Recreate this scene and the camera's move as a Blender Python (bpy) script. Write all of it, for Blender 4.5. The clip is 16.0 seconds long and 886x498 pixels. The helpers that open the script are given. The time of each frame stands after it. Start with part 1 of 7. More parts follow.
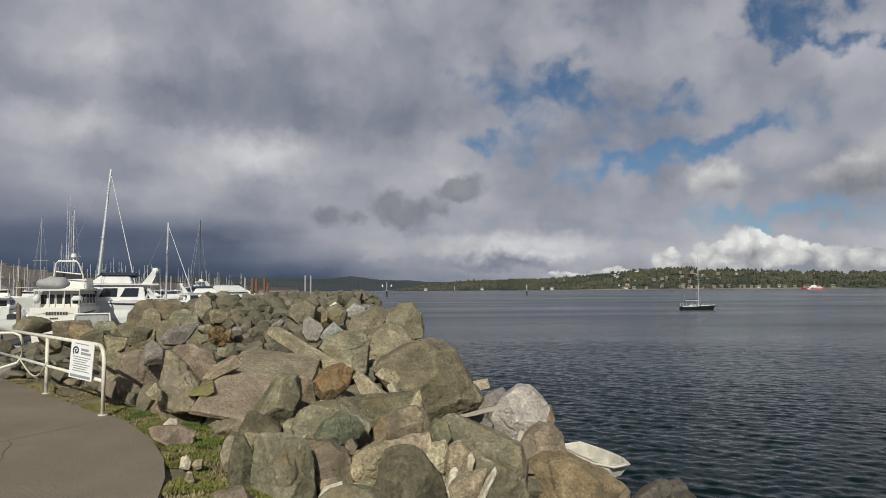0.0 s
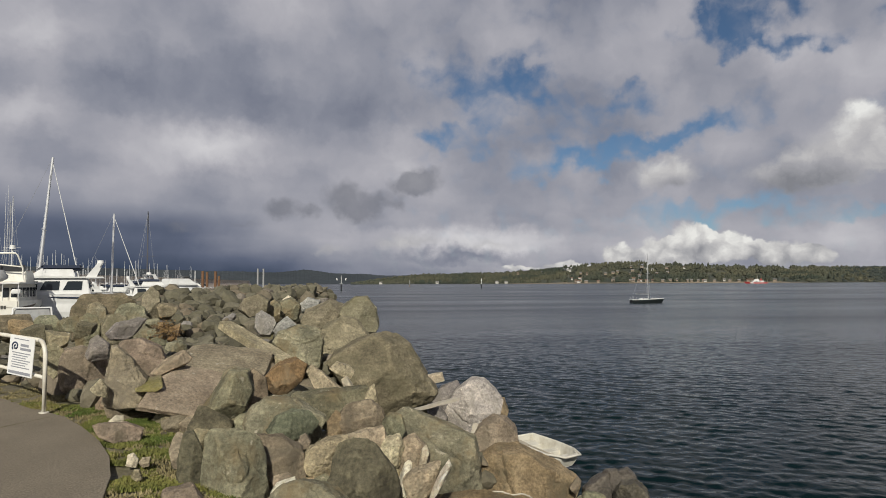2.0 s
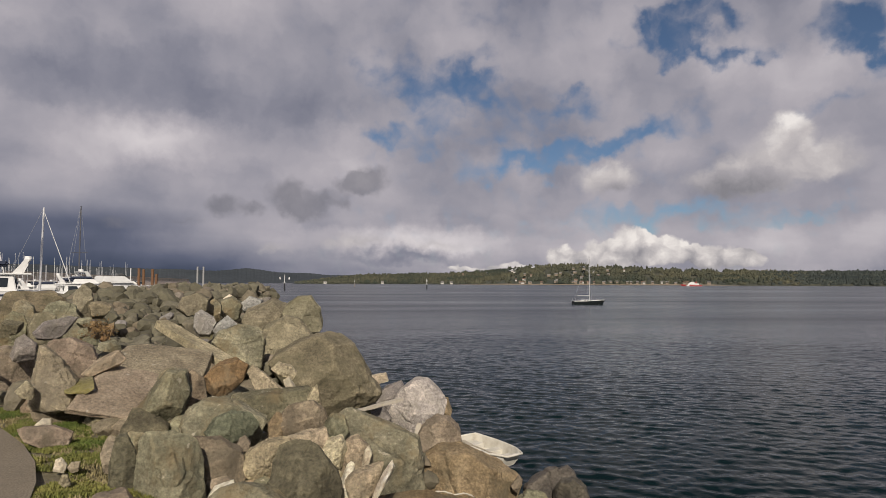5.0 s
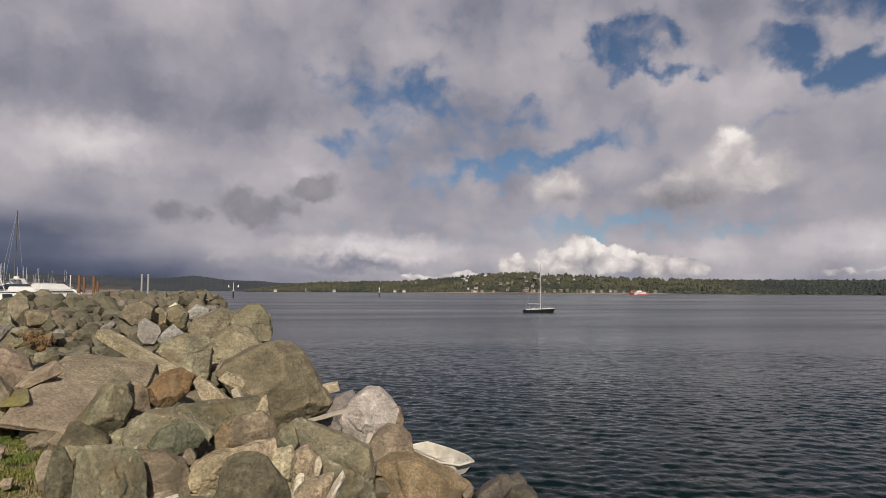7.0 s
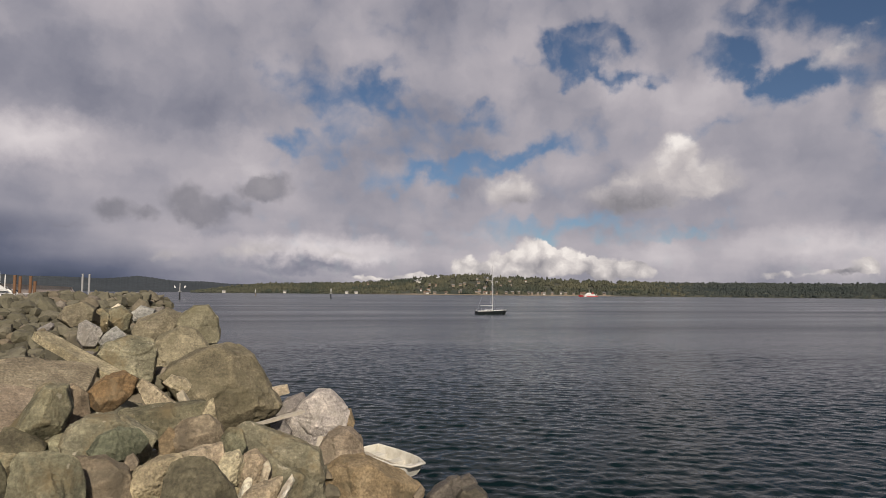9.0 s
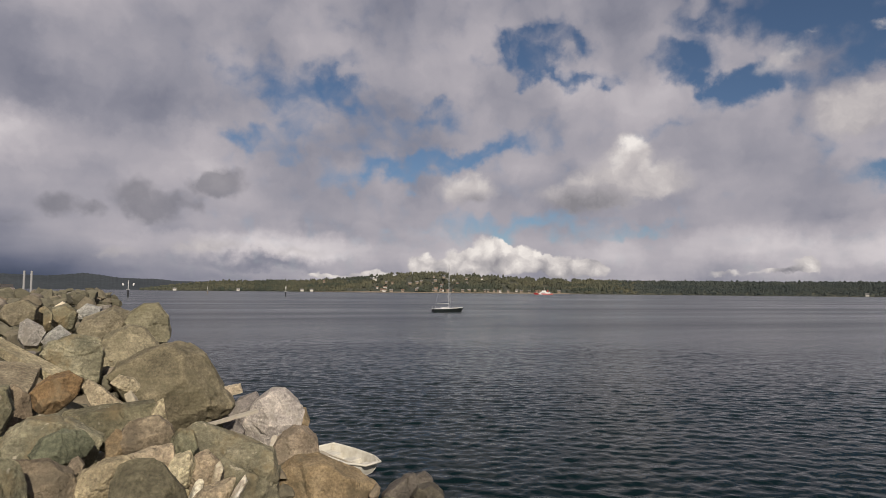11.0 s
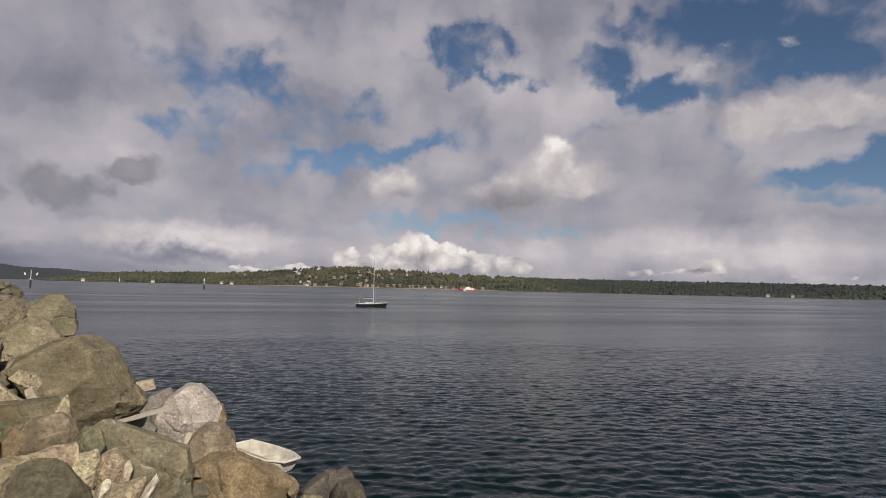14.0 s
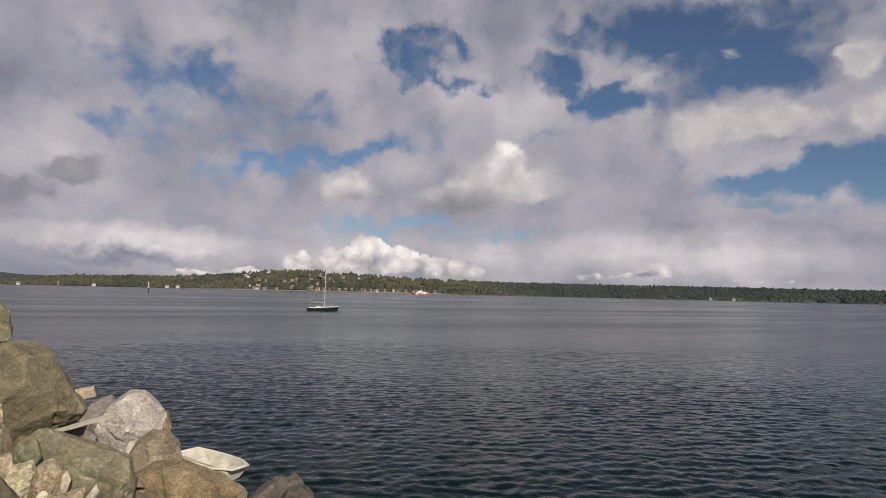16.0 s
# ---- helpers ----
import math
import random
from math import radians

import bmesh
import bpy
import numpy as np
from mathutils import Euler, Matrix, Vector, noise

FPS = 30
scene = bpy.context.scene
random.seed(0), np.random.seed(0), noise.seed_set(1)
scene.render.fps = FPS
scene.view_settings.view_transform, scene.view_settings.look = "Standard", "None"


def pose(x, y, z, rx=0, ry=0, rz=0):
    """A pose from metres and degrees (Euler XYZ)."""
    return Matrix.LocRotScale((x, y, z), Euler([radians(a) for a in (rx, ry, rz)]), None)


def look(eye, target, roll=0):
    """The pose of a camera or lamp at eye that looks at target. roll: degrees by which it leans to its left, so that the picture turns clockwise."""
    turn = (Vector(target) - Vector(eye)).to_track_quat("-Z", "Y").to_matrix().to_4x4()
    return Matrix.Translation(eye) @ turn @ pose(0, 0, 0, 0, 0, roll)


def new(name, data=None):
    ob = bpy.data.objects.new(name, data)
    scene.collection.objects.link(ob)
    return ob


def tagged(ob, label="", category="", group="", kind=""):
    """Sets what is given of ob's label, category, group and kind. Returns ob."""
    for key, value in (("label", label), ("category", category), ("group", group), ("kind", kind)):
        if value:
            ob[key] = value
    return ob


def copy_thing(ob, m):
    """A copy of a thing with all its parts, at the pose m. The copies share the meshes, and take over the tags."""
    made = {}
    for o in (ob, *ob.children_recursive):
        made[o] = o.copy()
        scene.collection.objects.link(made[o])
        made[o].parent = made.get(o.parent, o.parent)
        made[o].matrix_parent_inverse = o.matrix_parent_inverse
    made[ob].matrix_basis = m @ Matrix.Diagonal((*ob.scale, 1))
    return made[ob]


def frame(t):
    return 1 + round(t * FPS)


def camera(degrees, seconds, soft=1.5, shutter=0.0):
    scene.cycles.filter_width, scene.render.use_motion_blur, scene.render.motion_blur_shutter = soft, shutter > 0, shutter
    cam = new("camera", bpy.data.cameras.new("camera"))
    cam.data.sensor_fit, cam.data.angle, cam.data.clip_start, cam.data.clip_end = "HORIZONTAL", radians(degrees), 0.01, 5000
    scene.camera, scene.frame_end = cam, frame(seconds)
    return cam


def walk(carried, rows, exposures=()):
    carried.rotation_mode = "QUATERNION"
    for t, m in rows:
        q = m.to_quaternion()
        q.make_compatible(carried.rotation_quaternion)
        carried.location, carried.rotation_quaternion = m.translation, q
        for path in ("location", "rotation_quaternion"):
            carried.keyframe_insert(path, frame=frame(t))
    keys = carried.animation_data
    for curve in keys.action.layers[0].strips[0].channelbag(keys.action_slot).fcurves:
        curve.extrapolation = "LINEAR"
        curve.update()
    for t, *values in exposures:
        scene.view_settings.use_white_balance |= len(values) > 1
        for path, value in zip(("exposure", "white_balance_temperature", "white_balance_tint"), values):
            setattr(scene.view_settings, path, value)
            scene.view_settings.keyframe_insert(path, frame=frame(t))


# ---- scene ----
cam = camera(68.0, 16.0, soft=0.9)
EYE = 1.65  # eye height over the concrete path, whose top is z = 0
WATER = -2.1
# seconds, yaw, pitch, roll: the camera is turned where it stands
TURNS = [
    (0.0, 0.00, 3.53, 0.35),
    (0.5, -1.18, 3.38, 0.38),
    (1.0, -2.14, 3.16, 0.37),
    (1.5, -3.07, 3.03, 0.34),
    (2.0, -3.91, 2.95, 0.28),
    (2.5, -4.69, 2.92, 0.20),
    (3.0, -5.45, 2.92, 0.10),
    (3.5, -6.21, 2.93, -0.02),
    (4.0, -6.97, 2.91, -0.15),
    (6.5, -11.69, 3.38, -0.24),
    (7.0, -12.79, 3.71, -0.31),
    (7.5, -13.86, 3.94, -0.39),
    (8.0, -14.91, 3.98, -0.46),
    (8.5, -15.91, 3.95, -0.48),
    (9.0, -16.92, 3.88, -0.50),
    (11.5, -21.75, 3.58, -0.56),
    (12.0, -22.91, 3.39, -0.65),
    (12.5, -24.07, 3.30, -0.79),
    (13.0, -25.12, 3.28, -0.99),
    (13.5, -26.17, 3.34, -1.20),
    (14.0, -27.22, 3.43, -1.35),
    (14.5, -28.24, 3.61, -1.42),
    (15.0, -29.28, 3.71, -1.48),
    (15.5, -30.34, 3.79, -1.44),
    (16.0, -31.37, 3.84, -1.32),
]
walk(cam, [(t, pose(0, 0, EYE, 90 + pitch, roll, yaw)) for t, yaw, pitch, roll in TURNS],
     [(0, -0.08, 6200, 4), (2, -0.09, 6280, 6), (4, -0.09, 6470, 11), (8, 0, 6630, 12), (12.5, -0.03, 6580, 11), (16, 0.08, 6580, 11)])

# ---- world, sun, exposure ----
SUN_EL, SUN_AZ = 34.0, 186.0  # degrees; azimuth clockwise from +y
world = bpy.data.worlds.new("world")
scene.world = world
world.use_nodes = True
wt = world.node_tree
wt.nodes.clear()
SKY = 0.056


def wnode(kind, **inputs):
    n = wt.nodes.new(kind)
    return n


def wlink(a, b):
    wt.links.new(a, b)


def wput(sock, v):
    if isinstance(v, (int, float)):
        sock.default_value = v
    elif isinstance(v, tuple):
        sock.default_value = v
    else:
        wlink(v, sock)


def wm(op, a, b=0.0, c=0.0, clamp=False):
    n = wnode("ShaderNodeMath")
    n.operation, n.use_clamp = op, clamp
    for s, v in zip(n.inputs, (a, b, c)):
        wput(s, v)
    return n.outputs[0]


def wv(op, a, b=(0, 0, 0), scale=None):
    n = wnode("ShaderNodeVectorMath")
    n.operation = op
    wput(n.inputs[0], a)
    if scale is None:
        wput(n.inputs[1], b)
    else:
        wput(n.inputs["Scale"], scale)
    return n.outputs[0]


def wnoise(vec, scale, detail=5.0, rough=0.55, out="Fac"):
    n = wnode("ShaderNodeTexNoise")
    wput(n.inputs["Vector"], vec)
    n.inputs["Scale"].default_value, n.inputs["Detail"].default_value, n.inputs["Roughness"].default_value = scale, detail, rough
    return n.outputs[out]


def wstep(v, lo, hi):
    n = wnode("ShaderNodeMapRange")
    n.interpolation_type = "SMOOTHSTEP"
    wput(n.inputs["Value"], v)
    n.inputs["From Min"].default_value, n.inputs["From Max"].default_value = lo, hi
    return n.outputs["Result"]


def wmix(f, a, b):
    n = wnode("ShaderNodeMix")
    n.data_type = "RGBA"
    wput(n.inputs[0], f)
    for s, v in ((n.inputs[6], a), (n.inputs[7], b)):
        if isinstance(v, tuple):
            s.default_value = (*v, 1)
        else:
            wlink(v, s)
    return n.outputs[2]


def wramp(v, stops):
    n = wnode("ShaderNodeValToRGB")
    wput(n.inputs[0], v)
    e = n.color_ramp.elements
    while len(e) < len(stops):
        e.new(0.5)
    for k, (p, c) in zip(e, stops):
        k.position, k.color = p, (*[min(x, 1.0) for x in c], 1)
    return n.outputs[0]


def puff(vec, az, el, rx, ry, rot=0.0):
    """1 in the middle of an oval patch of sky (degrees), falling to 0 at its rim."""
    m = wnode("ShaderNodeMapping")
    m.vector_type = "TEXTURE"
    wput(m.inputs["Vector"], vec)
    m.inputs["Location"].default_value = (az, el, 0)
    m.inputs["Rotation"].default_value = (0, 0, radians(rot))
    m.inputs["Scale"].default_value = (rx, ry, 1)
    g = wnode("ShaderNodeTexGradient")
    g.gradient_type = "SPHERICAL"
    wlink(m.outputs[0], g.inputs[0])
    return g.outputs["Fac"]


def puffs(vec, rows, start=0.0):
    total = start
    for w, *p in rows:
        total = wm("MULTIPLY_ADD", puff(vec, *p), w, total)
    return total


coord = wnode("ShaderNodeTexCoord").outputs["Generated"]
sep = wnode("ShaderNodeSeparateXYZ")
wlink(coord, sep.inputs[0])
dx, dy, dz = sep.outputs
az = wm("MULTIPLY", wm("ARCTAN2", dx, dy), 57.2958)
el = wm("MULTIPLY", wm("ARCSINE", dz), 57.2958)
comb = wnode("ShaderNodeCombineXYZ")
wlink(az, comb.inputs[0]), wlink(el, comb.inputs[1])
flat = comb.outputs[0]
# the cloud deck, seen in perspective
over = wm("ADD", wm("MAXIMUM", dz, 0.0), 0.16)
comb2 = wnode("ShaderNodeCombineXYZ")
wlink(wm("DIVIDE", dx, over), comb2.inputs[0]), wlink(wm("DIVIDE", dy, over), comb2.inputs[1])
deck = comb2.outputs[0]


def warped(scale, detail, rough, by):
    return wv("ADD", flat, wv("MULTIPLY", wv("SUBTRACT", wnoise(flat, scale, detail, rough, "Color"), (0.5, 0.5, 0.5)), (by, by, 0)))


soft_warp = warped(0.26, 6.0, 0.62, 4.2)
mid_warp = warped(0.34, 5.0, 0.56, 2.6)
fine_warp = warped(0.55, 6.0, 0.58, 1.9)


def wlumps(vec, scale):
    """Rounded cauliflower lumps, 1 on their tops."""
    n = wnode("ShaderNodeTexVoronoi")
    n.voronoi_dimensions, n.feature = "2D", "SMOOTH_F1"
    wput(n.inputs["Vector"], vec)
    n.inputs["Scale"].default_value, n.inputs["Smoothness"].default_value = scale, 0.35
    return wm("SUBTRACT", 1.0, n.outputs["Distance"])


cover = wm("MULTIPLY_ADD", wm("SUBTRACT", wnoise(deck, 1.6, 4.0, 0.5), 0.5), 0.35, 0.98)
cover = wm("MULTIPLY_ADD", wm("SUBTRACT", wnoise(flat, 0.30, 6.0, 0.58), 0.5), 1.2, cover)
cover = wm("MULTIPLY_ADD", wm("SUBTRACT", wnoise(mid_warp, 0.60, 4.0, 0.50), 0.5), 1.6, cover)
# gaps of blue: weight, azimuth, elevation, radii, turn
GAPS = [
    (-1.3, 4.7, 17.5, 5.0, 3.3, 0), (-1.4, 9.3, 17.0, 5.2, 2.9, 0), (-1.5, 12.8, 15.8, 4.7, 2.1, -20), (-1.5, 4.1, 12.9, 3.9, 1.6, -10), (-1.3, 19.6, 15.1, 3.9, 1.5, 15),
    (-1.8, 25.8, 12.4, 5.8, 2.0, 15), (-1.9, 15.6, 10.2, 6.9, 1.7, 6), (-1.6, 21.3, 11.1, 5.2, 1.6, 10), (-1.0, 8.2, 13.9, 3.7, 1.8, 0), (-0.9, 13.6, 12.7, 3.7, 1.8, 0),
    (-0.55, 12.5, 22.6, 3.5, 1.7, 0), (-0.5, 17.6, 13.7, 3.7, 3.6, 0),
]
GAPS2 = [
    (-1.77, 25.6, 21, 3.12, 1.5, 30), (-1.87, 28.2, 19.3, 3.62, 2, -30), (-1.77, 31.2, 18, 3.88, 1.5, -10), (-1.56, 33.7, 17.4, 2.88, 1.38, 20), (-1.56, 33.1, 20.8, 3.38, 1.5, -30),
    (-1.46, 29.6, 22.4, 3.12, 1.38, 20), (-1.5, 29.8, 20.6, 3.4, 2.2, 0), (-1.7, 40.7, 18.4, 2.3, 3.5, 75), (-1.5, 43.4, 16.7, 4, 1.2, 0), (-1.6, 42.7, 21.6, 3.8, 2.1, 0),
    (-1, 46.7, 16.7, 2.8, 1.5, 0), (-1.6, 27.9, 5.7, 13.6, 1.6, 0), (-0.9, 38.8, 5.4, 4.8, 0.7, 0), (-1, 50.4, 12, 1.7, 3.5, 0), (-0.8, 49.1, 20.7, 4.1, 2.4, 0),
]
# the open side, and clear sky added above the view to darken the water
GAPS3 = [
    (-2.6, 49.7, 21.3, 7.4, 4.0, -10), (-2.6, 57.0, 20.1, 6.7, 4.4, 0), (-1.8, 44.6, 15.7, 3.6, 1.3, 0), (-1.6, 46.9, 16.5, 3.5, 1.4, 0), (-2.4, 60.2, 17.0, 3.4, 2.1, 0),
    (-2.8, 60.0, 9.6, 6.4, 2.2, 14), (-2.8, 63.8, 10.2, 4.6, 3.0, 0), (-1.8, 55.7, 9.0, 4.6, 1.2, 12), (-1.2, 57.7, 7.2, 7.5, 0.8, 0), (-1.8, 65.5, 8.4, 2.6, 2.0, 0),
    (-1.2, 42.2, 18.7, 3.0, 2.3, 0), (-1.8, 52.1, 16.6, 4.1, 1.6, 10), (-1.2, 56.6, 17.6, 4.6, 1.3, 5), (-1.2, 39.8, 13.7, 3.7, 1.2, 20), (-4.5, 44, 42, 46, 19, 0), (-2.0, 66, 27, 14, 8, 0),
]
THICK = [(1.0, -22, 12, 25, 16, 0), (0.8, 46, 11.5, 9, 4.0, 0), (0.6, 50, 6.4, 14, 1.6, 0), (0.8, 37, 15.5, 6, 2.6, 0), (0.7, 22.5, 18.4, 4.4, 2.2, 0), (0.7, 36, 21.5, 4, 3, 0)]
gap_warp = warped(0.34, 5.0, 0.52, 7.0)
thin = wm("MAXIMUM", puffs(gap_warp, GAPS + GAPS2), -1.75)
cover = puffs(soft_warp, GAPS3 + THICK, wm("ADD", cover, thin))
# the deck breaks up overhead: unseen clear sky, added for darker reflections and fill
cover = wm("MULTIPLY_ADD", wstep(el, 25.0, 42.0), -1.0, cover)
deck_mask = wstep(cover, -1.05, 1.0)
calm = wm("SUBTRACT", 1.0, wm("MULTIPLY", puff(flat, -32, 1, 34, 8), 0.9, clamp=True))
rough = wm("MULTIPLY_ADD", wm("SUBTRACT", wnoise(deck, 1.2, 3.5, 0.45), 0.5), 0.30, wm("MULTIPLY", wm("SUBTRACT", wnoise(soft_warp, 0.15, 4.0, 0.45), 0.5), 0.62))
shade = wm("MULTIPLY_ADD", rough, calm, 0.54)
BAND = [(-0.68, -40, 0.5, 44, 8.5, -4), (-0.30, -14, 0.8, 20, 3.0, 0), (-0.20, -22, 4.5, 14, 2.0, 0)]
SHADES = [
    (0.22, -28, 18, 7, 3, 0), (0.22, -16, 11.5, 12, 2.6, 0), (0.18, -30, 12.6, 6, 2.2, 0), (0.12, -9, 22.4, 8, 3, 0), (-0.20, -22, 16, 12, 3.2, 0), (-0.18, -8, 15.5, 12, 4.5, 0),
    (0.26, 5, 3.6, 11, 1.6, 0), (-0.30, 6, 2.4, 7, 0.9, 0), (0.10, 18, 19, 8, 4, 0), (0.14, 38, 17, 10, 5, 0), (0.08, 48, 11, 14, 4.5, 0), (0.26, 50, 3.4, 20, 2.6, 0), (0.18, 14, 3.2, 24, 2.6, 0), (-0.10, 50, 18, 16, 8, 0), (-0.12, 14, 13, 12, 6, 0), (0.14, 0, 10, 14, 5, 0),
]
shade = puffs(soft_warp, SHADES, puffs(flat, BAND, shade))
deck_col = wramp(shade, [(0.0, (0.048, 0.064, 0.104)), (0.22, (0.125, 0.140, 0.200)), (0.45, (0.280, 0.280, 0.332)), (0.65, (0.440, 0.418, 0.455)), (1.0, (0.80, 0.752, 0.755))])
# heaped white clouds: a crisp bank low over the far shore, softer ones higher up
BANK = [
    (1.3, 19.0, 2.1, 1.9, 1.5, 0), (1.5, 22.2, 2.4, 2.6, 1.8, 0), (1.7, 24.6, 3.1, 2.4, 2.1, 0), (1.5, 27.4, 2.7, 3.0, 1.8, 0), (1.4, 31.0, 2.3, 3.0, 1.5, 0), (1.3, 33.4, 1.9, 1.9, 1.1, 0),
    (1.1, 14.6, 1.45, 2.6, 0.6, 0), (1.0, 11, 1.3, 3, 0.4, 0), (1.1, 49.8, 2.3, 1.4, 0.8, 0), (0.8, 48.4, 1.7, 2.6, 0.5, 0), (0.5, 44, 1.6, 4, 0.6, 0), (0.5, 57, 1.5, 5, 0.5, 0),
]
HEAPS = [
    (0.8, 1.0, 3.6, 6.0, 1.1, 4), (0.7, 8.0, 3.2, 4.5, 0.9, 0), (0.6, -6.0, 2.8, 3.0, 0.7, 0),
    (1.3, 35.2, 9.6, 6.0, 2.9, 14), (1.2, 33.0, 8.2, 6.0, 1.7, 0), (1.0, 39.0, 9.4, 4.8, 2.0, 0), (1.2, 36.8, 12.0, 2.2, 1.7, 0), (1.5, 22.8, 8.9, 3.4, 1.8, 0),
    (1.6, 52.8, 13.6, 3.8, 2.5, 0), (1.6, 56.6, 14.0, 5.1, 1.9, 6), (1.3, 60.2, 13.7, 2.9, 1.2, 6), (1.5, 64.1, 17.8, 2.1, 2.0, 20), (1.4, 64.9, 14.0, 2.6, 1.8, 0), (1.2, 63.2, 18.4, 1.4, 0.7, 0), (0.7, 48.3, 18.0, 2.9, 1.2, 15), (0.6, 55.0, 19.3, 1.4, 0.5, 0), (0.5, 50.6, 19.5, 1.1, 0.5, 0),
]
lumps = wlumps(fine_warp, 0.75)
bank = wm("MULTIPLY_ADD", wm("SUBTRACT", lumps, 0.55), 0.42, puffs(fine_warp, BANK))
bank_mask = wm("MULTIPLY", wstep(bank, 0.30, 0.62), wstep(puffs(flat, BANK), 0.02, 0.12))
heap_warp = warped(0.45, 6.0, 0.60, 2.6)
heaps = wm("MULTIPLY_ADD", wm("SUBTRACT", wlumps(heap_warp, 0.55), 0.55), 0.35, puffs(heap_warp, HEAPS))
heap_mask = wm("MULTIPLY", wm("MULTIPLY", wstep(heaps, 0.10, 0.95), wstep(puffs(flat, HEAPS), 0.0, 0.15)), 0.93)
LIT = [
    (0.06, 35.4, 10.8, 4.6, 2.6, 10),
    (0.30, 24.4, 4.2, 5, 1.8, 0), (0.20, 30, 3.4, 5, 1.4, 0), (-0.30, 28, 1.0, 10, 1.2, 0), (-0.22, 23.4, 2.6, 1.6, 1.2, 0), (-0.18, 29.4, 2.2, 1.4, 1.0, 0), (0.60, 37.0, 12.7, 1.9, 1.1, 10), (-0.62, 32.8, 7.4, 6.5, 2.0, 0),
    (0.16, 22.4, 9.8, 3.0, 1.4, 0), (-0.34, 23.4, 7.8, 4, 1.2, 0), (-0.10, 56, 14.0, 10, 3.0, 0), (-0.35, 48.6, 1.9, 1.4, 0.9, 0),
]
glow = wm("MULTIPLY_ADD", wm("SUBTRACT", wnoise(heap_warp, 0.40, 5.0, 0.55), 0.5), 0.9, 0.52)
heap_col = wramp(puffs(flat, LIT, glow), [(0.0, (0.24, 0.235, 0.255)), (0.35, (0.40, 0.38, 0.40)), (0.62, (0.57, 0.535, 0.53)), (1.0, (0.90, 0.86, 0.82))])
glow2 = wm("MULTIPLY_ADD", wm("SUBTRACT", lumps, 0.55), 0.6, wm("MULTIPLY_ADD", wm("SUBTRACT", wnoise(fine_warp, 0.45, 6.0, 0.6), 0.5), 1.5, 0.52))
bank_col = wramp(puffs(flat, LIT, glow2), [(0.0, (0.25, 0.245, 0.27)), (0.35, (0.43, 0.41, 0.42)), (0.62, (0.60, 0.565, 0.555)), (1.0, (0.88, 0.835, 0.79))])
# small dark ragged clouds under the deck
rag_warp = warped(0.8, 5.0, 0.5, 1.7)
RAGS = [
    (1.5, -10.0, 6.4, 2.1, 1.3, 0), (1.3, -7.6, 6.1, 1.4, 0.9, 0), (1.7, -4.6, 7.4, 2.4, 1.9, 0), (1.5, -3.4, 6.0, 2.6, 1.2, 0), (1.4, -1.8, 7.2, 1.7, 1.1, 0),
    (1.0, 0.0, 6.8, 1.2, 0.8, 0), (1.5, 0.8, 8.4, 2.2, 1.4, 10), (1.7, 2.2, 8.9, 2.4, 1.7, 8), (0.8, -18, 4.6, 2.4, 0.7, 0), (0.6, -13, 5.0, 3, 0.6, 0),
]
rag_mask = wm("MULTIPLY", wstep(puffs(rag_warp, RAGS), 0.10, 1.2), 0.68)
sky = wnode("ShaderNodeTexSky")
sky.sky_type, sky.sun_disc = "NISHITA", False
sky.sun_elevation, sky.sun_rotation = radians(SUN_EL), radians(SUN_AZ)
sky.air_density, sky.dust_density, sky.ozone_density = 0.85, 0.15, 3.5
col = wmix(deck_mask, sky.outputs[0], wv("SCALE", deck_col, scale=1 / SKY))
col = wmix(heap_mask, col, wv("SCALE", heap_col, scale=1 / SKY))
col = wmix(bank_mask, col, wv("SCALE", bank_col, scale=1 / SKY))
col = wmix(rag_mask, col, wv("SCALE", wramp(wnoise(fine_warp, 0.5), [(0.3, (0.16, 0.162, 0.19)), (0.7, (0.23, 0.225, 0.255))]), scale=1 / SKY))
bg = wnode("ShaderNodeBackground")
wlink(col, bg.inputs["Color"])
bg.inputs["Strength"].default_value = SKY
wlink(bg.outputs[0], wnode("ShaderNodeOutputWorld").inputs["Surface"])

sun = new("sun", bpy.data.lights.new("sun", "SUN"))
sun.data.energy, sun.data.angle, sun.data.color = 4.4, radians(0.6), (1.0, 0.915, 0.79)
sun_dir = Vector((math.sin(radians(SUN_AZ)) * math.cos(radians(SUN_EL)), math.cos(radians(SUN_AZ)) * math.cos(radians(SUN_EL)), math.sin(radians(SUN_EL))))
sun.matrix_world = look(sun_dir * 50, (0, 0, 0))


# ---- materials ----
def material(name):
    m = bpy.data.materials.new(name)
    m.use_nodes = True
    return m, m.node_tree, m.node_tree.nodes["Principled BSDF"]


def tex(nt, kind, scale, detail=4.0, rough=0.55, vec=None, stretch=None):
    n = nt.nodes.new("ShaderNodeTexNoise" if kind == "noise" else "ShaderNodeTexVoronoi")
    n.inputs["Scale"].default_value = scale
    if kind == "noise":
        n.inputs["Detail"].default_value, n.inputs["Roughness"].default_value = detail, rough
    if vec is None:
        vec = nt.nodes.new("ShaderNodeTexCoord").outputs["Object"]
    if stretch:
        m = nt.nodes.new("ShaderNodeMapping")
        m.inputs["Scale"].default_value = stretch
        nt.links.new(vec, m.inputs["Vector"])
        vec = m.outputs[0]
    nt.links.new(vec, n.inputs["Vector"])
    return n


def ramp(nt, fac, stops):
    n = nt.nodes.new("ShaderNodeValToRGB")
    e = n.color_ramp.elements
    while len(e) < len(stops):
        e.new(0.5)
    for k, (p, c) in zip(e, stops):
        k.position, k.color = p, (*c, 1)
    nt.links.new(fac, n.inputs[0])
    return n.outputs[0]


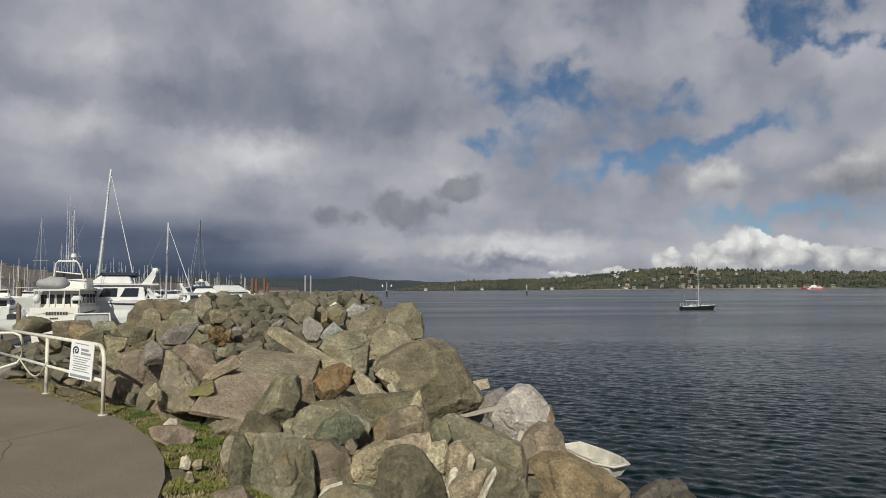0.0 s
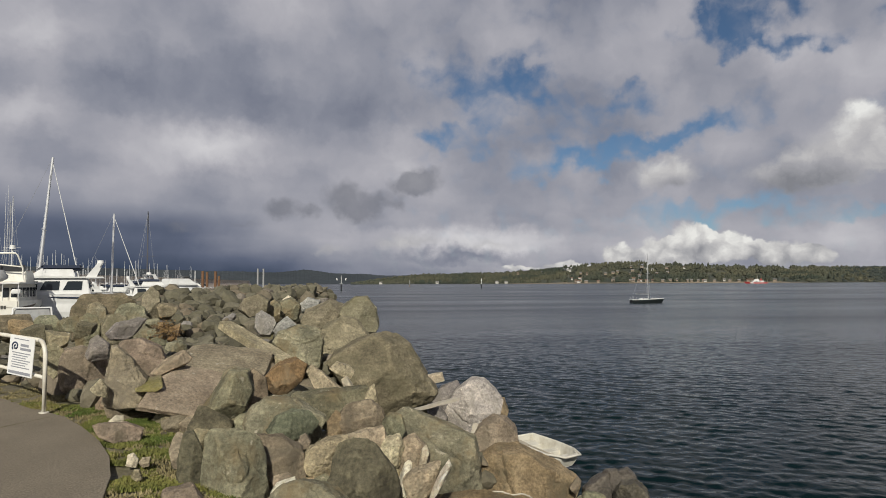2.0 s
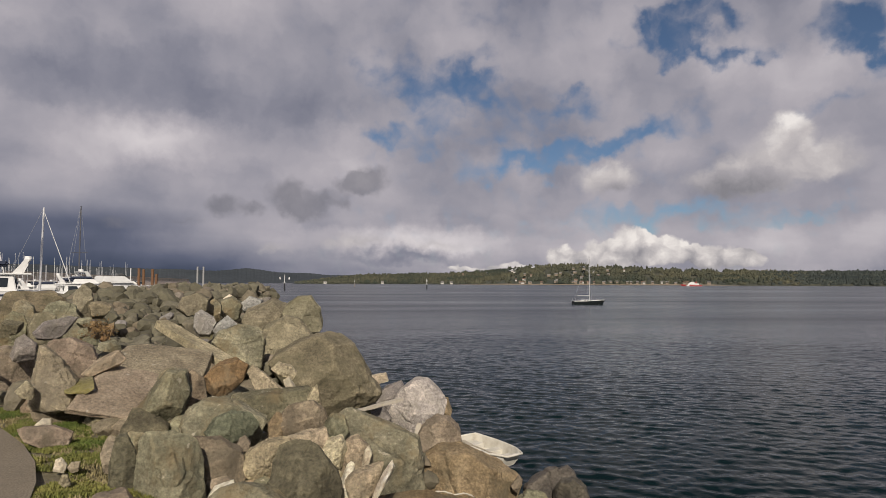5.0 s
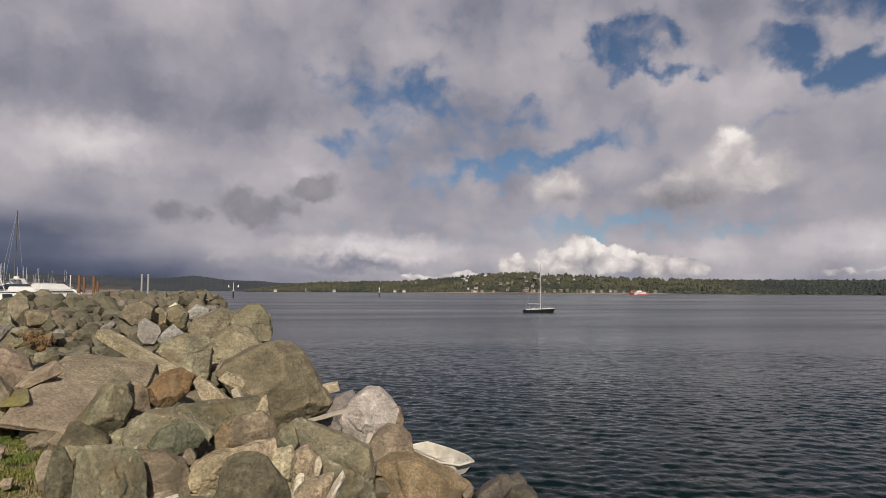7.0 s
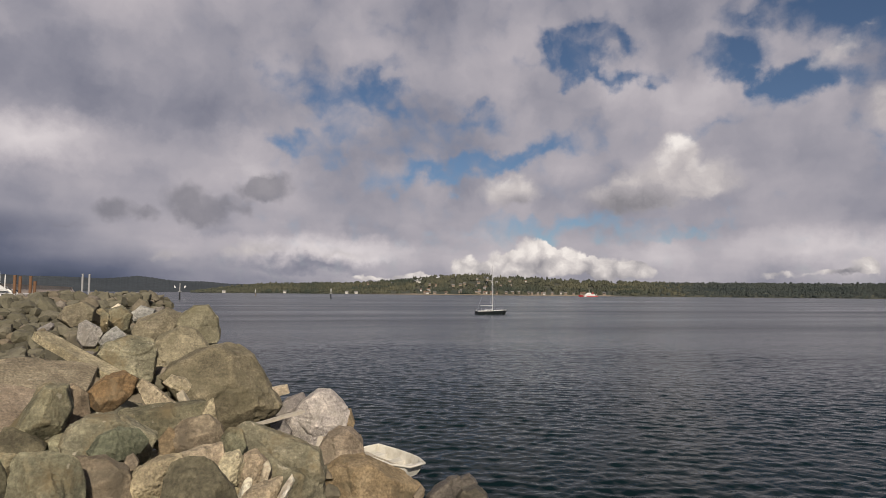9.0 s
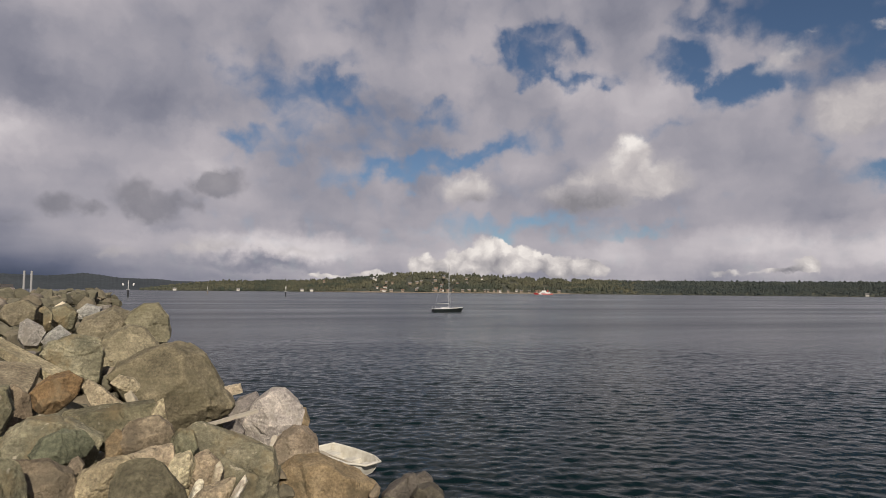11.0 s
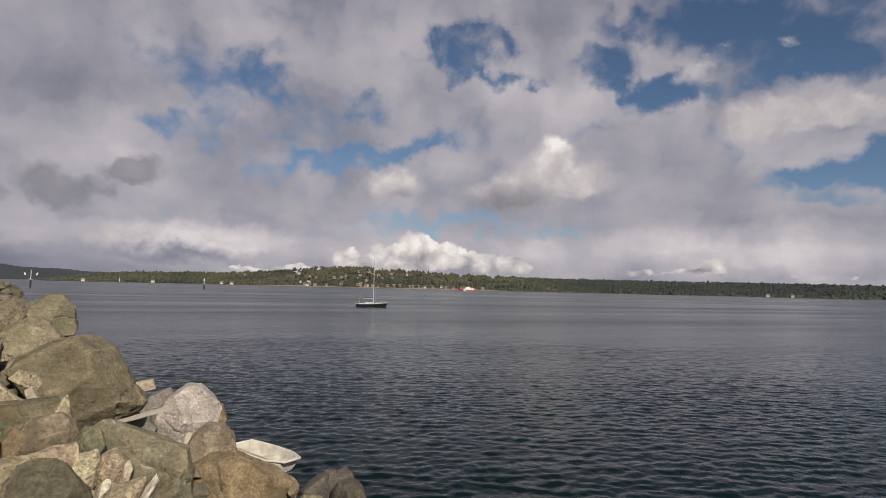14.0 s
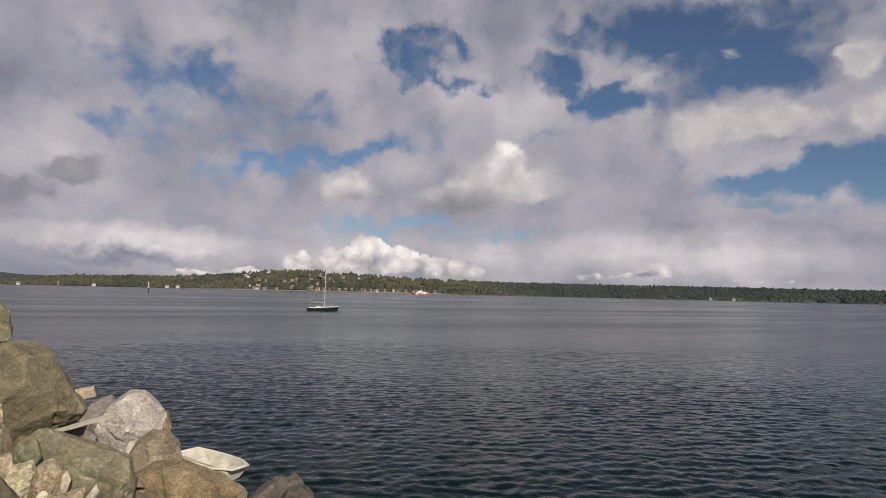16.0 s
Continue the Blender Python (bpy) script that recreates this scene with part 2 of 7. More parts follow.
def mixed(nt, fac, a, b, how="MIX"):
    n = nt.nodes.new("ShaderNodeMix")
    n.data_type, n.blend_type = "RGBA", how
    for s, v in ((n.inputs[0], fac), (n.inputs[6], a), (n.inputs[7], b)):
        if isinstance(v, (int, float)):
            s.default_value = v
        elif isinstance(v, tuple):
            s.default_value = (*v, 1)
        else:
            nt.links.new(v, s)
    return n.outputs[2]


def bumped(nt, bsdf, rows):
    """Chain of bumps: (height socket, strength, distance)."""
    last = None
    for h, s, d in rows:
        b = nt.nodes.new("ShaderNodeBump")
        b.inputs["Strength"].default_value, b.inputs["Distance"].default_value = s, d
        nt.links.new(h, b.inputs["Height"])
        if last:
            nt.links.new(last, b.inputs["Normal"])
        last = b.outputs[0]
    nt.links.new(last, bsdf.inputs["Normal"])


def shifted(nt, amount=37.0):
    """Object coordinates, moved by a random step per object."""
    c = nt.nodes.new("ShaderNodeTexCoord").outputs["Object"]
    r = nt.nodes.new("ShaderNodeObjectInfo").outputs["Random"]
    k = nt.nodes.new("ShaderNodeMath")
    k.operation = "MULTIPLY"
    k.inputs[1].default_value = amount
    nt.links.new(r, k.inputs[0])
    v = nt.nodes.new("ShaderNodeVectorMath")
    nt.links.new(c, v.inputs[0]), nt.links.new(k.outputs[0], v.inputs[1])
    return v.outputs[0], r


def stone(name, dark, mid, light, stain=None, speck=None, rough=0.85, layers=None, moss=None, pebbles=False):
    m, nt, b = material(name)
    vec, rnd = shifted(nt)
    big = tex(nt, "noise", 2.1, 8, 0.68, vec)
    fine = tex(nt, "noise", 26, 8, 0.72, vec)
    col = ramp(nt, big.outputs["Fac"], [(0.32, dark), (0.50, mid), (0.68, light)])
    blot = tex(nt, "noise", 6.5, 7, 0.7, vec)
    col = mixed(nt, 0.32, col, ramp(nt, blot.outputs["Fac"], [(0.34, (0.24, 0.24, 0.24)), (0.5, (0.5, 0.5, 0.5)), (0.66, (0.74, 0.73, 0.71))]), "OVERLAY")
    col = mixed(nt, 0.55, col, ramp(nt, fine.outputs["Fac"], [(0.34, (0.24, 0.24, 0.24)), (0.66, (0.80, 0.80, 0.80))]), "OVERLAY")
    grain = tex(nt, "noise", 3.0, 6, 0.6, vec, stretch=(0.5, 0.7, 4.5))
    col = mixed(nt, 0.0 if pebbles else 0.35, col, ramp(nt, grain.outputs["Fac"], [(0.35, (0.28, 0.28, 0.29)), (0.65, (0.72, 0.71, 0.70))]), "OVERLAY")
    col = mixed(nt, 1.0, col, ramp(nt, rnd, [(0.0, (1.06, 0.95, 0.85)), (0.3, (0.97, 0.98, 0.91)), (0.55, (1.03, 0.95, 0.94)), (0.8, (0.95, 0.97, 0.91)), (1.0, (1.08, 0.95, 0.87))]), "MULTIPLY")
    if stain:
        st = tex(nt, "noise", 2.6, 7, 0.65, vec, stretch=(1, 1, 0.6))
        col = mixed(nt, ramp(nt, st.outputs["Fac"], [(0.50, (0, 0, 0)), (0.66, (0.85, 0.85, 0.85))]), col, stain)
    if moss:
        mo = tex(nt, "noise", 1.3, 6, 0.7, vec)
        col = mixed(nt, ramp(nt, mo.outputs["Fac"], [(0.46, (0, 0, 0)), (0.68, (0.8, 0.8, 0.8))]), col, moss)
    if speck:
        sp = tex(nt, "noise", 9, 3, 0.5, vec)
        col = mixed(nt, ramp(nt, sp.outputs["Fac"], [(0.66, (0, 0, 0)), (0.72, (0.8, 0.8, 0.8))]), col, speck)
    if pebbles:
        cell = tex(nt, "voronoi", 34, vec=vec)
        col = mixed(nt, 0.22, col, ramp(nt, cell.outputs["Color"], [(0.15, (0.22, 0.21, 0.20)), (0.5, (0.5, 0.5, 0.5)), (0.85, (0.82, 0.80, 0.77))]), "OVERLAY")
    worn = nt.nodes.new("ShaderNodeNewGeometry").outputs["Pointiness"]
    col = mixed(nt, 0.5, col, ramp(nt, worn, [(0.512, (0.5, 0.5, 0.5)), (0.56, (0.78, 0.77, 0.75))]), "OVERLAY")
    k = nt.nodes.new("ShaderNodeMapRange")
    k.inputs["To Min"].default_value, k.inputs["To Max"].default_value = 0.96, 1.46
    nt.links.new(rnd, k.inputs["Value"])
    h = nt.nodes.new("ShaderNodeVectorMath")
    h.operation = "SCALE"
    nt.links.new(col, h.inputs[0]), nt.links.new(k.outputs[0], h.inputs["Scale"])
    nt.links.new(h.outputs[0], b.inputs["Base Color"])
    b.inputs["Roughness"].default_value = rough
    b.inputs["Specular IOR Level"].default_value = 0.3
    rows = [(big.outputs["Fac"], 0.6, 0.12), (tex(nt, "noise", 7, 7, 0.7, vec).outputs["Fac"], 1.0, 0.06), (fine.outputs["Fac"], 1.0, 0.026)]
    if pebbles:
        rows.append((cell.outputs["Distance"], 0.9, -0.02))
    if layers:
        rows.insert(1, (tex(nt, "noise", 5, 5, 0.6, vec, stretch=layers).outputs["Fac"], 0.8, 0.05))
    bumped(nt, b, rows)
    return m


def paint(name, base, rough=0.45, dirt=(0.35, 0.32, 0.27), amount=0.35, metal=0.0, grain=6.0):
    m, nt, b = material(name)
    vec, rnd = shifted(nt)
    n1 = tex(nt, "noise", grain, 6, 0.65, vec)
    n2 = tex(nt, "noise", grain * 6, 5, 0.6, vec)
    f = ramp(nt, n1.outputs["Fac"], [(0.45, (0, 0, 0)), (0.8, (amount, amount, amount))])
    col = mixed(nt, f, base, tuple(x * y for x, y in zip(base, dirt)) if max(base) > 0.3 else dirt)
    nt.links.new(col, b.inputs["Base Color"])
    b.inputs["Roughness"].default_value, b.inputs["Metallic"].default_value = rough, metal
    bumped(nt, b, [(n2.outputs["Fac"], 0.12, 0.004)])
    return m


ROCK_GREEN = stone("stone_olive_grey", (0.102, 0.100, 0.069), (0.178, 0.173, 0.119), (0.285, 0.272, 0.192), stain=(0.203, 0.158, 0.087), speck=(0.427, 0.383, 0.286))
ROCK_GREY = stone("stone_grey", (0.130, 0.110, 0.082), (0.216, 0.182, 0.136), (0.330, 0.285, 0.215), stain=(0.160, 0.134, 0.094))
ROCK_LILAC = stone("stone_lilac_grey", (0.205, 0.202, 0.200), (0.300, 0.292, 0.284), (0.430, 0.418, 0.395), speck=(0.578, 0.541, 0.464), stain=(0.231, 0.209, 0.173))
ROCK_SLATE = stone("stone_slate_grey", (0.125, 0.118, 0.112), (0.19, 0.178, 0.168), (0.28, 0.265, 0.245), stain=(0.15, 0.135, 0.11))
ROCK_RUST = stone("stone_rust_brown", (0.15, 0.105, 0.058), (0.235, 0.158, 0.082), (0.31, 0.215, 0.118), stain=(0.20, 0.16, 0.10))
ROCK_BROWN = stone("stone_ochre_brown", (0.121, 0.094, 0.055), (0.194, 0.153, 0.091), (0.278, 0.226, 0.141), stain=(0.142, 0.120, 0.077))
ROCK_JADE = stone("stone_jade_green", (0.090, 0.096, 0.068), (0.140, 0.146, 0.102), (0.200, 0.205, 0.146))
CONCRETE_SMOOTH = stone("concrete_weathered_face", (0.215, 0.182, 0.130), (0.295, 0.252, 0.184), (0.385, 0.335, 0.250), stain=(0.20, 0.172, 0.125), speck=(0.44, 0.40, 0.32))
CONCRETE_ROUGH = stone("concrete_gravelly", (0.16, 0.135, 0.095), (0.25, 0.213, 0.152), (0.36, 0.312, 0.225), speck=(0.46, 0.41, 0.32), stain=(0.17, 0.142, 0.098), pebbles=True)
ROCK_YELLOWMOSS = stone("stone_yellow_moss", (0.13, 0.115, 0.07), (0.19, 0.168, 0.10), (0.26, 0.232, 0.14), moss=(0.24, 0.215, 0.035))
ROCK_DARK = stone("stone_dark_layered", (0.071, 0.064, 0.046), (0.127, 0.115, 0.079), (0.213, 0.192, 0.136), layers=(0.6, 0.6, 5))
ROCK_WET = stone("stone_wet_dark", (0.052, 0.050, 0.043), (0.090, 0.085, 0.070), (0.155, 0.145, 0.116), rough=0.45)
ROCK_MOSS = stone("stone_mossy", (0.120, 0.110, 0.078), (0.190, 0.172, 0.122), (0.270, 0.245, 0.176), moss=(0.120, 0.108, 0.064))
CONCRETE_OLD = stone("concrete_broken", (0.224, 0.192, 0.132), (0.327, 0.283, 0.199), (0.458, 0.402, 0.286), speck=(0.162, 0.135, 0.092), stain=(0.224, 0.192, 0.132), pebbles=True)
CONCRETE_PALE = stone("concrete_pale_face", (0.42, 0.385, 0.30), (0.53, 0.49, 0.395), (0.64, 0.60, 0.49), stain=(0.39, 0.35, 0.265))
WHITE = paint("white_gelcoat", (0.70, 0.70, 0.68), 0.3, amount=0.25, grain=1.2)
CREAM = paint("cream_paint", (0.74, 0.715, 0.64), 0.4, amount=0.3, grain=1.5)
RAIL = paint("rail_cream_paint", (0.70, 0.67, 0.58), 0.5, dirt=(0.5, 0.42, 0.32), amount=0.6, grain=9)
DINGHY = paint("dinghy_white_grimy", (0.60, 0.575, 0.50), 0.55, dirt=(0.55, 0.5, 0.42), amount=0.8, grain=4)
BLACK = paint("dark_trim", (0.02, 0.021, 0.024), 0.4, dirt=(0.05, 0.05, 0.05))
GLASS = paint("tinted_window", (0.02, 0.025, 0.03), 0.08, dirt=(0.03, 0.035, 0.04), amount=0.2)
GREYCLOTH = paint("grey_canvas", (0.33, 0.33, 0.33), 0.85, amount=0.5, grain=3)
NAVYCLOTH = paint("navy_canvas", (0.03, 0.04, 0.07), 0.85, dirt=(0.05, 0.06, 0.09), grain=3)
GREYPAINT = paint("grey_paint", (0.30, 0.30, 0.30), 0.5, amount=0.4, grain=2)
TEAL = paint("teal_canvas", (0.25, 0.38, 0.38), 0.8, amount=0.3)
ALU = paint("anodised_mast", (0.72, 0.72, 0.72), 0.35, amount=0.2, metal=0.4)
DARKMAST = paint("dark_mast", (0.09, 0.09, 0.10), 0.4, dirt=(0.05, 0.05, 0.05))
WIRE = paint("rigging_wire", (0.42, 0.43, 0.45), 0.4, metal=0.5)
REDPAINT = paint("red_paint", (0.36, 0.03, 0.03), 0.45, amount=0.3)
HULLGREEN = paint("dark_green_hull", (0.016, 0.020, 0.021), 0.25, dirt=(0.03, 0.035, 0.035))
PILE = paint("rusty_pile", (0.165, 0.085, 0.042), 0.8, dirt=(0.10, 0.06, 0.035), amount=0.7, grain=3)
WOODPILE = paint("weathered_wood", (0.16, 0.125, 0.09), 0.85, dirt=(0.08, 0.065, 0.05), amount=0.7, grain=4)
DRIFT = paint("driftwood", (0.43, 0.385, 0.31), 0.85, dirt=(0.6, 0.55, 0.45), amount=0.7, grain=8)
YELLOW = paint("yellow_paint", (0.62, 0.42, 0.03), 0.5, amount=0.3)
SIGNINK = paint("sign_ink", (0.27, 0.28, 0.31), 0.6, dirt=(0.2, 0.2, 0.2), amount=0.2)
EMBLEM = paint("sign_emblem", (0.03, 0.045, 0.09), 0.6, dirt=(0.05, 0.05, 0.06), amount=0.2)
NAMEINK = paint("name_lettering", (0.06, 0.055, 0.05), 0.6, dirt=(0.06, 0.06, 0.06), amount=0.2)
SIGNFACE = paint("sign_face", (0.78, 0.78, 0.77), 0.4, amount=0.2)
ROPE = paint("rope", (0.55, 0.50, 0.40), 0.9, amount=0.4, grain=20)


def make_path():
    m, nt, b = material("worn_concrete")
    n1, n2, n3 = tex(nt, "noise", 0.7, 6, 0.6), tex(nt, "noise", 60, 6, 0.75), tex(nt, "noise", 6, 5, 0.6)
    col = ramp(nt, n1.outputs["Fac"], [(0.3, (0.150, 0.122, 0.085)), (0.6, (0.20, 0.166, 0.118)), (0.8, (0.24, 0.20, 0.145))])
    col = mixed(nt, 0.85, col, ramp(nt, n2.outputs["Fac"], [(0.36, (0.15, 0.15, 0.15)), (0.64, (0.85, 0.85, 0.85))]), "OVERLAY")
    col = mixed(nt, ramp(nt, n3.outputs["Fac"], [(0.55, (0, 0, 0)), (0.8, (0.4, 0.4, 0.4))]), col, (0.085, 0.074, 0.056))
    nt.links.new(col, b.inputs["Base Color"])
    b.inputs["Roughness"].default_value = 0.9
    bumped(nt, b, [(n2.outputs["Fac"], 0.5, 0.008), (n3.outputs["Fac"], 0.2, 0.01)])
    return m


def make_soil():
    m, nt, b = material("soil_and_gravel")
    n1, n2 = tex(nt, "noise", 1.2, 6, 0.65), tex(nt, "noise", 18, 7, 0.7)
    col = ramp(nt, n1.outputs["Fac"], [(0.3, (0.095, 0.080, 0.052)), (0.55, (0.17, 0.145, 0.098)), (0.8, (0.25, 0.22, 0.155))])
    col = mixed(nt, 0.6, col, ramp(nt, n2.outputs["Fac"], [(0.3, (0.15, 0.15, 0.15)), (0.7, (0.85, 0.85, 0.85))]), "OVERLAY")
    nt.links.new(col, b.inputs["Base Color"])
    mo = tex(nt, "noise", 2.2, 5, 0.65)
    col = mixed(nt, ramp(nt, mo.outputs["Fac"], [(0.46, (0, 0, 0)), (0.60, (0.8, 0.8, 0.8))]), col, (0.115, 0.105, 0.036))
    nt.links.new(col, b.inputs["Base Color"])
    b.inputs["Roughness"].default_value = 0.95
    bumped(nt, b, [(n1.outputs["Fac"], 0.5, 0.15), (n2.outputs["Fac"], 0.8, 0.03)])
    return m


def make_water():
    m, nt, b = material("sea_water")
    n0 = tex(nt, "noise", 0.03, 3, 0.5, stretch=(0.5, 1.6, 1))
    n1 = tex(nt, "noise", 1.7, 2.5, 0.5, stretch=(1.0, 1.0, 1))
    n2 = tex(nt, "noise", 7.0, 3, 0.55, stretch=(0.8, 1.1, 1))
    nt.links.new(ramp(nt, n0.outputs["Fac"], [(0.3, (0.003, 0.009, 0.010)), (0.7, (0.006, 0.016, 0.016))]), b.inputs["Base Color"])
    b.inputs["IOR"].default_value = 1.14
    # the open fairway is ruffled more than the lee of the breakwater
    v = nt.nodes.new("ShaderNodeVectorMath")
    v.operation = "LENGTH"
    nt.links.new(nt.nodes.new("ShaderNodeTexCoord").outputs["Object"], v.inputs[0])
    k = nt.nodes.new("ShaderNodeMapRange")
    k.inputs["From Min"].default_value, k.inputs["From Max"].default_value = 14, 90
    k.inputs["To Min"].default_value, k.inputs["To Max"].default_value = 0.09, 0.22
    nt.links.new(v.outputs["Value"], k.inputs["Value"])
    streak = tex(nt, "noise", 0.02, 4, 0.6, stretch=(0.35, 2.2, 1))
    s = nt.nodes.new("ShaderNodeMath")
    s.operation = "MULTIPLY"
    r2 = nt.nodes.new("ShaderNodeMapRange")
    r2.inputs["From Min"].default_value, r2.inputs["From Max"].default_value = 0.35, 0.65
    r2.inputs["To Min"].default_value, r2.inputs["To Max"].default_value = 0.75, 1.2
    nt.links.new(streak.outputs["Fac"], r2.inputs["Value"])
    nt.links.new(k.outputs[0], s.inputs[0]), nt.links.new(r2.outputs[0], s.inputs[1])
    nt.links.new(s.outputs[0], b.inputs["Roughness"])
    bumped(nt, b, [(n1.outputs["Fac"], 1.0, 0.062), (n2.outputs["Fac"], 0.7, 0.004)])
    # far ripples, too small to be seen one by one, tilt the surface at random
    near = b.inputs["Normal"].links[0].from_socket
    n3 = tex(nt, "noise", 2.3, 2, 0.5)
    w = nt.nodes.new("ShaderNodeVectorMath")
    w.operation = "MULTIPLY_ADD"
    nt.links.new(n3.outputs["Color"], w.inputs[0])
    w.inputs[1].default_value, w.inputs[2].default_value = (0.09, 0.14, 0), (-0.045, -0.07, 1)
    u = nt.nodes.new("ShaderNodeVectorMath")
    u.operation = "NORMALIZE"
    nt.links.new(w.outputs[0], u.inputs[0])
    k2 = nt.nodes.new("ShaderNodeMapRange")
    k2.inputs["From Min"].default_value, k2.inputs["From Max"].default_value = 40, 170
    nt.links.new(v.outputs["Value"], k2.inputs["Value"])
    mx = nt.nodes.new("ShaderNodeMix")
    mx.data_type = "VECTOR"
    nt.links.new(k2.outputs[0], mx.inputs[0]), nt.links.new(near, mx.inputs[4]), nt.links.new(u.outputs[0], mx.inputs[5])
    nt.links.new(mx.outputs[1], b.inputs["Normal"])
    return m


def make_leaves(name, a, c, scale=0.05):
    m, nt, b = material(name)
    g = nt.nodes.new("ShaderNodeNewGeometry")
    n1, n2 = tex(nt, "noise", scale, 5, 0.6), tex(nt, "noise", scale * 14, 4, 0.6)
    col = ramp(nt, n1.outputs["Fac"], [(0.35, a), (0.65, c)])
    col = mixed(nt, 0.55, col, ramp(nt, n2.outputs["Fac"], [(0.3, (0.2, 0.2, 0.2)), (0.7, (0.8, 0.8, 0.8))]), "OVERLAY")
    col = mixed(nt, 0.35, col, ramp(nt, g.outputs["Random Per Island"], [(0.0, (0.25, 0.27, 0.25)), (1.0, (0.75, 0.73, 0.7))]), "OVERLAY")
    nt.links.new(col, b.inputs["Base Color"])
    b.inputs["Roughness"].default_value = 0.9
    return m


PATHMAT, SOIL, SEA = make_path(), make_soil(), make_water()
FOREST = make_leaves("forest", (0.028, 0.038, 0.028), (0.085, 0.082, 0.050), 0.006)
# darker forest copy: cloud shadow over the open side put into the colour
SHADED_WOODS = make_leaves("cloud_shaded_forest", (0.018, 0.027, 0.027), (0.040, 0.048, 0.040), 0.006)
BEACH = stone("beach_gravel", (0.14, 0.115, 0.085), (0.20, 0.168, 0.125), (0.27, 0.23, 0.175))
# distance haze is put into this base colour as a blue tint
FARHILL = make_leaves("distant_hill_hazed", (0.020, 0.027, 0.033), (0.034, 0.042, 0.048), 0.003)
GRASS = make_leaves("grass", (0.085, 0.125, 0.020), (0.20, 0.185, 0.050), 1.1)
WITHERED = make_leaves("withered_leaves", (0.14, 0.085, 0.035), (0.24, 0.15, 0.06), 3.0)
DRYGRASS = make_leaves("dry_grass", (0.20, 0.17, 0.08), (0.30, 0.25, 0.13), 1.1)


# ---- mesh helpers ----
def mesh_of(name, bm, mat, smooth=False):
    bmesh.ops.recalc_face_normals(bm, faces=bm.faces)
    me = bpy.data.meshes.new(name)
    bm.to_mesh(me)
    bm.free()
    me.materials.append(mat)
    if smooth:
        me.polygons.foreach_set("use_smooth", [True] * len(me.polygons))
    return me


def part(name, bm, mat, parent, label="", smooth=False):
    ob = new(name, mesh_of(name, bm, mat, smooth))
    ob.parent = parent
    return tagged(ob, label)


def thing(name, m, label, category, group="", kind=""):
    ob = new(name)
    ob.empty_display_size = 0.2
    ob.matrix_world = m
    return tagged(ob, label, category, group, kind)


def add_box(bm, x0, x1, y0, y1, z0, z1, m=None, bevel=0.0):
    out = bmesh.ops.create_cube(bm, size=1.0, matrix=Matrix.Translation(((x0 + x1) / 2, (y0 + y1) / 2, (z0 + z1) / 2)) @ Matrix.Diagonal((x1 - x0, y1 - y0, z1 - z0, 1)))
    vs = out["verts"]
    if bevel:
        es = {e for v in vs for e in v.link_edges}
        res = bmesh.ops.bevel(bm, geom=list(es), offset=bevel, segments=2, affect="EDGES")
        vs = list({v for f in res["faces"] for v in f.verts} | {v for v in vs if v.is_valid})
    if m is not None:
        bmesh.ops.transform(bm, matrix=m, verts=vs)
    return bm


def box(*a, **k):
    return add_box(bmesh.new(), *a, **k)


def add_rod(bm, a, b, r0, r1=None, seg=8):
    a, b = Vector(a), Vector(b)
    d = b - a
    m = Matrix.Translation((a + b) / 2) @ d.to_track_quat("Z", "Y").to_matrix().to_4x4()
    bmesh.ops.create_cone(bm, cap_ends=True, segments=seg, radius1=r0, radius2=r0 if r1 is None else r1, depth=d.length, matrix=m)
    return bm


def rod(*a, **k):
    return add_rod(bmesh.new(), *a, **k)


def tube(points, r, seg=10):
    """A bent tube along points."""
    bm = bmesh.new()
    pts = [Vector(p) for p in points]
    rings = []
    for i, p in enumerate(pts):
        d = (pts[min(i + 1, len(pts) - 1)] - pts[max(i - 1, 0)]).normalized()
        q = d.to_track_quat("Z", "Y")
        rings.append([bm.verts.new(p + q @ Vector((r * math.cos(2 * math.pi * k / seg), r * math.sin(2 * math.pi * k / seg), 0))) for k in range(seg)])
    for a, b in zip(rings, rings[1:]):
        for k in range(seg):
            bm.faces.new((a[k], a[(k + 1) % seg], b[(k + 1) % seg], b[k]))
    bm.faces.new(rings[0]), bm.faces.new(rings[-1])
    return bm


def prism(outline, x0, x1):
    """An outline in y and z, drawn out along x."""
    bm = bmesh.new()
    a = [bm.verts.new((x0, y, z)) for y, z in outline]
    b = [bm.verts.new((x1, y, z)) for y, z in outline]
    n = len(outline)
    bm.faces.new(a), bm.faces.new(b)
    for i in range(n):
        bm.faces.new((a[i], a[(i + 1) % n], b[(i + 1) % n], b[i]))
    return bm


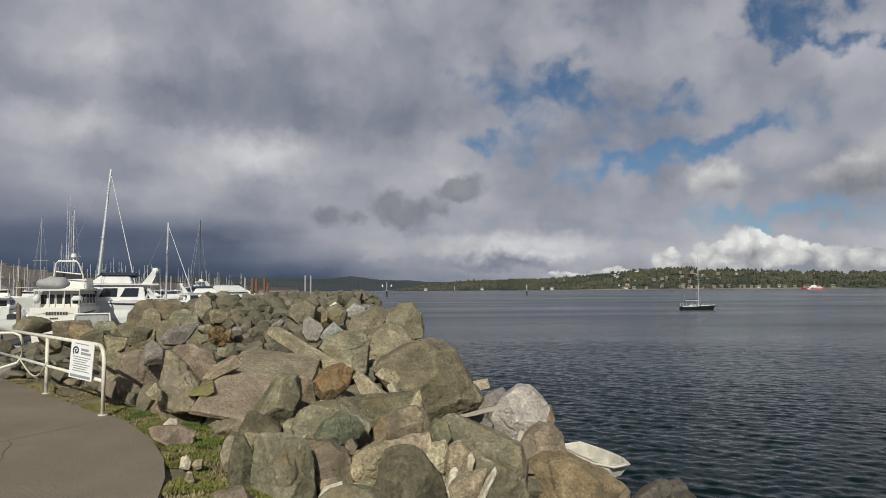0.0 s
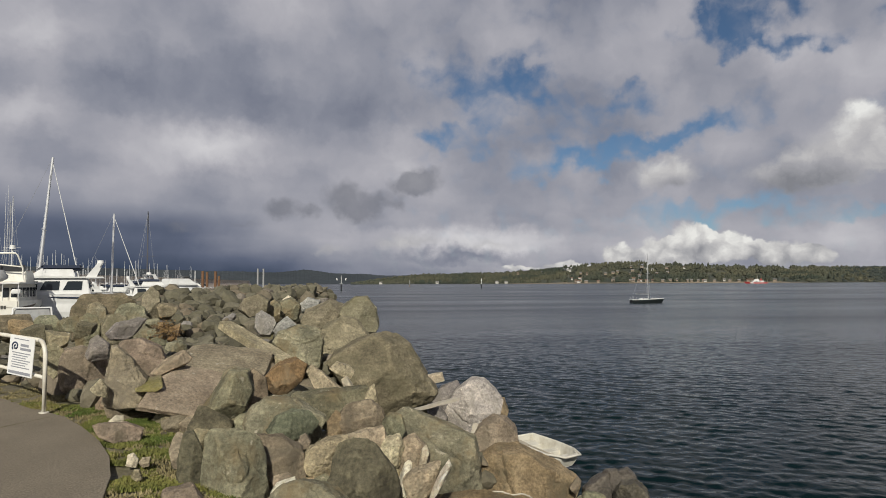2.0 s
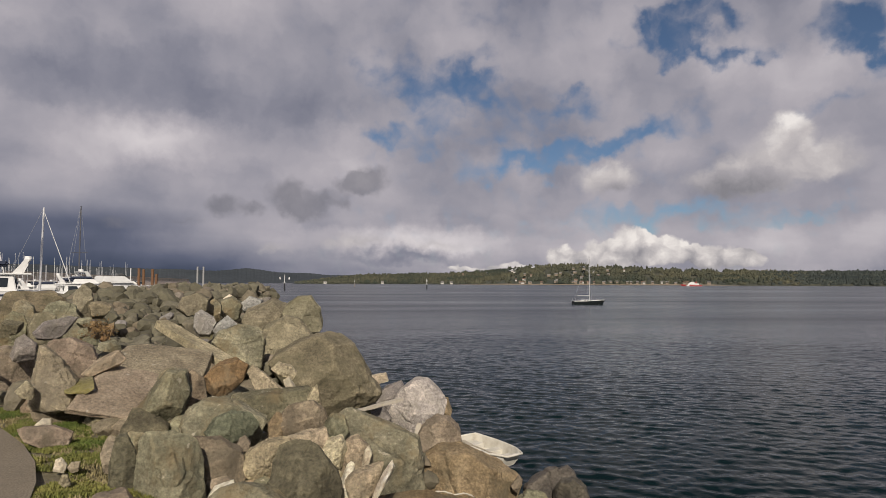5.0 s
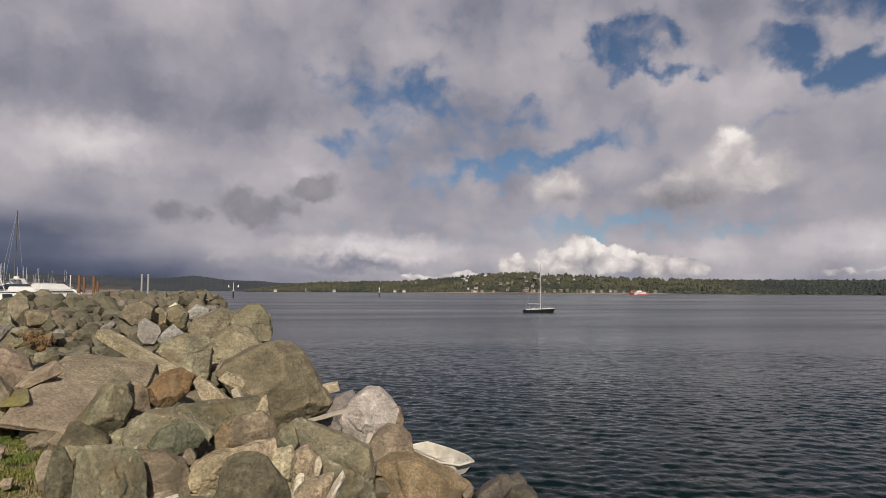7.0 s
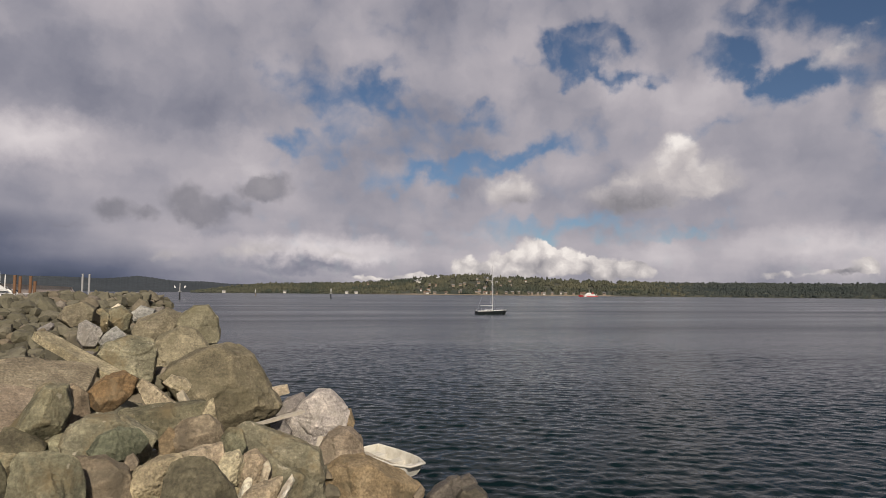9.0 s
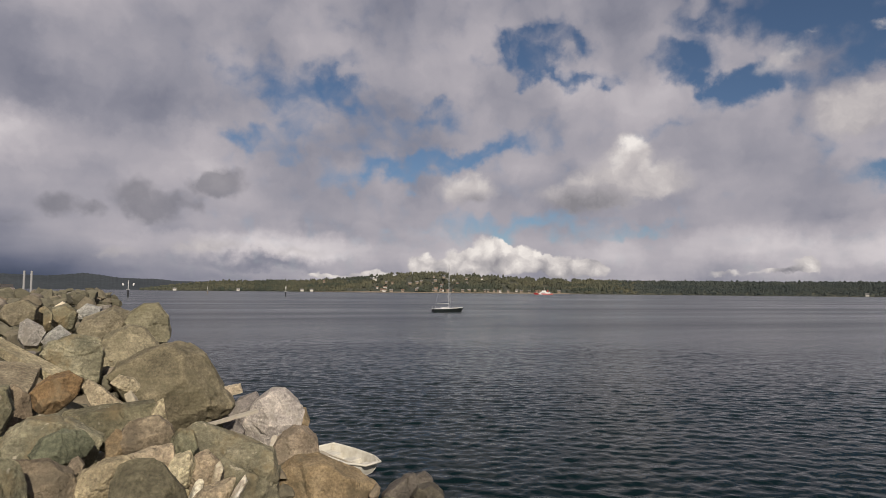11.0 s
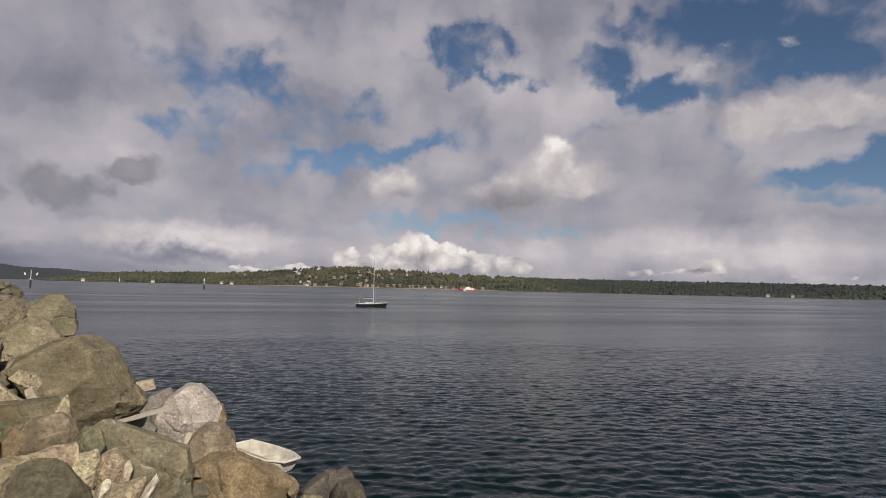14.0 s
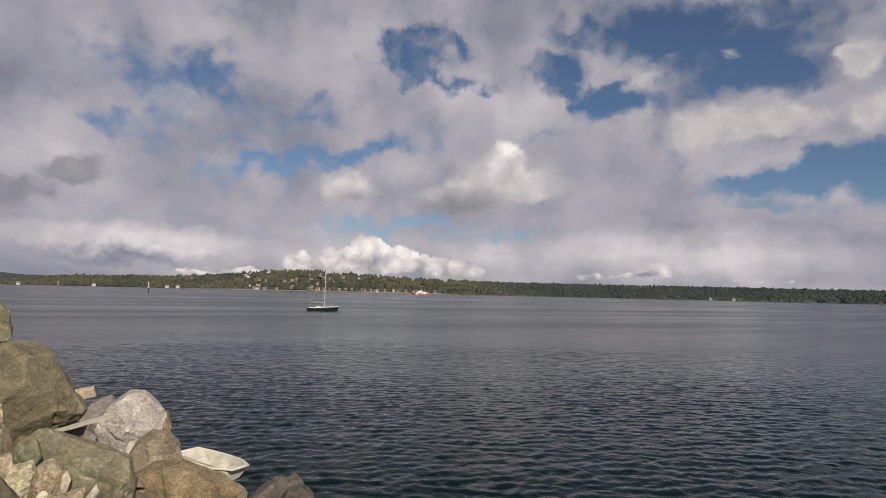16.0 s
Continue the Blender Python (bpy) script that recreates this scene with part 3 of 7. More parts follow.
def hull_mesh(length, beam, free, draft=0.5, rake=0.6, sheer=0.35, stern=0.9, full=2.2, steps=14):
    """A hull with its transom at y = 0 and its bow at y = length, waterline z = 0, closed by a deck."""
    bm = bmesh.new()
    rows = []
    for i in range(steps + 1):
        s = i / steps
        w = beam / 2 * (stern + (1 - stern) * min(1, s / 0.35)) * (1 - max(0.0, (s - 0.4) / 0.6) ** full)
        w = max(w, 0.01)
        top = free * (1 + sheer * s * s)
        y = s * length
        low = 0.55 if draft < 1.5 else 0.86
        ring = [(0.0, -draft), (low * w, -draft * 0.8), ((low + 1.2) / 2.06 * w, -0.05 * free), (0.95 * w, 0.45 * top), (w, top), (0.0, top + 0.03 * beam)]
        left = []
        for k, (x, z) in enumerate(ring):
            yy = y + rake * s * s * (z / top if z > 0 else 0.3 * z / draft)
            left.append((x, yy, z))
        row = [bm.verts.new(p) for p in left] + [bm.verts.new((-x, yy, z)) for x, yy, z in left[4:0:-1]]
        rows.append(row)
    n = len(rows[0])
    for a, b in zip(rows, rows[1:]):
        for k in range(n):
            bm.faces.new((a[k], a[(k + 1) % n], b[(k + 1) % n], b[k]))
    bm.faces.new(rows[0]), bm.faces.new(rows[-1])
    bmesh.ops.remove_doubles(bm, verts=bm.verts, dist=0.004)
    return bm


def house_block(x, y0, y1, z0, z1, front=0.3, back=0.1, side=0.08):
    """A cabin, half width x, that leans inwards towards its roof."""
    bm = bmesh.new()
    lo = [(-x, y0, z0), (x, y0, z0), (x, y1, z0), (-x, y1, z0)]
    hi = [(-x + side, y0 + back, z1), (x - side, y0 + back, z1), (x - side, y1 - front, z1), (-x + side, y1 - front, z1)]
    a, b = [bm.verts.new(p) for p in lo], [bm.verts.new(p) for p in hi]
    bm.faces.new(a), bm.faces.new(b)
    for i in range(4):
        bm.faces.new((a[i], a[(i + 1) % 4], b[(i + 1) % 4], b[i]))
    bmesh.ops.bevel(bm, geom=list(bm.edges), offset=0.06, segments=2, affect="EDGES")
    return bm


def quad_pane(p, q, r, s, depth=0.03):
    """A thin pane with four corners."""
    bm = bmesh.new()
    p, q, r, s = (Vector(v) for v in (p, q, r, s))
    n = (q - p).cross(s - p).normalized() * depth
    a, b = [bm.verts.new(v) for v in (p, q, r, s)], [bm.verts.new(v + n) for v in (p, q, r, s)]
    bm.faces.new(a), bm.faces.new(b)
    for i in range(4):
        bm.faces.new((a[i], a[(i + 1) % 4], b[(i + 1) % 4], b[i]))
    return bm


def fbm(x, y, scale, octaves=4, seed=0.0):
    return sum(noise.noise(Vector((x * scale * 2 ** o, y * scale * 2 ** o, seed + 7.3 * o))) / 2 ** o for o in range(octaves))


# ---- the ground under the rocks ----
ANCHORS = [
    (-3, 7, -0.05), (-2.3, 5.6, -0.04), (-1.8, 6.0, -0.12), (-2.7, 6.6, -0.04), (-3.8, 8.4, -0.05), (-4.6, 7.6, -0.2), (-3.5, 6.0, -0.2), (-1.5, 6.5, -0.45), (0, 6.0, -0.8), (1.2, 7.2, -1.3), (2.2, 9.2, -2.0), (2.8, 12, -2.4), (-4, 9.6, -0.03), (-4.9, 9.9, -0.02), (-6.0, 11.0, -0.02), (-7.4, 12.4, -0.02),
    (-2.5, 10, -0.25), (-1, 10, -0.45), (0.4, 10.6, -1.1), (1.8, 13, -2.3), (-7, 13, -0.2), (-4, 14, 0.2), (-2, 14, 0.15),
    (0, 14.5, -0.9), (1.2, 17, -2.3), (-11, 18, -0.15), (-7, 20, 0.55), (-3.5, 20, 0.55), (-1.4, 20, -0.7),
]
ANCHORS2 = [
    (0, 24, -2.4), (-14, 25, -0.6), (-16, 24, -1.3), (-9.6, 23.5, 0.8), (-11.8, 21, -0.35), (-13, 23, -0.7), (-9.8, 17, -0.15), (-9, 28, 0.95), (-5, 30, 1.0), (-2, 30, -1.4), (-18.5, 28, -2.4), (-15, 36, -2.4), (-9, 40, 1.05),
    (-6.5, 42, 1.1), (-3, 42, -2.0), (-7, 52, 1.15), (-9.5, 50, 0.6), (-4, 54, -2.4), (-8, 60, -2.6), (-20, 22, -2.4),
]
ANCHORS3 = [
    (3, 3, -0.9), (6, 4, -2.4), (0, 3, -0.2), (4, -3, -0.6), (8, -6, -2.4), (-4, 0, -0.1), (-10, 5, -0.1), (-14, 10, -0.15), (-19, 14, -1.6),
    (4.5, 10, -3.2), (4, 14, -3.2), (3.5, 18, -3.2), (3, 24, -3.2), (2.5, 31, -3.2), (1, 40, -3.2), (0, 50, -3.2),
    (-24, 15, -2.6), (-4, -40, -0.1), (-30, -20, -0.1), (12, 12, -2.8), (8, 30, -3.0), (2, 60, -3.0), (-24, 50, -3.0), (-30, 30, -3.0), (14, -30, -2.6), (-6, 6, -0.12), (-5, 3, -0.12),
]
ANCHOR_ARRAY = np.array(ANCHORS + ANCHORS2 + ANCHORS3)


def ground_z(x, y):
    d2 = (ANCHOR_ARRAY[:, 0] - x) ** 2 + (ANCHOR_ARRAY[:, 1] - y) ** 2 + 0.15
    w = d2 ** -2.0
    z = float((w * ANCHOR_ARRAY[:, 2]).sum() / w.sum())
    return z - 1.6 * max(0.0, -1.25 - z)


def build_ground():
    xs, ys = np.arange(-40, 16.01, 0.4), np.arange(-44, 66.01, 0.4)
    co, faces = [], []
    for y in ys:
        for x in xs:
            co.append((x, y, ground_z(x, y) + (0.05 if y > 9 or x > -1 else 0.012) * fbm(x, y, 0.9, 3)))
    nx = len(xs)
    for j in range(len(ys) - 1):
        for i in range(nx - 1):
            k = j * nx + i
            faces.append((k, k + 1, k + nx + 1, k + nx))
    me = bpy.data.meshes.new("ground")
    me.from_pydata(co, [], faces)
    me.materials.append(SOIL)
    me.polygons.foreach_set("use_smooth", [True] * len(me.polygons))
    tagged(new("ground", me), "brown soil and gravel under the rock breakwater", "ground", kind="structure")


build_ground()


def build_sea():
    # rings and spokes lie close where the ripples can be told apart
    radii = [2.0]
    while radii[-1] < 4600:
        r = radii[-1]
        radii.append(r + (0.5 if r < 7 else 0.085 if r < 44 else 0.085 + (r - 44) * 0.0145))
    rad = np.array(radii)
    ang = np.radians(np.concatenate([np.linspace(-12, 76, 640, endpoint=False), np.linspace(76, 348, 200, endpoint=False)]))
    turns = len(ang)
    R, A = np.meshgrid(rad, ang, indexing="ij")
    X, Y = R * np.sin(A), R * np.cos(A)
    Z = np.zeros_like(X)
    near = R < 110
    x, y, z = X[near], Y[near], 0.0
    lee = np.clip((R[near] - 6) / 2, 0, 1)
    rng = np.random.RandomState(4)
    for wl, slope, count in ((1.7, 0.018, 4), (1.0, 0.030, 6), (0.62, 0.060, 10), (0.42, 0.078, 12), (0.29, 0.055, 14)):
        fade = np.clip(1.35 - R[near] / (30 + 36 * wl), 0, 1)
        for _ in range(count):
            th = rng.normal(0.25, 0.6)
            k = 2 * np.pi / wl * rng.uniform(0.82, 1.2)
            ph = rng.uniform(0, 6.28)
            wob = 0.8 * np.sin(0.35 * x * rng.uniform(0.6, 1.4) + ph) + 0.8 * np.sin(0.31 * y * rng.uniform(0.6, 1.4) + 2 * ph)
            z = z + fade * slope / k * 0.47 * np.sin(k * (x * math.sin(th) + y * math.cos(th)) + ph + wob)
    gust = (1.0 + 0.45 * np.clip((26 - R[near]) / 14, 0, 1)) * 0.8 + 0.3 * np.sin(0.23 * x + 0.11 * y + 1.0) * np.sin(0.19 * y - 0.07 * x)
    Z[near] = z * lee * gust
    co = np.stack([X, Y, WATER + Z], -1).reshape(-1, 3)
    i, j = np.meshgrid(np.arange(len(rad) - 1), np.arange(turns), indexing="ij")
    a, b = i * turns + j, i * turns + (j + 1) % turns
    faces = np.stack([a, a + turns, b + turns, b], -1).reshape(-1, 4)
    me = bpy.data.meshes.new("water")
    me.from_pydata(co.tolist(), [], faces.tolist())
    me.materials.append(SEA)
    me.polygons.foreach_set("use_smooth", [True] * len(me.polygons))
    tagged(new("water", me), "dark grey-blue rippled sea water", "water", kind="structure")


build_sea()


def build_path():
    edge = [(-9.26, 13.52), (-6.34, 10.63), (-4.60, 9.01), (-4.18, 8.63), (-3.69, 8.03), (-3.17, 7.30), (-2.77, 6.61), (-2.48, 5.95), (-2.27, 5.30), (-1.98, 4.26), (-1.40, 3.10), (-0.60, 2.20), (0.60, 1.60), (2.40, 0.90), (3.20, -2.00), (2.60, -30.00), (-26.00, -30.00), (-26.00, 2.00), (-13.40, 8.40)]
    bm = bmesh.new()
    top = [bm.verts.new((x, y, 0.0)) for x, y in edge]
    low = [bm.verts.new((x, y, -0.35)) for x, y in edge]
    f = bm.faces.new(top)
    bm.faces.new(low)
    n = len(edge)
    for i in range(n):
        bm.faces.new((top[i], top[(i + 1) % n], low[(i + 1) % n], low[i]))
    es = [e for e in f.edges]
    bmesh.ops.bevel(bm, geom=es, offset=0.025, segments=2, affect="EDGES")
    bmesh.ops.triangulate(bm, faces=[f for f in bm.faces if len(f.verts) > 4])
    ob = tagged(new("pavement", mesh_of("pavement", bm, PATHMAT)), "worn grey-brown concrete footpath with a rounded edge", "pavement", kind="structure")
    # a joint between two bays of concrete, and a crack that runs on from it
    part("joint", tube([(-4.35, 8.62, -0.004), (-4.62, 8.0, -0.004), (-4.86, 7.43, -0.004), (-5.3, 6.4, -0.004)], 0.009, 6), SOIL, ob)
    part("crack", tube([(-4.86 + 0.96 * s ** 0.8 + 0.02 * math.sin(19 * s), 7.43 - 2.03 * s, -0.004) for s in np.linspace(0, 1, 24)], 0.008, 6), SOIL, ob)
    return ob


build_path()

# ---- the far shore ----
SHORE_AZ = [-40, -34, -20, -15, -10, -7.5, -5, -1, 2, 9, 12, 15, 17, 19, 21, 24, 28, 32, 36, 40, 45, 50, 56, 62, 68, 75]
SHORE_EL = [0.9, 1.0, 1.15, 1.1, 0.0, 0.0, 0.05, 0.45, 0.7, 0.85, 1.1, 1.45, 1.75, 1.85, 1.75, 1.55, 1.3, 1.2, 1.15, 1.15, 1.1, 1.1, 1.05, 1.0, 0.95, 0.9]
SHORE_DIST = 2000.0


def build_shore():
    co, faces = [], []
    azs = np.arange(-4, 76, 0.05)
    ups = 16
    for i, a in enumerate(azs):
        top = float(np.interp(a, SHORE_AZ, SHORE_EL))
        base = SHORE_DIST * (1 + 0.05 * fbm(a, 0, 0.12, 3))
        for j in range(ups):
            u = j / (ups - 1)
            d = base + 700 * u
            h = d * math.tan(radians(top)) * (u ** 0.75)
            rough = 5.0 * fbm(a * 9, u * 22, 0.5, 3, 3.0) * min(1, 5 * u)
            co.append((d * math.sin(radians(a)), d * math.cos(radians(a)), WATER - 0.5 + h * 0.86 + rough + (1.0 if j else 0)))
    n = len(azs)
    for i in range(n - 1):
        for j in range(ups - 1):
            k = i * ups + j
            faces.append((k, k + ups, k + ups + 1, k + 1))
    me = bpy.data.meshes.new("far_shore")
    me.from_pydata(co, [], faces)
    me.materials.append(FOREST)
    ob = tagged(new("backdrop_far_shore", me), "low wooded hills along the far shore", "hills", kind="structure")
    # mixed woods by the town; open-side woods carry a cloud shadow in their colour
    rng = random.Random(5)
    for name, mat, count, lo, hi, label in (("mixed_woods", FOREST, 11500, -4, 38, "green and brown broadleaf woods and conifers on the far shore"), ("conifer_woods", SHADED_WOODS, 10500, 34, 74, "woods along the far shore, coloured dark green for cloud shadow")):
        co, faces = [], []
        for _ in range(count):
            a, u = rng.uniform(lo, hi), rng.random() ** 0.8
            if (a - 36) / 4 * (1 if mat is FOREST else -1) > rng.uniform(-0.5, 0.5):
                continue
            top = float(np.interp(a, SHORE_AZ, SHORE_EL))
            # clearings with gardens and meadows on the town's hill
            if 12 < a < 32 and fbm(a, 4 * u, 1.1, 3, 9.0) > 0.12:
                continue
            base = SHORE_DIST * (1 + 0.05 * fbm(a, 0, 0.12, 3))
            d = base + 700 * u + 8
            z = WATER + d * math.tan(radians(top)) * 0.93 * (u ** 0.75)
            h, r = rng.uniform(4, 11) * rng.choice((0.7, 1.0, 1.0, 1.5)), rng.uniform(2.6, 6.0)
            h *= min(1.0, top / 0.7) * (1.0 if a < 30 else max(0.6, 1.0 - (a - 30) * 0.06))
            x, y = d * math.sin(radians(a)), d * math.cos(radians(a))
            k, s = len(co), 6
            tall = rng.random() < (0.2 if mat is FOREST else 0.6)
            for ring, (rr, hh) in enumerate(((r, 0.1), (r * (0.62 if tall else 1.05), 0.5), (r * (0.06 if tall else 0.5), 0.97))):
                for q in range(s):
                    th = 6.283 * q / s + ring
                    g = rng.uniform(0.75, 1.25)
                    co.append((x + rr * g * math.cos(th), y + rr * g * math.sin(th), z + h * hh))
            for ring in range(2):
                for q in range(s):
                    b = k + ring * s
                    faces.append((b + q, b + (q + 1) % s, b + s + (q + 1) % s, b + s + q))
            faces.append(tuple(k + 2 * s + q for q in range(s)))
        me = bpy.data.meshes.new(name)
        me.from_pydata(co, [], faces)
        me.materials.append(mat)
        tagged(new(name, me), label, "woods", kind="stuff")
    # the gravel beach at the foot of the town
    co, faces = [], []
    for i, a in enumerate(np.arange(9, 33.01, 0.1)):
        base = SHORE_DIST * (1 + 0.05 * fbm(a, 0, 0.12, 3))
        wide = max(0.0, min(1.0, (a - 9) / 6, (33 - a) / 3)) * (2.6 + 1.6 * fbm(a, 2, 0.6, 3))
        for d, z in ((base - 14, WATER - 0.3), (base - 5, WATER + 0.25 + wide * 0.7), (base + 6, WATER + 0.3 + wide)):
            co.append((d * math.sin(radians(a)), d * math.cos(radians(a)), z))
        if i:
            k = 3 * i
            faces += [(k - 3, k, k + 1, k - 2), (k - 2, k + 1, k + 2, k - 1)]
    me = bpy.data.meshes.new("far_beach")
    me.from_pydata(co, [], faces)
    me.materials.append(BEACH)
    tagged(new("ground_far_beach", me), "narrow brown gravel beach below the far town", "beach", kind="structure")
    # paler, more distant mountain behind the marina side
    co, faces = [], []
    azs = np.arange(-48, 10, 0.06)
    for a in azs:
        e = float(np.interp(a, [-48, -36, -28, -21, -17, -13, -10.5, -8, -6, -1, 10], [1.2, 1.35, 1.4, 1.3, 1.15, 1.1, 1.0, 1.25, 1.0, 0.75, 0.5]))
        e += 0.06 * fbm(a, 0, 0.5, 4) + 0.03 * fbm(a, 3, 6.0, 2)
        for j in range(5):
            u = j / 4
            d = 3600 + 500 * u
            co.append((d * math.sin(radians(a)), d * math.cos(radians(a)), WATER - 1 + d * math.tan(radians(e)) * u))
    for i in range(len(azs) - 1):
        for j in range(4):
            k = i * 5 + j
            faces.append((k, k + 5, k + 6, k + 1))
    me = bpy.data.meshes.new("far_mountain")
    me.from_pydata(co, [], faces)
    me.materials.append(FARHILL)
    tagged(new("backdrop_mountain", me), "hazy blue-grey wooded mountain beyond the harbour", "hills", kind="structure")


build_shore()


def shore_house(a, u, w, roof, wall):
    top = float(np.interp(a, SHORE_AZ, SHORE_EL))
    base = SHORE_DIST * (1 + 0.05 * fbm(a, 0, 0.12, 3))
    d = base + 700 * u - 6
    z = WATER + d * math.tan(radians(top)) * 0.93 * (u ** 0.75) + 3.5 + 16 * u
    ob = thing("house", pose(d * math.sin(radians(a)), d * math.cos(radians(a)), z, 0, 0, -a), "small pale house among trees on the far shore", "house", "houses on the far shore")
    part("wall", box(-w / 2, w / 2, -3, 3, -4, 2.4), wall, ob)
    part("roof", prism([(-3.6, 2.3), (3.6, 2.3), (0, 4.2)], -w / 2 - 0.6, w / 2 + 0.6), roof, ob)
    for k in (-0.28, 0.05, 0.3):
        part("window", box(k * w - 0.8, k * w + 0.8, -3.06, -2.97, 0.3, 1.8), GLASS, ob)


HOUSE_WALL = paint("house_wall", (0.50, 0.48, 0.44), 0.7, grain=0.3)
HOUSE_TAN = paint("house_wall_tan", (0.24, 0.19, 0.14), 0.7, grain=0.3)
ROOF_GREY = paint("roof_grey", (0.22, 0.21, 0.20), 0.8, dirt=(0.12, 0.12, 0.12), grain=0.4)
ROOF_RED = paint("roof_brown", (0.20, 0.12, 0.085), 0.8, dirt=(0.10, 0.08, 0.06), grain=0.4)
rng = random.Random(11)
for k in range(54):
    a = rng.gauss(20.0, 4.2) if k < 30 else rng.uniform(15, 31)
    shore_house(a, 0.01 + (0.55 * rng.random() ** 1.3 if k < 30 else 0.03 * rng.random()), rng.uniform(5, 10.5), rng.choice([ROOF_GREY, ROOF_RED]), rng.choice([HOUSE_WALL, HOUSE_TAN, HOUSE_TAN]))
for a in (-1.5, 3.4, 8.6, 9.4):
    shore_house(a, 0.01, 9, ROOF_GREY, HOUSE_WALL)
for a in (53.5, 55.2):
    shore_house(a, 0.01, 8, ROOF_GREY, HOUSE_WALL)


# ---- railing and sign ----
def build_railing():
    a, b = Vector((-4.56, 8.90, 0)), Vector((-8.94, 13.28, 0))
    along = (b - a).normalized()
    side = Vector((along.y, -along.x, 0))
    ob = thing("railing", Matrix.Translation(a), "cream-painted tubular steel handrail beside the path", "railing")
    h, r = 0.92, 0.028
    bend = [(0, 0, -0.02)] + [(0, 0, h - 0.2)] + [tuple(along * 0.2 * (1 - math.cos(q)) + Vector((0, 0, h - 0.2 + 0.2 * math.sin(q)))) for q in (0.3, 0.6, 0.9, 1.2, 1.5707)]
    part("end_post", tube(bend, r), RAIL, ob, smooth=True)
    part("top_rail", tube([tuple(along * 0.2 + Vector((0, 0, h))), tuple(along * 3.0 + Vector((0, 0, h))), tuple(along * 6.2 + Vector((0, 0, h)))], r), RAIL, ob, smooth=True)
    part("mid_rail", tube([tuple(along * 0.02 + Vector((0, 0, 0.45))), tuple(along * 6.2 + Vector((0, 0, 0.45)))], r * 0.85), RAIL, ob, smooth=True)
    for d in (2.7, 6.15):
        p = along * d
        part("post", tube([tuple(p + Vector((0, 0, -0.02))), tuple(p + Vector((0, 0, h)))], r), RAIL, ob, smooth=True)
    # the branch that turns off towards the ramp
    q = along * 4.3
    turn = Vector((-0.86, -0.2, 0)).normalized()
    loop = [tuple(q + turn * 1.6 + Vector((0, 0, h))), tuple(q + turn * 0.15 + Vector((0, 0, h))), tuple(q + turn * 0.04 + Vector((0, 0, h - 0.05))), tuple(q + Vector((0, 0, h - 0.16))), tuple(q + Vector((0, 0, 0.5))), tuple(q + turn * 0.07 + Vector((0, 0, 0.38))), tuple(q + turn * 1.6 + Vector((0, 0, -0.1)))]
    part("ramp_loop", tube(loop, r * 0.9), RAIL, ob, smooth=True)
    for d in (0.0, 2.7, 6.15):
        p = along * d
        part("base_plate", add_rod(bmesh.new(), tuple(p), tuple(p + Vector((0, 0, 0.012))), 0.06, seg=12), RAIL, ob)
    # sign board wired to the rails
    yaw = math.degrees(math.atan2(along.y, along.x))
    sign = thing("sign_board", Matrix.Translation(a + along * 0.56 + Vector((-0.05, -0.13, 0.70))) @ pose(0, 0, 0, 0, 0, yaw + 20) @ pose(0, 0, 0, 0, -6, 0), "white rectangular notice board wired to the railing", "sign")
    w, hh = 0.47, 0.52
    part("board", box(-w / 2, w / 2, -0.006, 0.006, -hh / 2, hh / 2, bevel=0.003), SIGNFACE, sign)
    f = 0.0115
    spiral = [(-0.115 + 0.012 * q * math.cos(1.9 * q), f - 0.004, 0.125 + 0.012 * q * math.sin(1.9 * q)) for q in np.linspace(0.6, 5.4, 36)]
    part("emblem", tube([(-x, y, z) for x, y, z in spiral], 0.011, 6), EMBLEM, sign, "dark blue spiral emblem")
    bars = [(-0.02, 0.13, 0.175, 0.034), (-0.02, 0.18, 0.115, 0.034)]
    bars += [(-0.17 + 0.02 * (k % 2), 0.18 - 0.04 * (k % 3), 0.05 - 0.037 * k, 0.012) for k in range(7)]
    bars += [(-0.205, 0.205, -0.256, 0.036), (-0.15, 0.12, 0.262, 0.012)]
    for x0, x1, z, t in bars:
        part("text_line", box(-x1, -x0, 0.004, 0.0085, z * 0.86 - t / 2, z * 0.86 + t / 2), SIGNINK, sign)
    # a drooping rope behind the rails
    rope = tube([tuple(along * (1.35 + 1.7 * s) + side * -0.35 + Vector((0, 0, 0.62 - 1.1 * s * (1 - s) * (1.3 - s)))) for s in np.linspace(0, 1, 16)], 0.012, 6)
    me = mesh_of("rope", rope, ROPE, True)
    ob2 = new("rope", me)
    ob2.matrix_world = Matrix.Translation(a)
    tagged(ob2, "pale frayed rope drooping behind the railing", "rope")


build_railing()


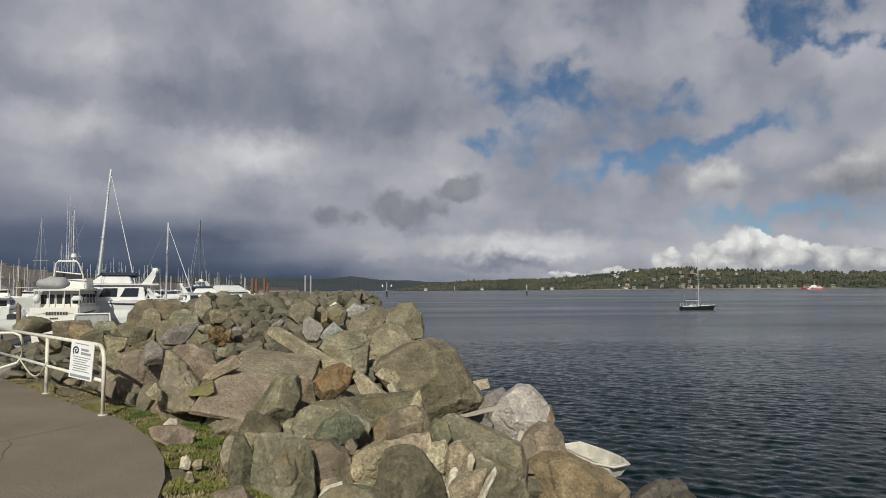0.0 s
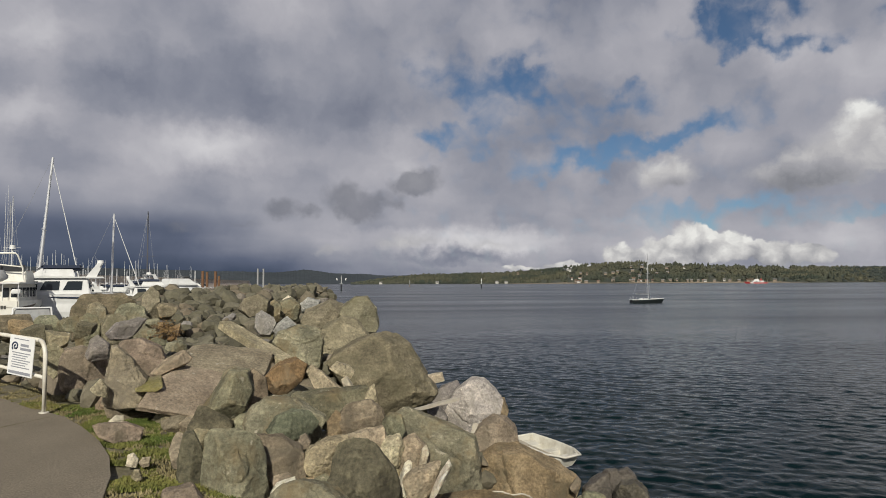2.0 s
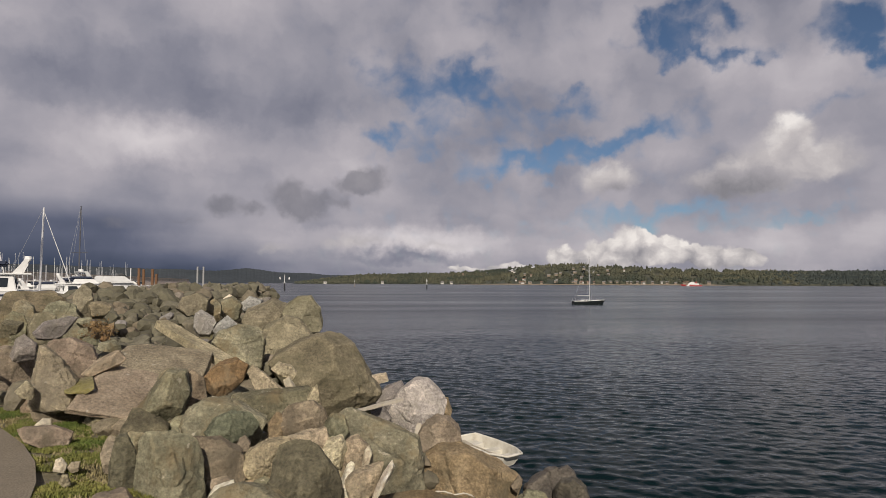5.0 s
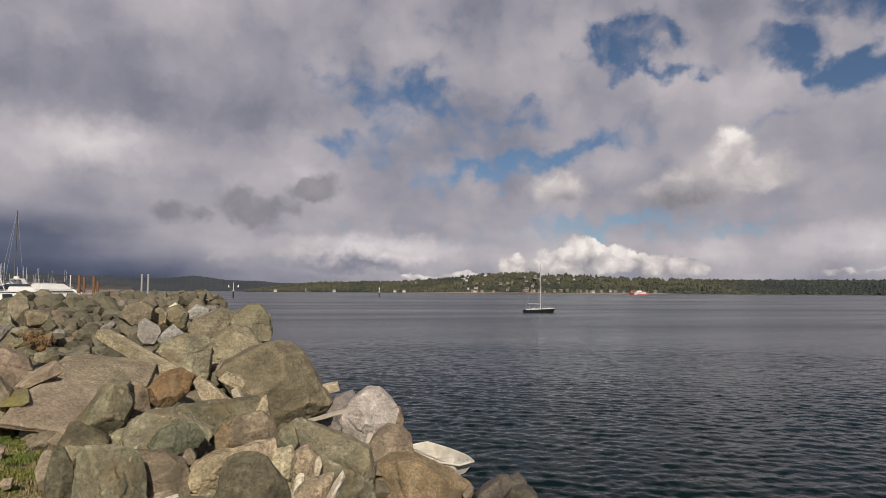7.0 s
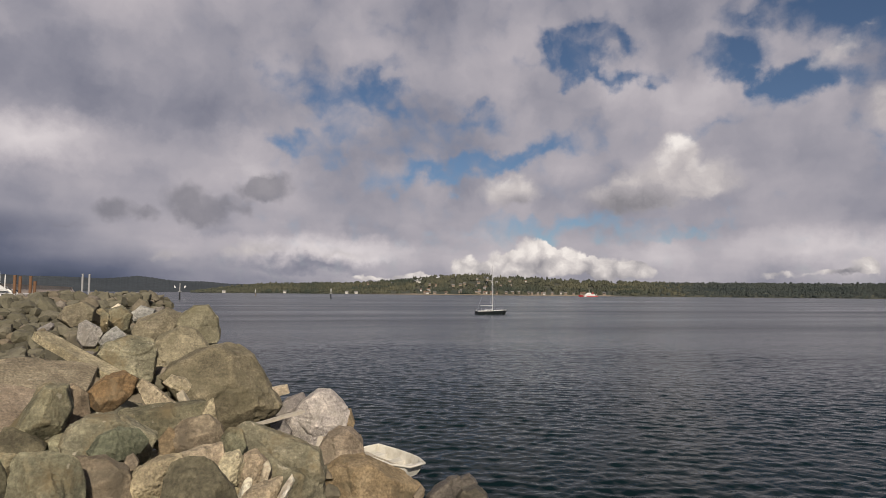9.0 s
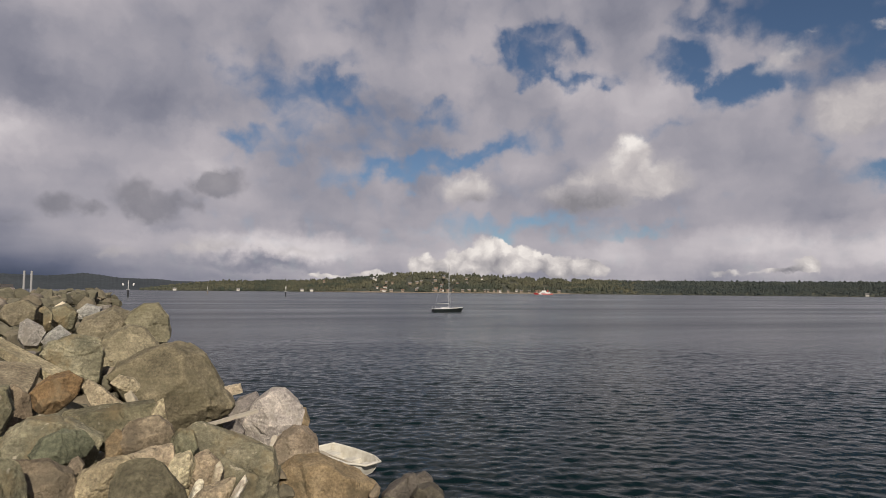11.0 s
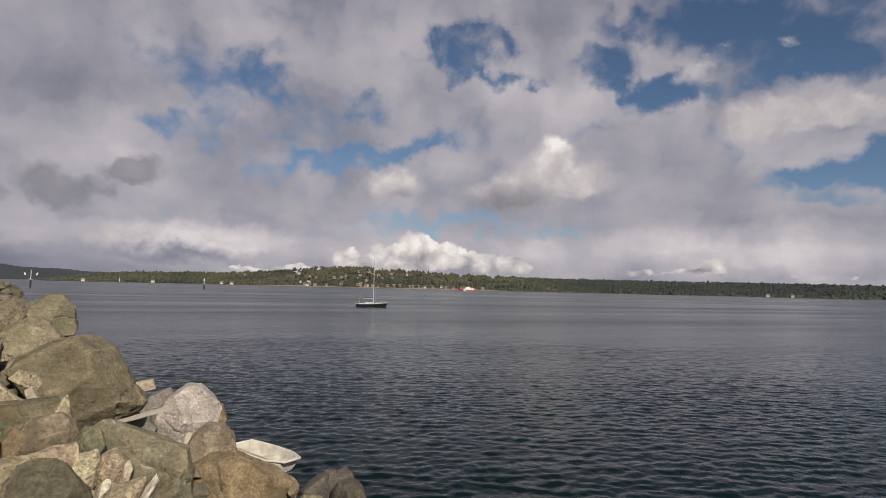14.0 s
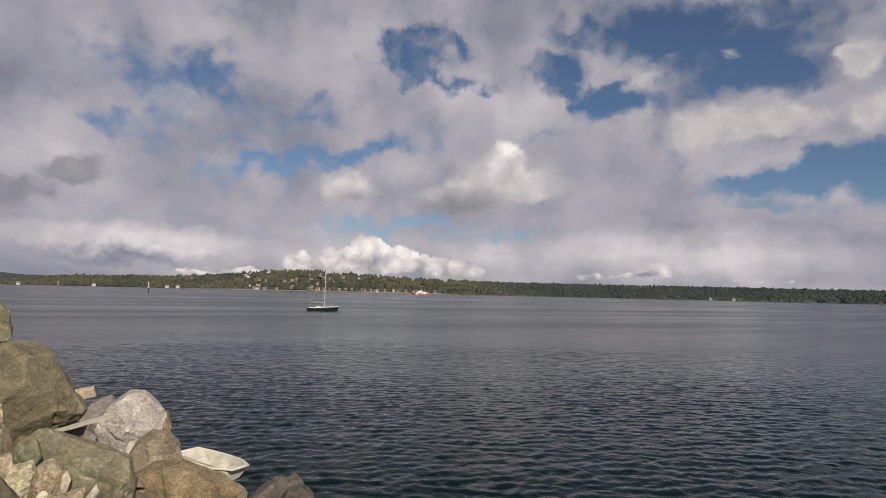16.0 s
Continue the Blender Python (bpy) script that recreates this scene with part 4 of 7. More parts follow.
def build_side_railing():
    """The handrail across the path, of which only the shadow falls into view."""
    a = Vector((-7.0, 8.6, 0))
    along = Vector((-0.95, -0.3, 0)).normalized()
    ob = thing("railing", Matrix.Translation(a), "cream-painted tubular steel handrail across the path", "railing")
    up = Vector((0, 0, 1))
    part("end_post", tube([(0, 0, -0.02), (0, 0, 0.72)] + [tuple(along * 0.2 * (1 - math.cos(q)) + up * (0.72 + 0.2 * math.sin(q))) for q in (0.4, 0.8, 1.2, 1.5707)], 0.033), RAIL, ob, smooth=True)
    part("top_rail", tube([tuple(along * 0.2 + up * 0.92), tuple(along * 4 + up * 0.92)], 0.033), RAIL, ob, smooth=True)
    part("mid_rail", tube([tuple(along * 0.02 + up * 0.45), tuple(along * 4 + up * 0.45)], 0.028), RAIL, ob, smooth=True)
    for q in (2.0, 4.0):
        part("post", tube([tuple(along * q), tuple(along * q + up * 0.92)], 0.033), RAIL, ob, smooth=True)


build_side_railing()


# ---- boats ----
def text_bars(parent, x0, x1, y, z, h, n, seed):
    rng = random.Random(seed)
    step = (x1 - x0) / n
    for k in range(n):
        if rng.random() < 0.9:
            part("lettering", box(x0 + k * step, x0 + (k + 0.72) * step, y - 0.02, y + 0.01, z - h / 2, z + h / 2), NAMEINK, parent)


def trawler(m):
    ob = thing("trawler_yacht", m, "cream wooden trawler yacht with flybridge, moored in the marina", "boat")
    part("hull", hull_mesh(12.5, 4.1, 1.15, 1.7, 0.9, 0.6, 0.93), CREAM, ob)
    part("rub_rail", tube([(2.0, 0.02, 1.1), (2.08, 4, 1.2), (1.75, 8.5, 1.45)], 0.06, 6), WOODPILE, ob)
    part("bulwark", box(-1.95, 1.95, 0.0, 0.10, 1.1, 1.62, bevel=0.02), CREAM, ob)
    for s in (-1, 1):
        part("bulwark", box(s * 1.98 - 0.05, s * 1.98 + 0.05, 0.1, 7.5, 1.1, 1.6), CREAM, ob)
    text_bars(ob, -1.15, 1.15, -0.02, 1.18, 0.24, 10, 2)
    text_bars(ob, -0.35, 0.35, -0.02, 0.82, 0.12, 5, 3)
    cab = part("cabin", house_block(1.62, 1.3, 7.6, 1.3, 2.8, 0.5, 0.06, 0.1), CREAM, ob)
    for k in range(5):
        x = -1.32 + 0.66 * k
        part("window", box(x - 0.24, x + 0.24, 1.30, 1.36, 1.85, 2.55, bevel=0.02), GLASS if k != 2 else BLACK, cab)
    for s in (-1, 1):
        for k in range(5):
            part("window", box(s * 1.57 - 0.045, s * 1.57 + 0.045, 1.9 + k * 1.05, 2.6 + k * 1.05, 1.85, 2.55, bevel=0.02), GLASS, cab)
    part("boat_deck", box(-1.95, 1.95, 0.5, 7.4, 2.8, 2.93, bevel=0.03), WHITE, ob)
    for x in (-1.85, -0.62, 0.62, 1.85):
        part("deck_post", rod((x, 0.6, 1.55), (x, 0.6, 2.81), 0.035), WHITE, ob)
    # flybridge with coaming, radar arch and a tender under a cover
    part("flybridge", house_block(1.45, 4.2, 7.0, 2.93, 3.8, 0.3, 0.1, 0.05), CREAM, ob)
    part("screen", box(-1.3, 1.3, 4.35, 4.45, 3.7, 4.25), BLACK, ob)
    arch = [(-1.25, 3.4, 2.93), (-1.1, 3.3, 4.2), (-1.0, 3.3, 4.9), (-0.8, 3.3, 5.1), (0.8, 3.3, 5.1), (1.0, 3.3, 4.9), (1.35, 3.45, 4.0), (1.45, 3.5, 2.93)]
    part("radar_arch", tube(arch, 0.07, 8), CREAM, ob)
    part("cross_bar", rod((-1.05, 3.35, 4.3), (1.2, 3.4, 4.1), 0.05), CREAM, ob)
    part("radar_dome", add_rod(add_rod(bmesh.new(), (0.55, 3.3, 5.1), (0.55, 3.3, 5.4), 0.06), (0.55, 3.3, 5.4), (0.55, 3.3, 5.7), 0.28, 0.22, seg=16), WHITE, ob)
    for x, top in ((-0.15, 9.6), (0.05, 10.2)):
        part("antenna", rod((x, 3.4, 5.0 if abs(x) < 1 else 2.95), (x, 3.4, top), 0.022, 0.010, seg=6), WHITE, ob)
    bm = bmesh.new()
    bmesh.ops.create_uvsphere(bm, u_segments=18, v_segments=10, radius=1.0)
    for v in bm.verts:
        n = noise.noise(v.co * 1.7)
        v.co = Vector((v.co.x * 1.45, v.co.y * 0.8, v.co.z * (0.62 if v.co.z > 0 else 0.3))) * (1 + 0.28 * n)
    bmesh.ops.transform(bm, matrix=Matrix.Translation((-0.6, 1.7, 3.25)), verts=bm.verts)
    part("covered_tender", bm, GREYCLOTH, ob, "grey canvas cover over a small tender", True)
    bm = bmesh.new()
    bmesh.ops.create_uvsphere(bm, u_segments=14, v_segments=8, radius=0.36, matrix=Matrix.Translation((-1.75, 0.9, 2.25)))
    part("buoy_fender", bm, WHITE, ob, smooth=True)
    part("outboard", box(1.2, 1.95, 0.8, 1.2, 2.1, 2.45, bevel=0.06), WHITE, ob)


def motor_yacht(m, length=13.0, label="white fibreglass motor yacht moored in the marina", cover=True, scale=1.0, draft=2.2):
    ob = thing("motor_yacht", m @ Matrix.Scale(scale, 4), label, "boat", "motor yachts in the marina")
    part("hull", hull_mesh(length, 4.2, 1.3, draft, 1.8, 0.35, 0.95), WHITE, ob)
    for s in (-1, 1):
        part("hull_stripe", tube([(s * 2.03, 0.3, 1.02), (s * 2.11, length * 0.4, 1.14), (s * 1.55, length * 0.78, 1.3)], 0.07, 6), NAVYCLOTH, ob)
    cab = part("saloon", house_block(1.75, 2.2, 9.2, 1.35, 2.75, 2.2, 0.3, 0.25), WHITE, ob)
    for s in (-1, 1):
        for y0, y1 in ((2.9, 4.3), (4.6, 6.0), (6.2, 7.3)):
            part("window", quad_pane((s * 1.70, y0, 1.75), (s * 1.70, y1, 1.75), (s * 1.56, y1 - 0.35, 2.5), (s * 1.56, y0 - 0.05, 2.5), 0.03 * s), GLASS, cab)
    part("back_door", box(-1.3, 1.3, 2.24, 2.32, 1.5, 2.45), GLASS, cab)
    part("flybridge_deck", box(-1.75, 1.75, 1.2, 6.8, 2.75, 2.9, bevel=0.04), WHITE, ob)
    fly = part("flybridge", house_block(1.5, 3.4, 6.9, 2.9, 3.6, 1.0, 0.2, 0.15), WHITE, ob)
    part("wind_screen", quad_pane((-1.2, 6.3, 3.5), (1.2, 6.3, 3.5), (1.1, 5.8, 3.95), (-1.1, 5.8, 3.95), 0.03), GLASS, fly)
    for s in (-1, 1):
        part("radar_arch", prism([(1.9, 2.9), (2.6, 2.9), (1.75, 4.05), (1.4, 4.05)], s * 1.5 - 0.06, s * 1.5 + 0.06), WHITE, ob)
    part("arch_top", box(-1.55, 1.55, 1.35, 1.8, 3.98, 4.1, bevel=0.03), WHITE, ob)
    part("radar", rod((0, 1.55, 4.1), (0, 1.55, 4.36), 0.3, 0.25, seg=14), WHITE, ob)
    if cover:
        part("canvas_cover", box(-1.5, 1.5, 2.9, 6.0, 3.45, 3.9, bevel=0.18), NAVYCLOTH, ob, "dark canvas cover")
    part("bow_rail", tube([(-1.6, length * 0.7, 2.4), (-0.9, length * 0.95, 2.55), (0, length + 1.6, 2.6), (0.9, length * 0.95, 2.55), (1.6, length * 0.7, 2.4)], 0.025, 6), ALU, ob)
    for k in (0.74, 0.84, 0.94):
        for s in (-1, 1):
            part("stanchion", rod((s * 1.35 * (1.55 - k), length * k, 1.5), (s * 1.35 * (1.55 - k), length * k, 2.5), 0.018, seg=6), ALU, ob)
    return ob


def sailing_boat(m, mast=12.0, mat=ALU, length=9.5, label="white sailing boat with a bare mast, moored in the marina", hullmat=None, fore=True, rake=0.0, thick=0.09, group="moored sailing boats"):
    ob = thing("sailing_boat", m, label, "boat", group)
    b = length * 0.31
    part("hull", hull_mesh(length, b, length * 0.095, 0.4, length * 0.09, 0.35, 0.62, 1.9), hullmat or WHITE, ob)
    f = length * 0.095
    cab = part("cabin", house_block(b * 0.30, length * 0.28, length * 0.68, f, f + length * 0.045, 0.8, 0.15, 0.1), WHITE, ob)
    for s in (-1, 1):
        for k in range(3):
            y = length * (0.34 + 0.09 * k)
            part("port_light", box(s * b * 0.275 - 0.05, s * b * 0.275 + 0.05, y, y + length * 0.055, f + length * 0.018, f + length * 0.04), GLASS, cab)
    if hullmat:
        for s in (-1, 1):
            part("sheer_stripe", tube([(s * b * 0.315, 0.02, f), (s * b * 0.46, length * 0.2, f * 1.02), (s * b * 0.5, length * 0.4, f * 1.07), (s * b * 0.36, length * 0.75, f * 1.22), (s * 0.04, length * 1.06, f * 1.36)], 0.06, 6), WHITE, ob)
    my = length * 0.56
    top = (0, my - rake, mast)
    part("mast", rod((0, my, f), top, thick, thick * 0.75, seg=10), mat, ob)
    part("boom", rod((0, my, f + 1.0), (0, length * 0.14, f + 1.05), 0.06), mat, ob)
    part("furled_sail", rod((0, my - 0.1, f + 1.16), (0, length * 0.16, f + 1.16), 0.085, 0.06, seg=8), NAVYCLOTH if mat != ALU or hullmat else WHITE, ob)
    part("spreader", rod((-0.8, my - rake * 0.55, mast * 0.58), (0.8, my - rake * 0.55, mast * 0.58), 0.025, seg=6), mat, ob)
    wires = [((0, my - rake, mast), (0, 0.1, f)), ((0, my - rake, mast), (b * 0.45, my, f)), ((0, my - rake, mast), (-b * 0.45, my, f))]
    for p, q in wires:
        part("stay", rod(q, p, 0.013, seg=5), WIRE, ob)
    if fore:
        part("furled_jib", rod((0, length * 1.05, f * 1.3), (0, my - rake, mast * 0.97), 0.05, 0.025, seg=6), WHITE, ob)
    for k in range(5):
        for s in (-1, 1):
            y = length * (0.04 + 0.2 * k)
            w = b / 2 * (0.62 + 0.38 * min(1, y / length / 0.35)) * (1 - max(0, (y / length - 0.4) / 0.6) ** 1.9)
            part("stanchion", rod((s * w * 0.94, y, f), (s * w * 0.94, y, f + 0.55), 0.014, seg=5), ALU, ob)
    return ob


trawler(pose(-25.4, 43.07, WATER + 1.28, 0, 0, 15) @ Matrix.Diagonal((0.72, 0.8, 0.9, 1)))
motor_yacht(pose(-21.6, 52.7, WATER + 1.85, 0, 0, 112), 11, scale=0.86, draft=2.6)
motor_yacht(pose(-24.6, 63.5, WATER + 1.4, 0, 0, -50), 11, "white motor cruiser with a pale cabin, moored in the marina", False, 0.8)
motor_yacht(pose(-25.6, 71.5, WATER + 1.3, 0, 0, -64), 10, "small white motor cruiser moored behind the breakwater", False, 0.7)
motor_yacht(pose(-26.0, 62.8, WATER + 1.8, 0, 0, -70), 9, "white motor cruiser lying astern of a larger yacht", True, 0.62, 3.0)
motor_yacht(pose(-26.8, 71.5, WATER + 1.5, 0, 0, 30), 9, "white motor cruiser seen from its stern", True, 0.66, 3.0)
motor_yacht(pose(-34.6, 74.5, WATER + 0.8, 0, 0, -60), 10, "white motor cruiser with a navy cover in the inner basin", True, 0.75)
motor_yacht(pose(-53.2, 78.0, WATER + 0.8, 0, 0, 25), 10, "white motor cruiser at the inner pontoon", False, 0.8)
far_cruiser = motor_yacht(pose(-48.0, 80.0, WATER + 0.8, 0, 0, 25), 10, "white motor cruiser beside a red workboat", False, 0.75)
sailing_boat(pose(-33.4, 53.6, WATER, 0, 0, -75), 14.1, ALU, 8, "white sailing boat with a tall bright mast", rake=-1.1, thick=0.12)
sailing_boat(pose(-31.0, 63.5, WATER, 0, 0, -75), 10.5, ALU, 7, "white sailing boat with a bright mast and a radar dome", rake=-0.15, thick=0.11)
sailing_boat(pose(-27.8, 70.0, WATER, 0, 0, 0), 11.85, DARKMAST, 9, "white sailing boat with a dark mast", fore=False, thick=0.08)
sailing_boat(pose(-45.3, 72.0, WATER, 0, 0, 20), 12.8, WIRE, 9, "white sailing boat with a grey mast at the inner pontoon", fore=False, thick=0.06)
sailing_boat(pose(-40.0, 69.3, WATER, 0, 0, 20), 13.4, ALU, 9, fore=False, thick=0.06)
sailing_boat(pose(-41.2, 71.0, WATER, 0, 0, 20), 13.0, WIRE, 9, "white sailing boat with a grey mast at the inner pontoon", fore=False, thick=0.05)
sailing_boat(pose(-46.0, 77.6, WATER, 0, 0, 20), 9.9, WIRE, 8, "white sailing boat with a grey mast at the inner pontoon", fore=False, thick=0.05)


for x, y, yaw in ((-66, 104, 30), (-60, 112, 35), (-55, 118, 28), (-70, 122, 20), (-52, 128, 200), (-47, 110, 25), (-43, 121, 210), (-60, 135, 40), (-38, 104, 20), (-36, 118, 215), (-33, 96, 25)):
    copy_thing(far_cruiser, pose(x, y, WATER + 0.8, 0, 0, yaw))


# the yawl lying out in the fairway
sailing_boat(pose(41.4, 114.8, WATER, 0, 0, -84), 9.0, ALU, 5.9, "small dark green-hulled sailing boat lying at anchor on open water", HULLGREEN, False, 0.0, 0.05, "")


def patrol_ship(m):
    ob = thing("patrol_ship", m @ Matrix.Scale(0.85, 4), "red and white patrol ship off the far shore", "ship")
    part("hull", hull_mesh(46, 9.5, 2.6, 2.0, 4, 0.7, 0.9), REDPAINT, ob)
    part("stripe", quad_pane((-4.85, 28, 0.2), (-4.85, 34, 0.2), (-4.6, 38, 3.2), (-4.7, 31, 3.0), 0.3), WHITE, ob)
    sup = part("superstructure", house_block(4.0, 7, 33, 2.7, 6.8, 2, 1, 0.3), WHITE, ob)
    part("wheelhouse", house_block(3.4, 17, 29, 6.8, 10.4, 1.5, 1, 0.3), WHITE, ob)
    for s in (-1, 1):
        for k in range(6):
            part("window", box(s * 3.9 - 0.15, s * 3.9 + 0.15, 11 + 3 * k, 12.4 + 3 * k, 4.4, 5.6), GLASS, sup)
    part("funnel", house_block(1.4, 11, 15, 6.8, 11.4, 0.4, 0.4, 0.2), REDPAINT, ob)
    part("mast", rod((0, 21, 10.4), (0, 21, 19.5), 0.45, 0.2), GREYPAINT, ob)
    part("yard", rod((-2.4, 21, 15), (2.4, 21, 15), 0.15), GREYPAINT, ob)
    part("crane", rod((0, 6, 3.0), (0, 1, 8.5), 0.35, 0.2), WHITE, ob)
    part("lifeboat", box(-4.3, -2.8, 12, 17, 6.9, 8.0, bevel=0.4), REDPAINT, ob)


patrol_ship(pose(628, 1081, WATER, 0, 0, 68) @ Matrix.Scale(0.85, 4))


def beacon(m, label, white=True, h=7.0, boards=False):
    ob = thing("channel_beacon", m, label, "beacon", "channel beacons")
    part("pile", rod((0, 0, -1), (0, 0, h * 0.45), 0.42, 0.36, seg=10), BLACK if white else WOODPILE, ob)
    part("platform", rod((0, 0, h * 0.45), (0, 0, h * 0.5), 0.95, seg=12), GREYPAINT, ob)
    part("lantern_post", rod((0, 0, h * 0.5), (0, 0, h), 0.14, seg=8), WHITE, ob)
    for s in (-1, 1) if boards else (0,):
        part("day_board", box(s * 0.40 - 0.28, s * 0.40 + 0.28, -0.1, 0.1, h * 0.78, h * 0.95, pose(0, 0, 0, 0, 18 * s, 0)), WHITE if white else GREYPAINT, ob)
    part("lantern", rod((0, 0, h), (0, 0, h + 0.5), 0.28, 0.2, seg=8), GREYPAINT, ob)


beacon(pose(-30.3, 355, WATER), "white navigation beacon on a dark pile", True, 7.4, True)
beacon(pose(54, 424, WATER), "dark navigation beacon with a white board", True, 6.2)
beacon(pose(11.0, 620, WATER), "distant grey channel marker", False, 6.0)

# ---- marina: piles, pontoons, far quay, distant masts ----


def mooring_post(x, y, top, r, mat, label):
    bm = rod((0, 0, -3), (0, 0, top - WATER), r, r * 0.92, seg=12)
    ob = new("mooring_post", mesh_of("mooring_post", bm, mat))
    ob.matrix_world = pose(x, y, WATER)
    tagged(ob, label, "mooring post", "mooring posts")


for x, y, top in ((-20.9, 72.1, 3.05), (-20.5, 72.3, 2.95), (-19.7, 72.6, 3.0), (-19.4, 72.9, 2.5)):
    mooring_post(x, y, top, 0.15, PILE, "rusty brown steel mooring post beyond the breakwater")
for x, y in ((-24.6, 117.5), (-23.7, 117.9)):
    mooring_post(x, y, 4.3, 0.17, GREYPAINT, "pale mooring post beyond the breakwater end")
for x, y in ((-37.9, 58.9), (-52.0, 66.0), (-46.0, 77.0)):
    mooring_post(x, y, 2.6, 0.2, WOODPILE, "weathered wooden mooring post at the pontoon")


def pontoon(x, y, yaw, length, width=2.0):
    ob = thing("pontoon", pose(x, y, WATER, 0, 0, yaw), "grey floating pontoon with wooden deck", "pontoon", "marina pontoons")
    part("float", box(-width / 2, width / 2, 0, length, -0.2, 0.35, bevel=0.03), GREYPAINT, ob)
    n = 24
    for k in range(n):
        part("deck_plank", box(-width / 2, width / 2, k * length / n + 0.03, (k + 1) * length / n - 0.03, 0.354, 0.40), WOODPILE, ob)


pontoon(-30.5, 44, 22, 34)
pontoon(-56, 60, -48, 30)
pontoon(-60, 78, -62, 40)


def workboat():
    ob = thing("workboat", pose(-45.2, 67.6, WATER, 0, 0, -70), "small workboat with a red cabin", "boat")
    part("hull", hull_mesh(7.5, 2.6, 0.9, 0.4, 0.7), WHITE, ob)
    part("cabin", house_block(0.7, 2.4, 3.8, 0.9, 2.3, 0.3, 0.1), REDPAINT, ob)
    part("window", box(-0.71, -0.62, 2.7, 3.4, 1.6, 2.1), GLASS, ob)
    part("engine_box", box(-0.5, 0.5, 0.5, 1.3, 0.9, 1.5, bevel=0.08), BLACK, ob)


workboat()


def pilot_boat():
    ob = thing("pilot_boat", pose(-21.6, 70.2, WATER, 0, 0, 5), "small white pilothouse boat beside the piles", "boat")
    part("hull", hull_mesh(6.5, 2.4, 1.4, 0.4, 0.7), WHITE, ob)
    part("pilothouse", house_block(0.85, 1.2, 3.6, 1.4, 3.7, 0.3, 0.1), CREAM, ob)
    part("window", box(-0.6, 0.6, 1.2, 1.29, 2.6, 3.3), GLASS, ob)
    part("mast", rod((0, 2.2, 3.7), (0, 2.2, 5.2), 0.05), WHITE, ob)


pilot_boat()


def tarp_boats():
    ob = thing("covered_boat", pose(-24.3, 67.5, WATER, 0, 0, -30), "boat under a pale teal canvas cover", "boat")
    part("hull", hull_mesh(7.0, 2.5, 1.2, 0.4, 0.7), WHITE, ob)
    part("canvas_cover", house_block(1.15, 0.2, 5.0, 1.2, 2.5, 1.2, 0.5, 0.6), TEAL, ob, "pale teal canvas cover")
    part("antenna", rod((0.3, 2, 2.4), (0.3, 2, 4.2), 0.02), WHITE, ob)
    ob = thing("covered_boat", pose(-22.9, 43.0, WATER, 0, 0, 24), "small boat under a dark grey canopy with white posts", "boat")
    part("hull", hull_mesh(6.0, 2.4, 0.9, 0.4, 0.6), GREYPAINT, ob)
    part("canopy", house_block(1.15, 0.1, 3.0, 0.9, 2.25, 0.3, 0.25, 0.2), GREYCLOTH, ob, "dark grey canopy")
    for x in (-1.18, 1.18):
        part("canopy_post", rod((x, 0.05, 0.9), (x * 0.86, 0.3, 2.3), 0.06), WHITE, ob)
    part("canopy_frame", rod((-1.05, 0.3, 2.3), (1.05, 0.3, 2.3), 0.05), WHITE, ob)
    part("engine", box(-0.3, 0.3, -0.5, -0.02, 0.5, 1.2, bevel=0.08), BLACK, ob)
    # open boats at the near pontoon, yellow and white
    ob = thing("runabout", pose(-22.0, 33.5, WATER, 0, 0, 62), "open white runabout with a clear screen", "boat")
    part("hull", hull_mesh(6.0, 2.3, 0.9, 0.4, 0.7), WHITE, ob)
    part("wind_screen", house_block(0.9, 2.0, 3.8, 0.95, 1.55, 0.7, 0.1), GLASS, ob)
    ob = thing("skiff", pose(-19.3, 27.5, WATER, 0, 0, 55), "small yellow skiff at the pontoon", "boat")
    part("hull", hull_mesh(4.4, 1.7, 0.85, 0.3, 0.5), YELLOW, ob)
    part("cover", house_block(0.7, 0.3, 2.8, 0.85, 1.15, 0.4, 0.1), GREYCLOTH, ob)


tarp_boats()


def day_boat(m, length, hullmat, topmat, label):
    ob = thing("day_boat", m, label, "boat", "small boats in the marina")
    f = length * 0.13
    part("hull", hull_mesh(length, length * 0.36, f, 0.4, 0.6), hullmat, ob)
    cab = part("cabin", house_block(length * 0.14, length * 0.35, length * 0.68, f, f + length * 0.15, 0.7, 0.15), WHITE, ob)
    for s in (-1, 1):
        part("window", box(s * length * 0.134 - 0.04, s * length * 0.134 + 0.04, length * 0.40, length * 0.58, f + length * 0.06, f + length * 0.12), GLASS, cab)
    part("back_window", box(-length * 0.09, length * 0.09, length * 0.345, length * 0.37, f + length * 0.05, f + length * 0.12), GLASS, cab)
    part("canvas", house_block(length * 0.14, length * 0.10, length * 0.36, f + length * 0.02, f + length * 0.13, 0.1, 0.3, 0.1), topmat, ob)
    part("engine", box(-0.25, 0.25, -0.45, -0.02, f * 0.4, f * 1.3, bevel=0.06), BLACK, ob)
    part("aerial", rod((0.3, length * 0.5, f), (0.3, length * 0.48, f + length * 0.5), 0.03, 0.015, seg=5), WHITE, ob)


rng = random.Random(31)
TOPS = ((WHITE, NAVYCLOTH, "white cabin boat with a navy canvas cover"), (WHITE, GREYCLOTH, "white cabin boat with a grey canvas cover"), (WHITE, WHITE, "small all-white cabin boat at a pontoon"),
        (HULLGREEN, WHITE, "dark-hulled cabin boat with a white top"), (REDPAINT, GREYCLOTH, "red-hulled cabin boat with a grey cover"))
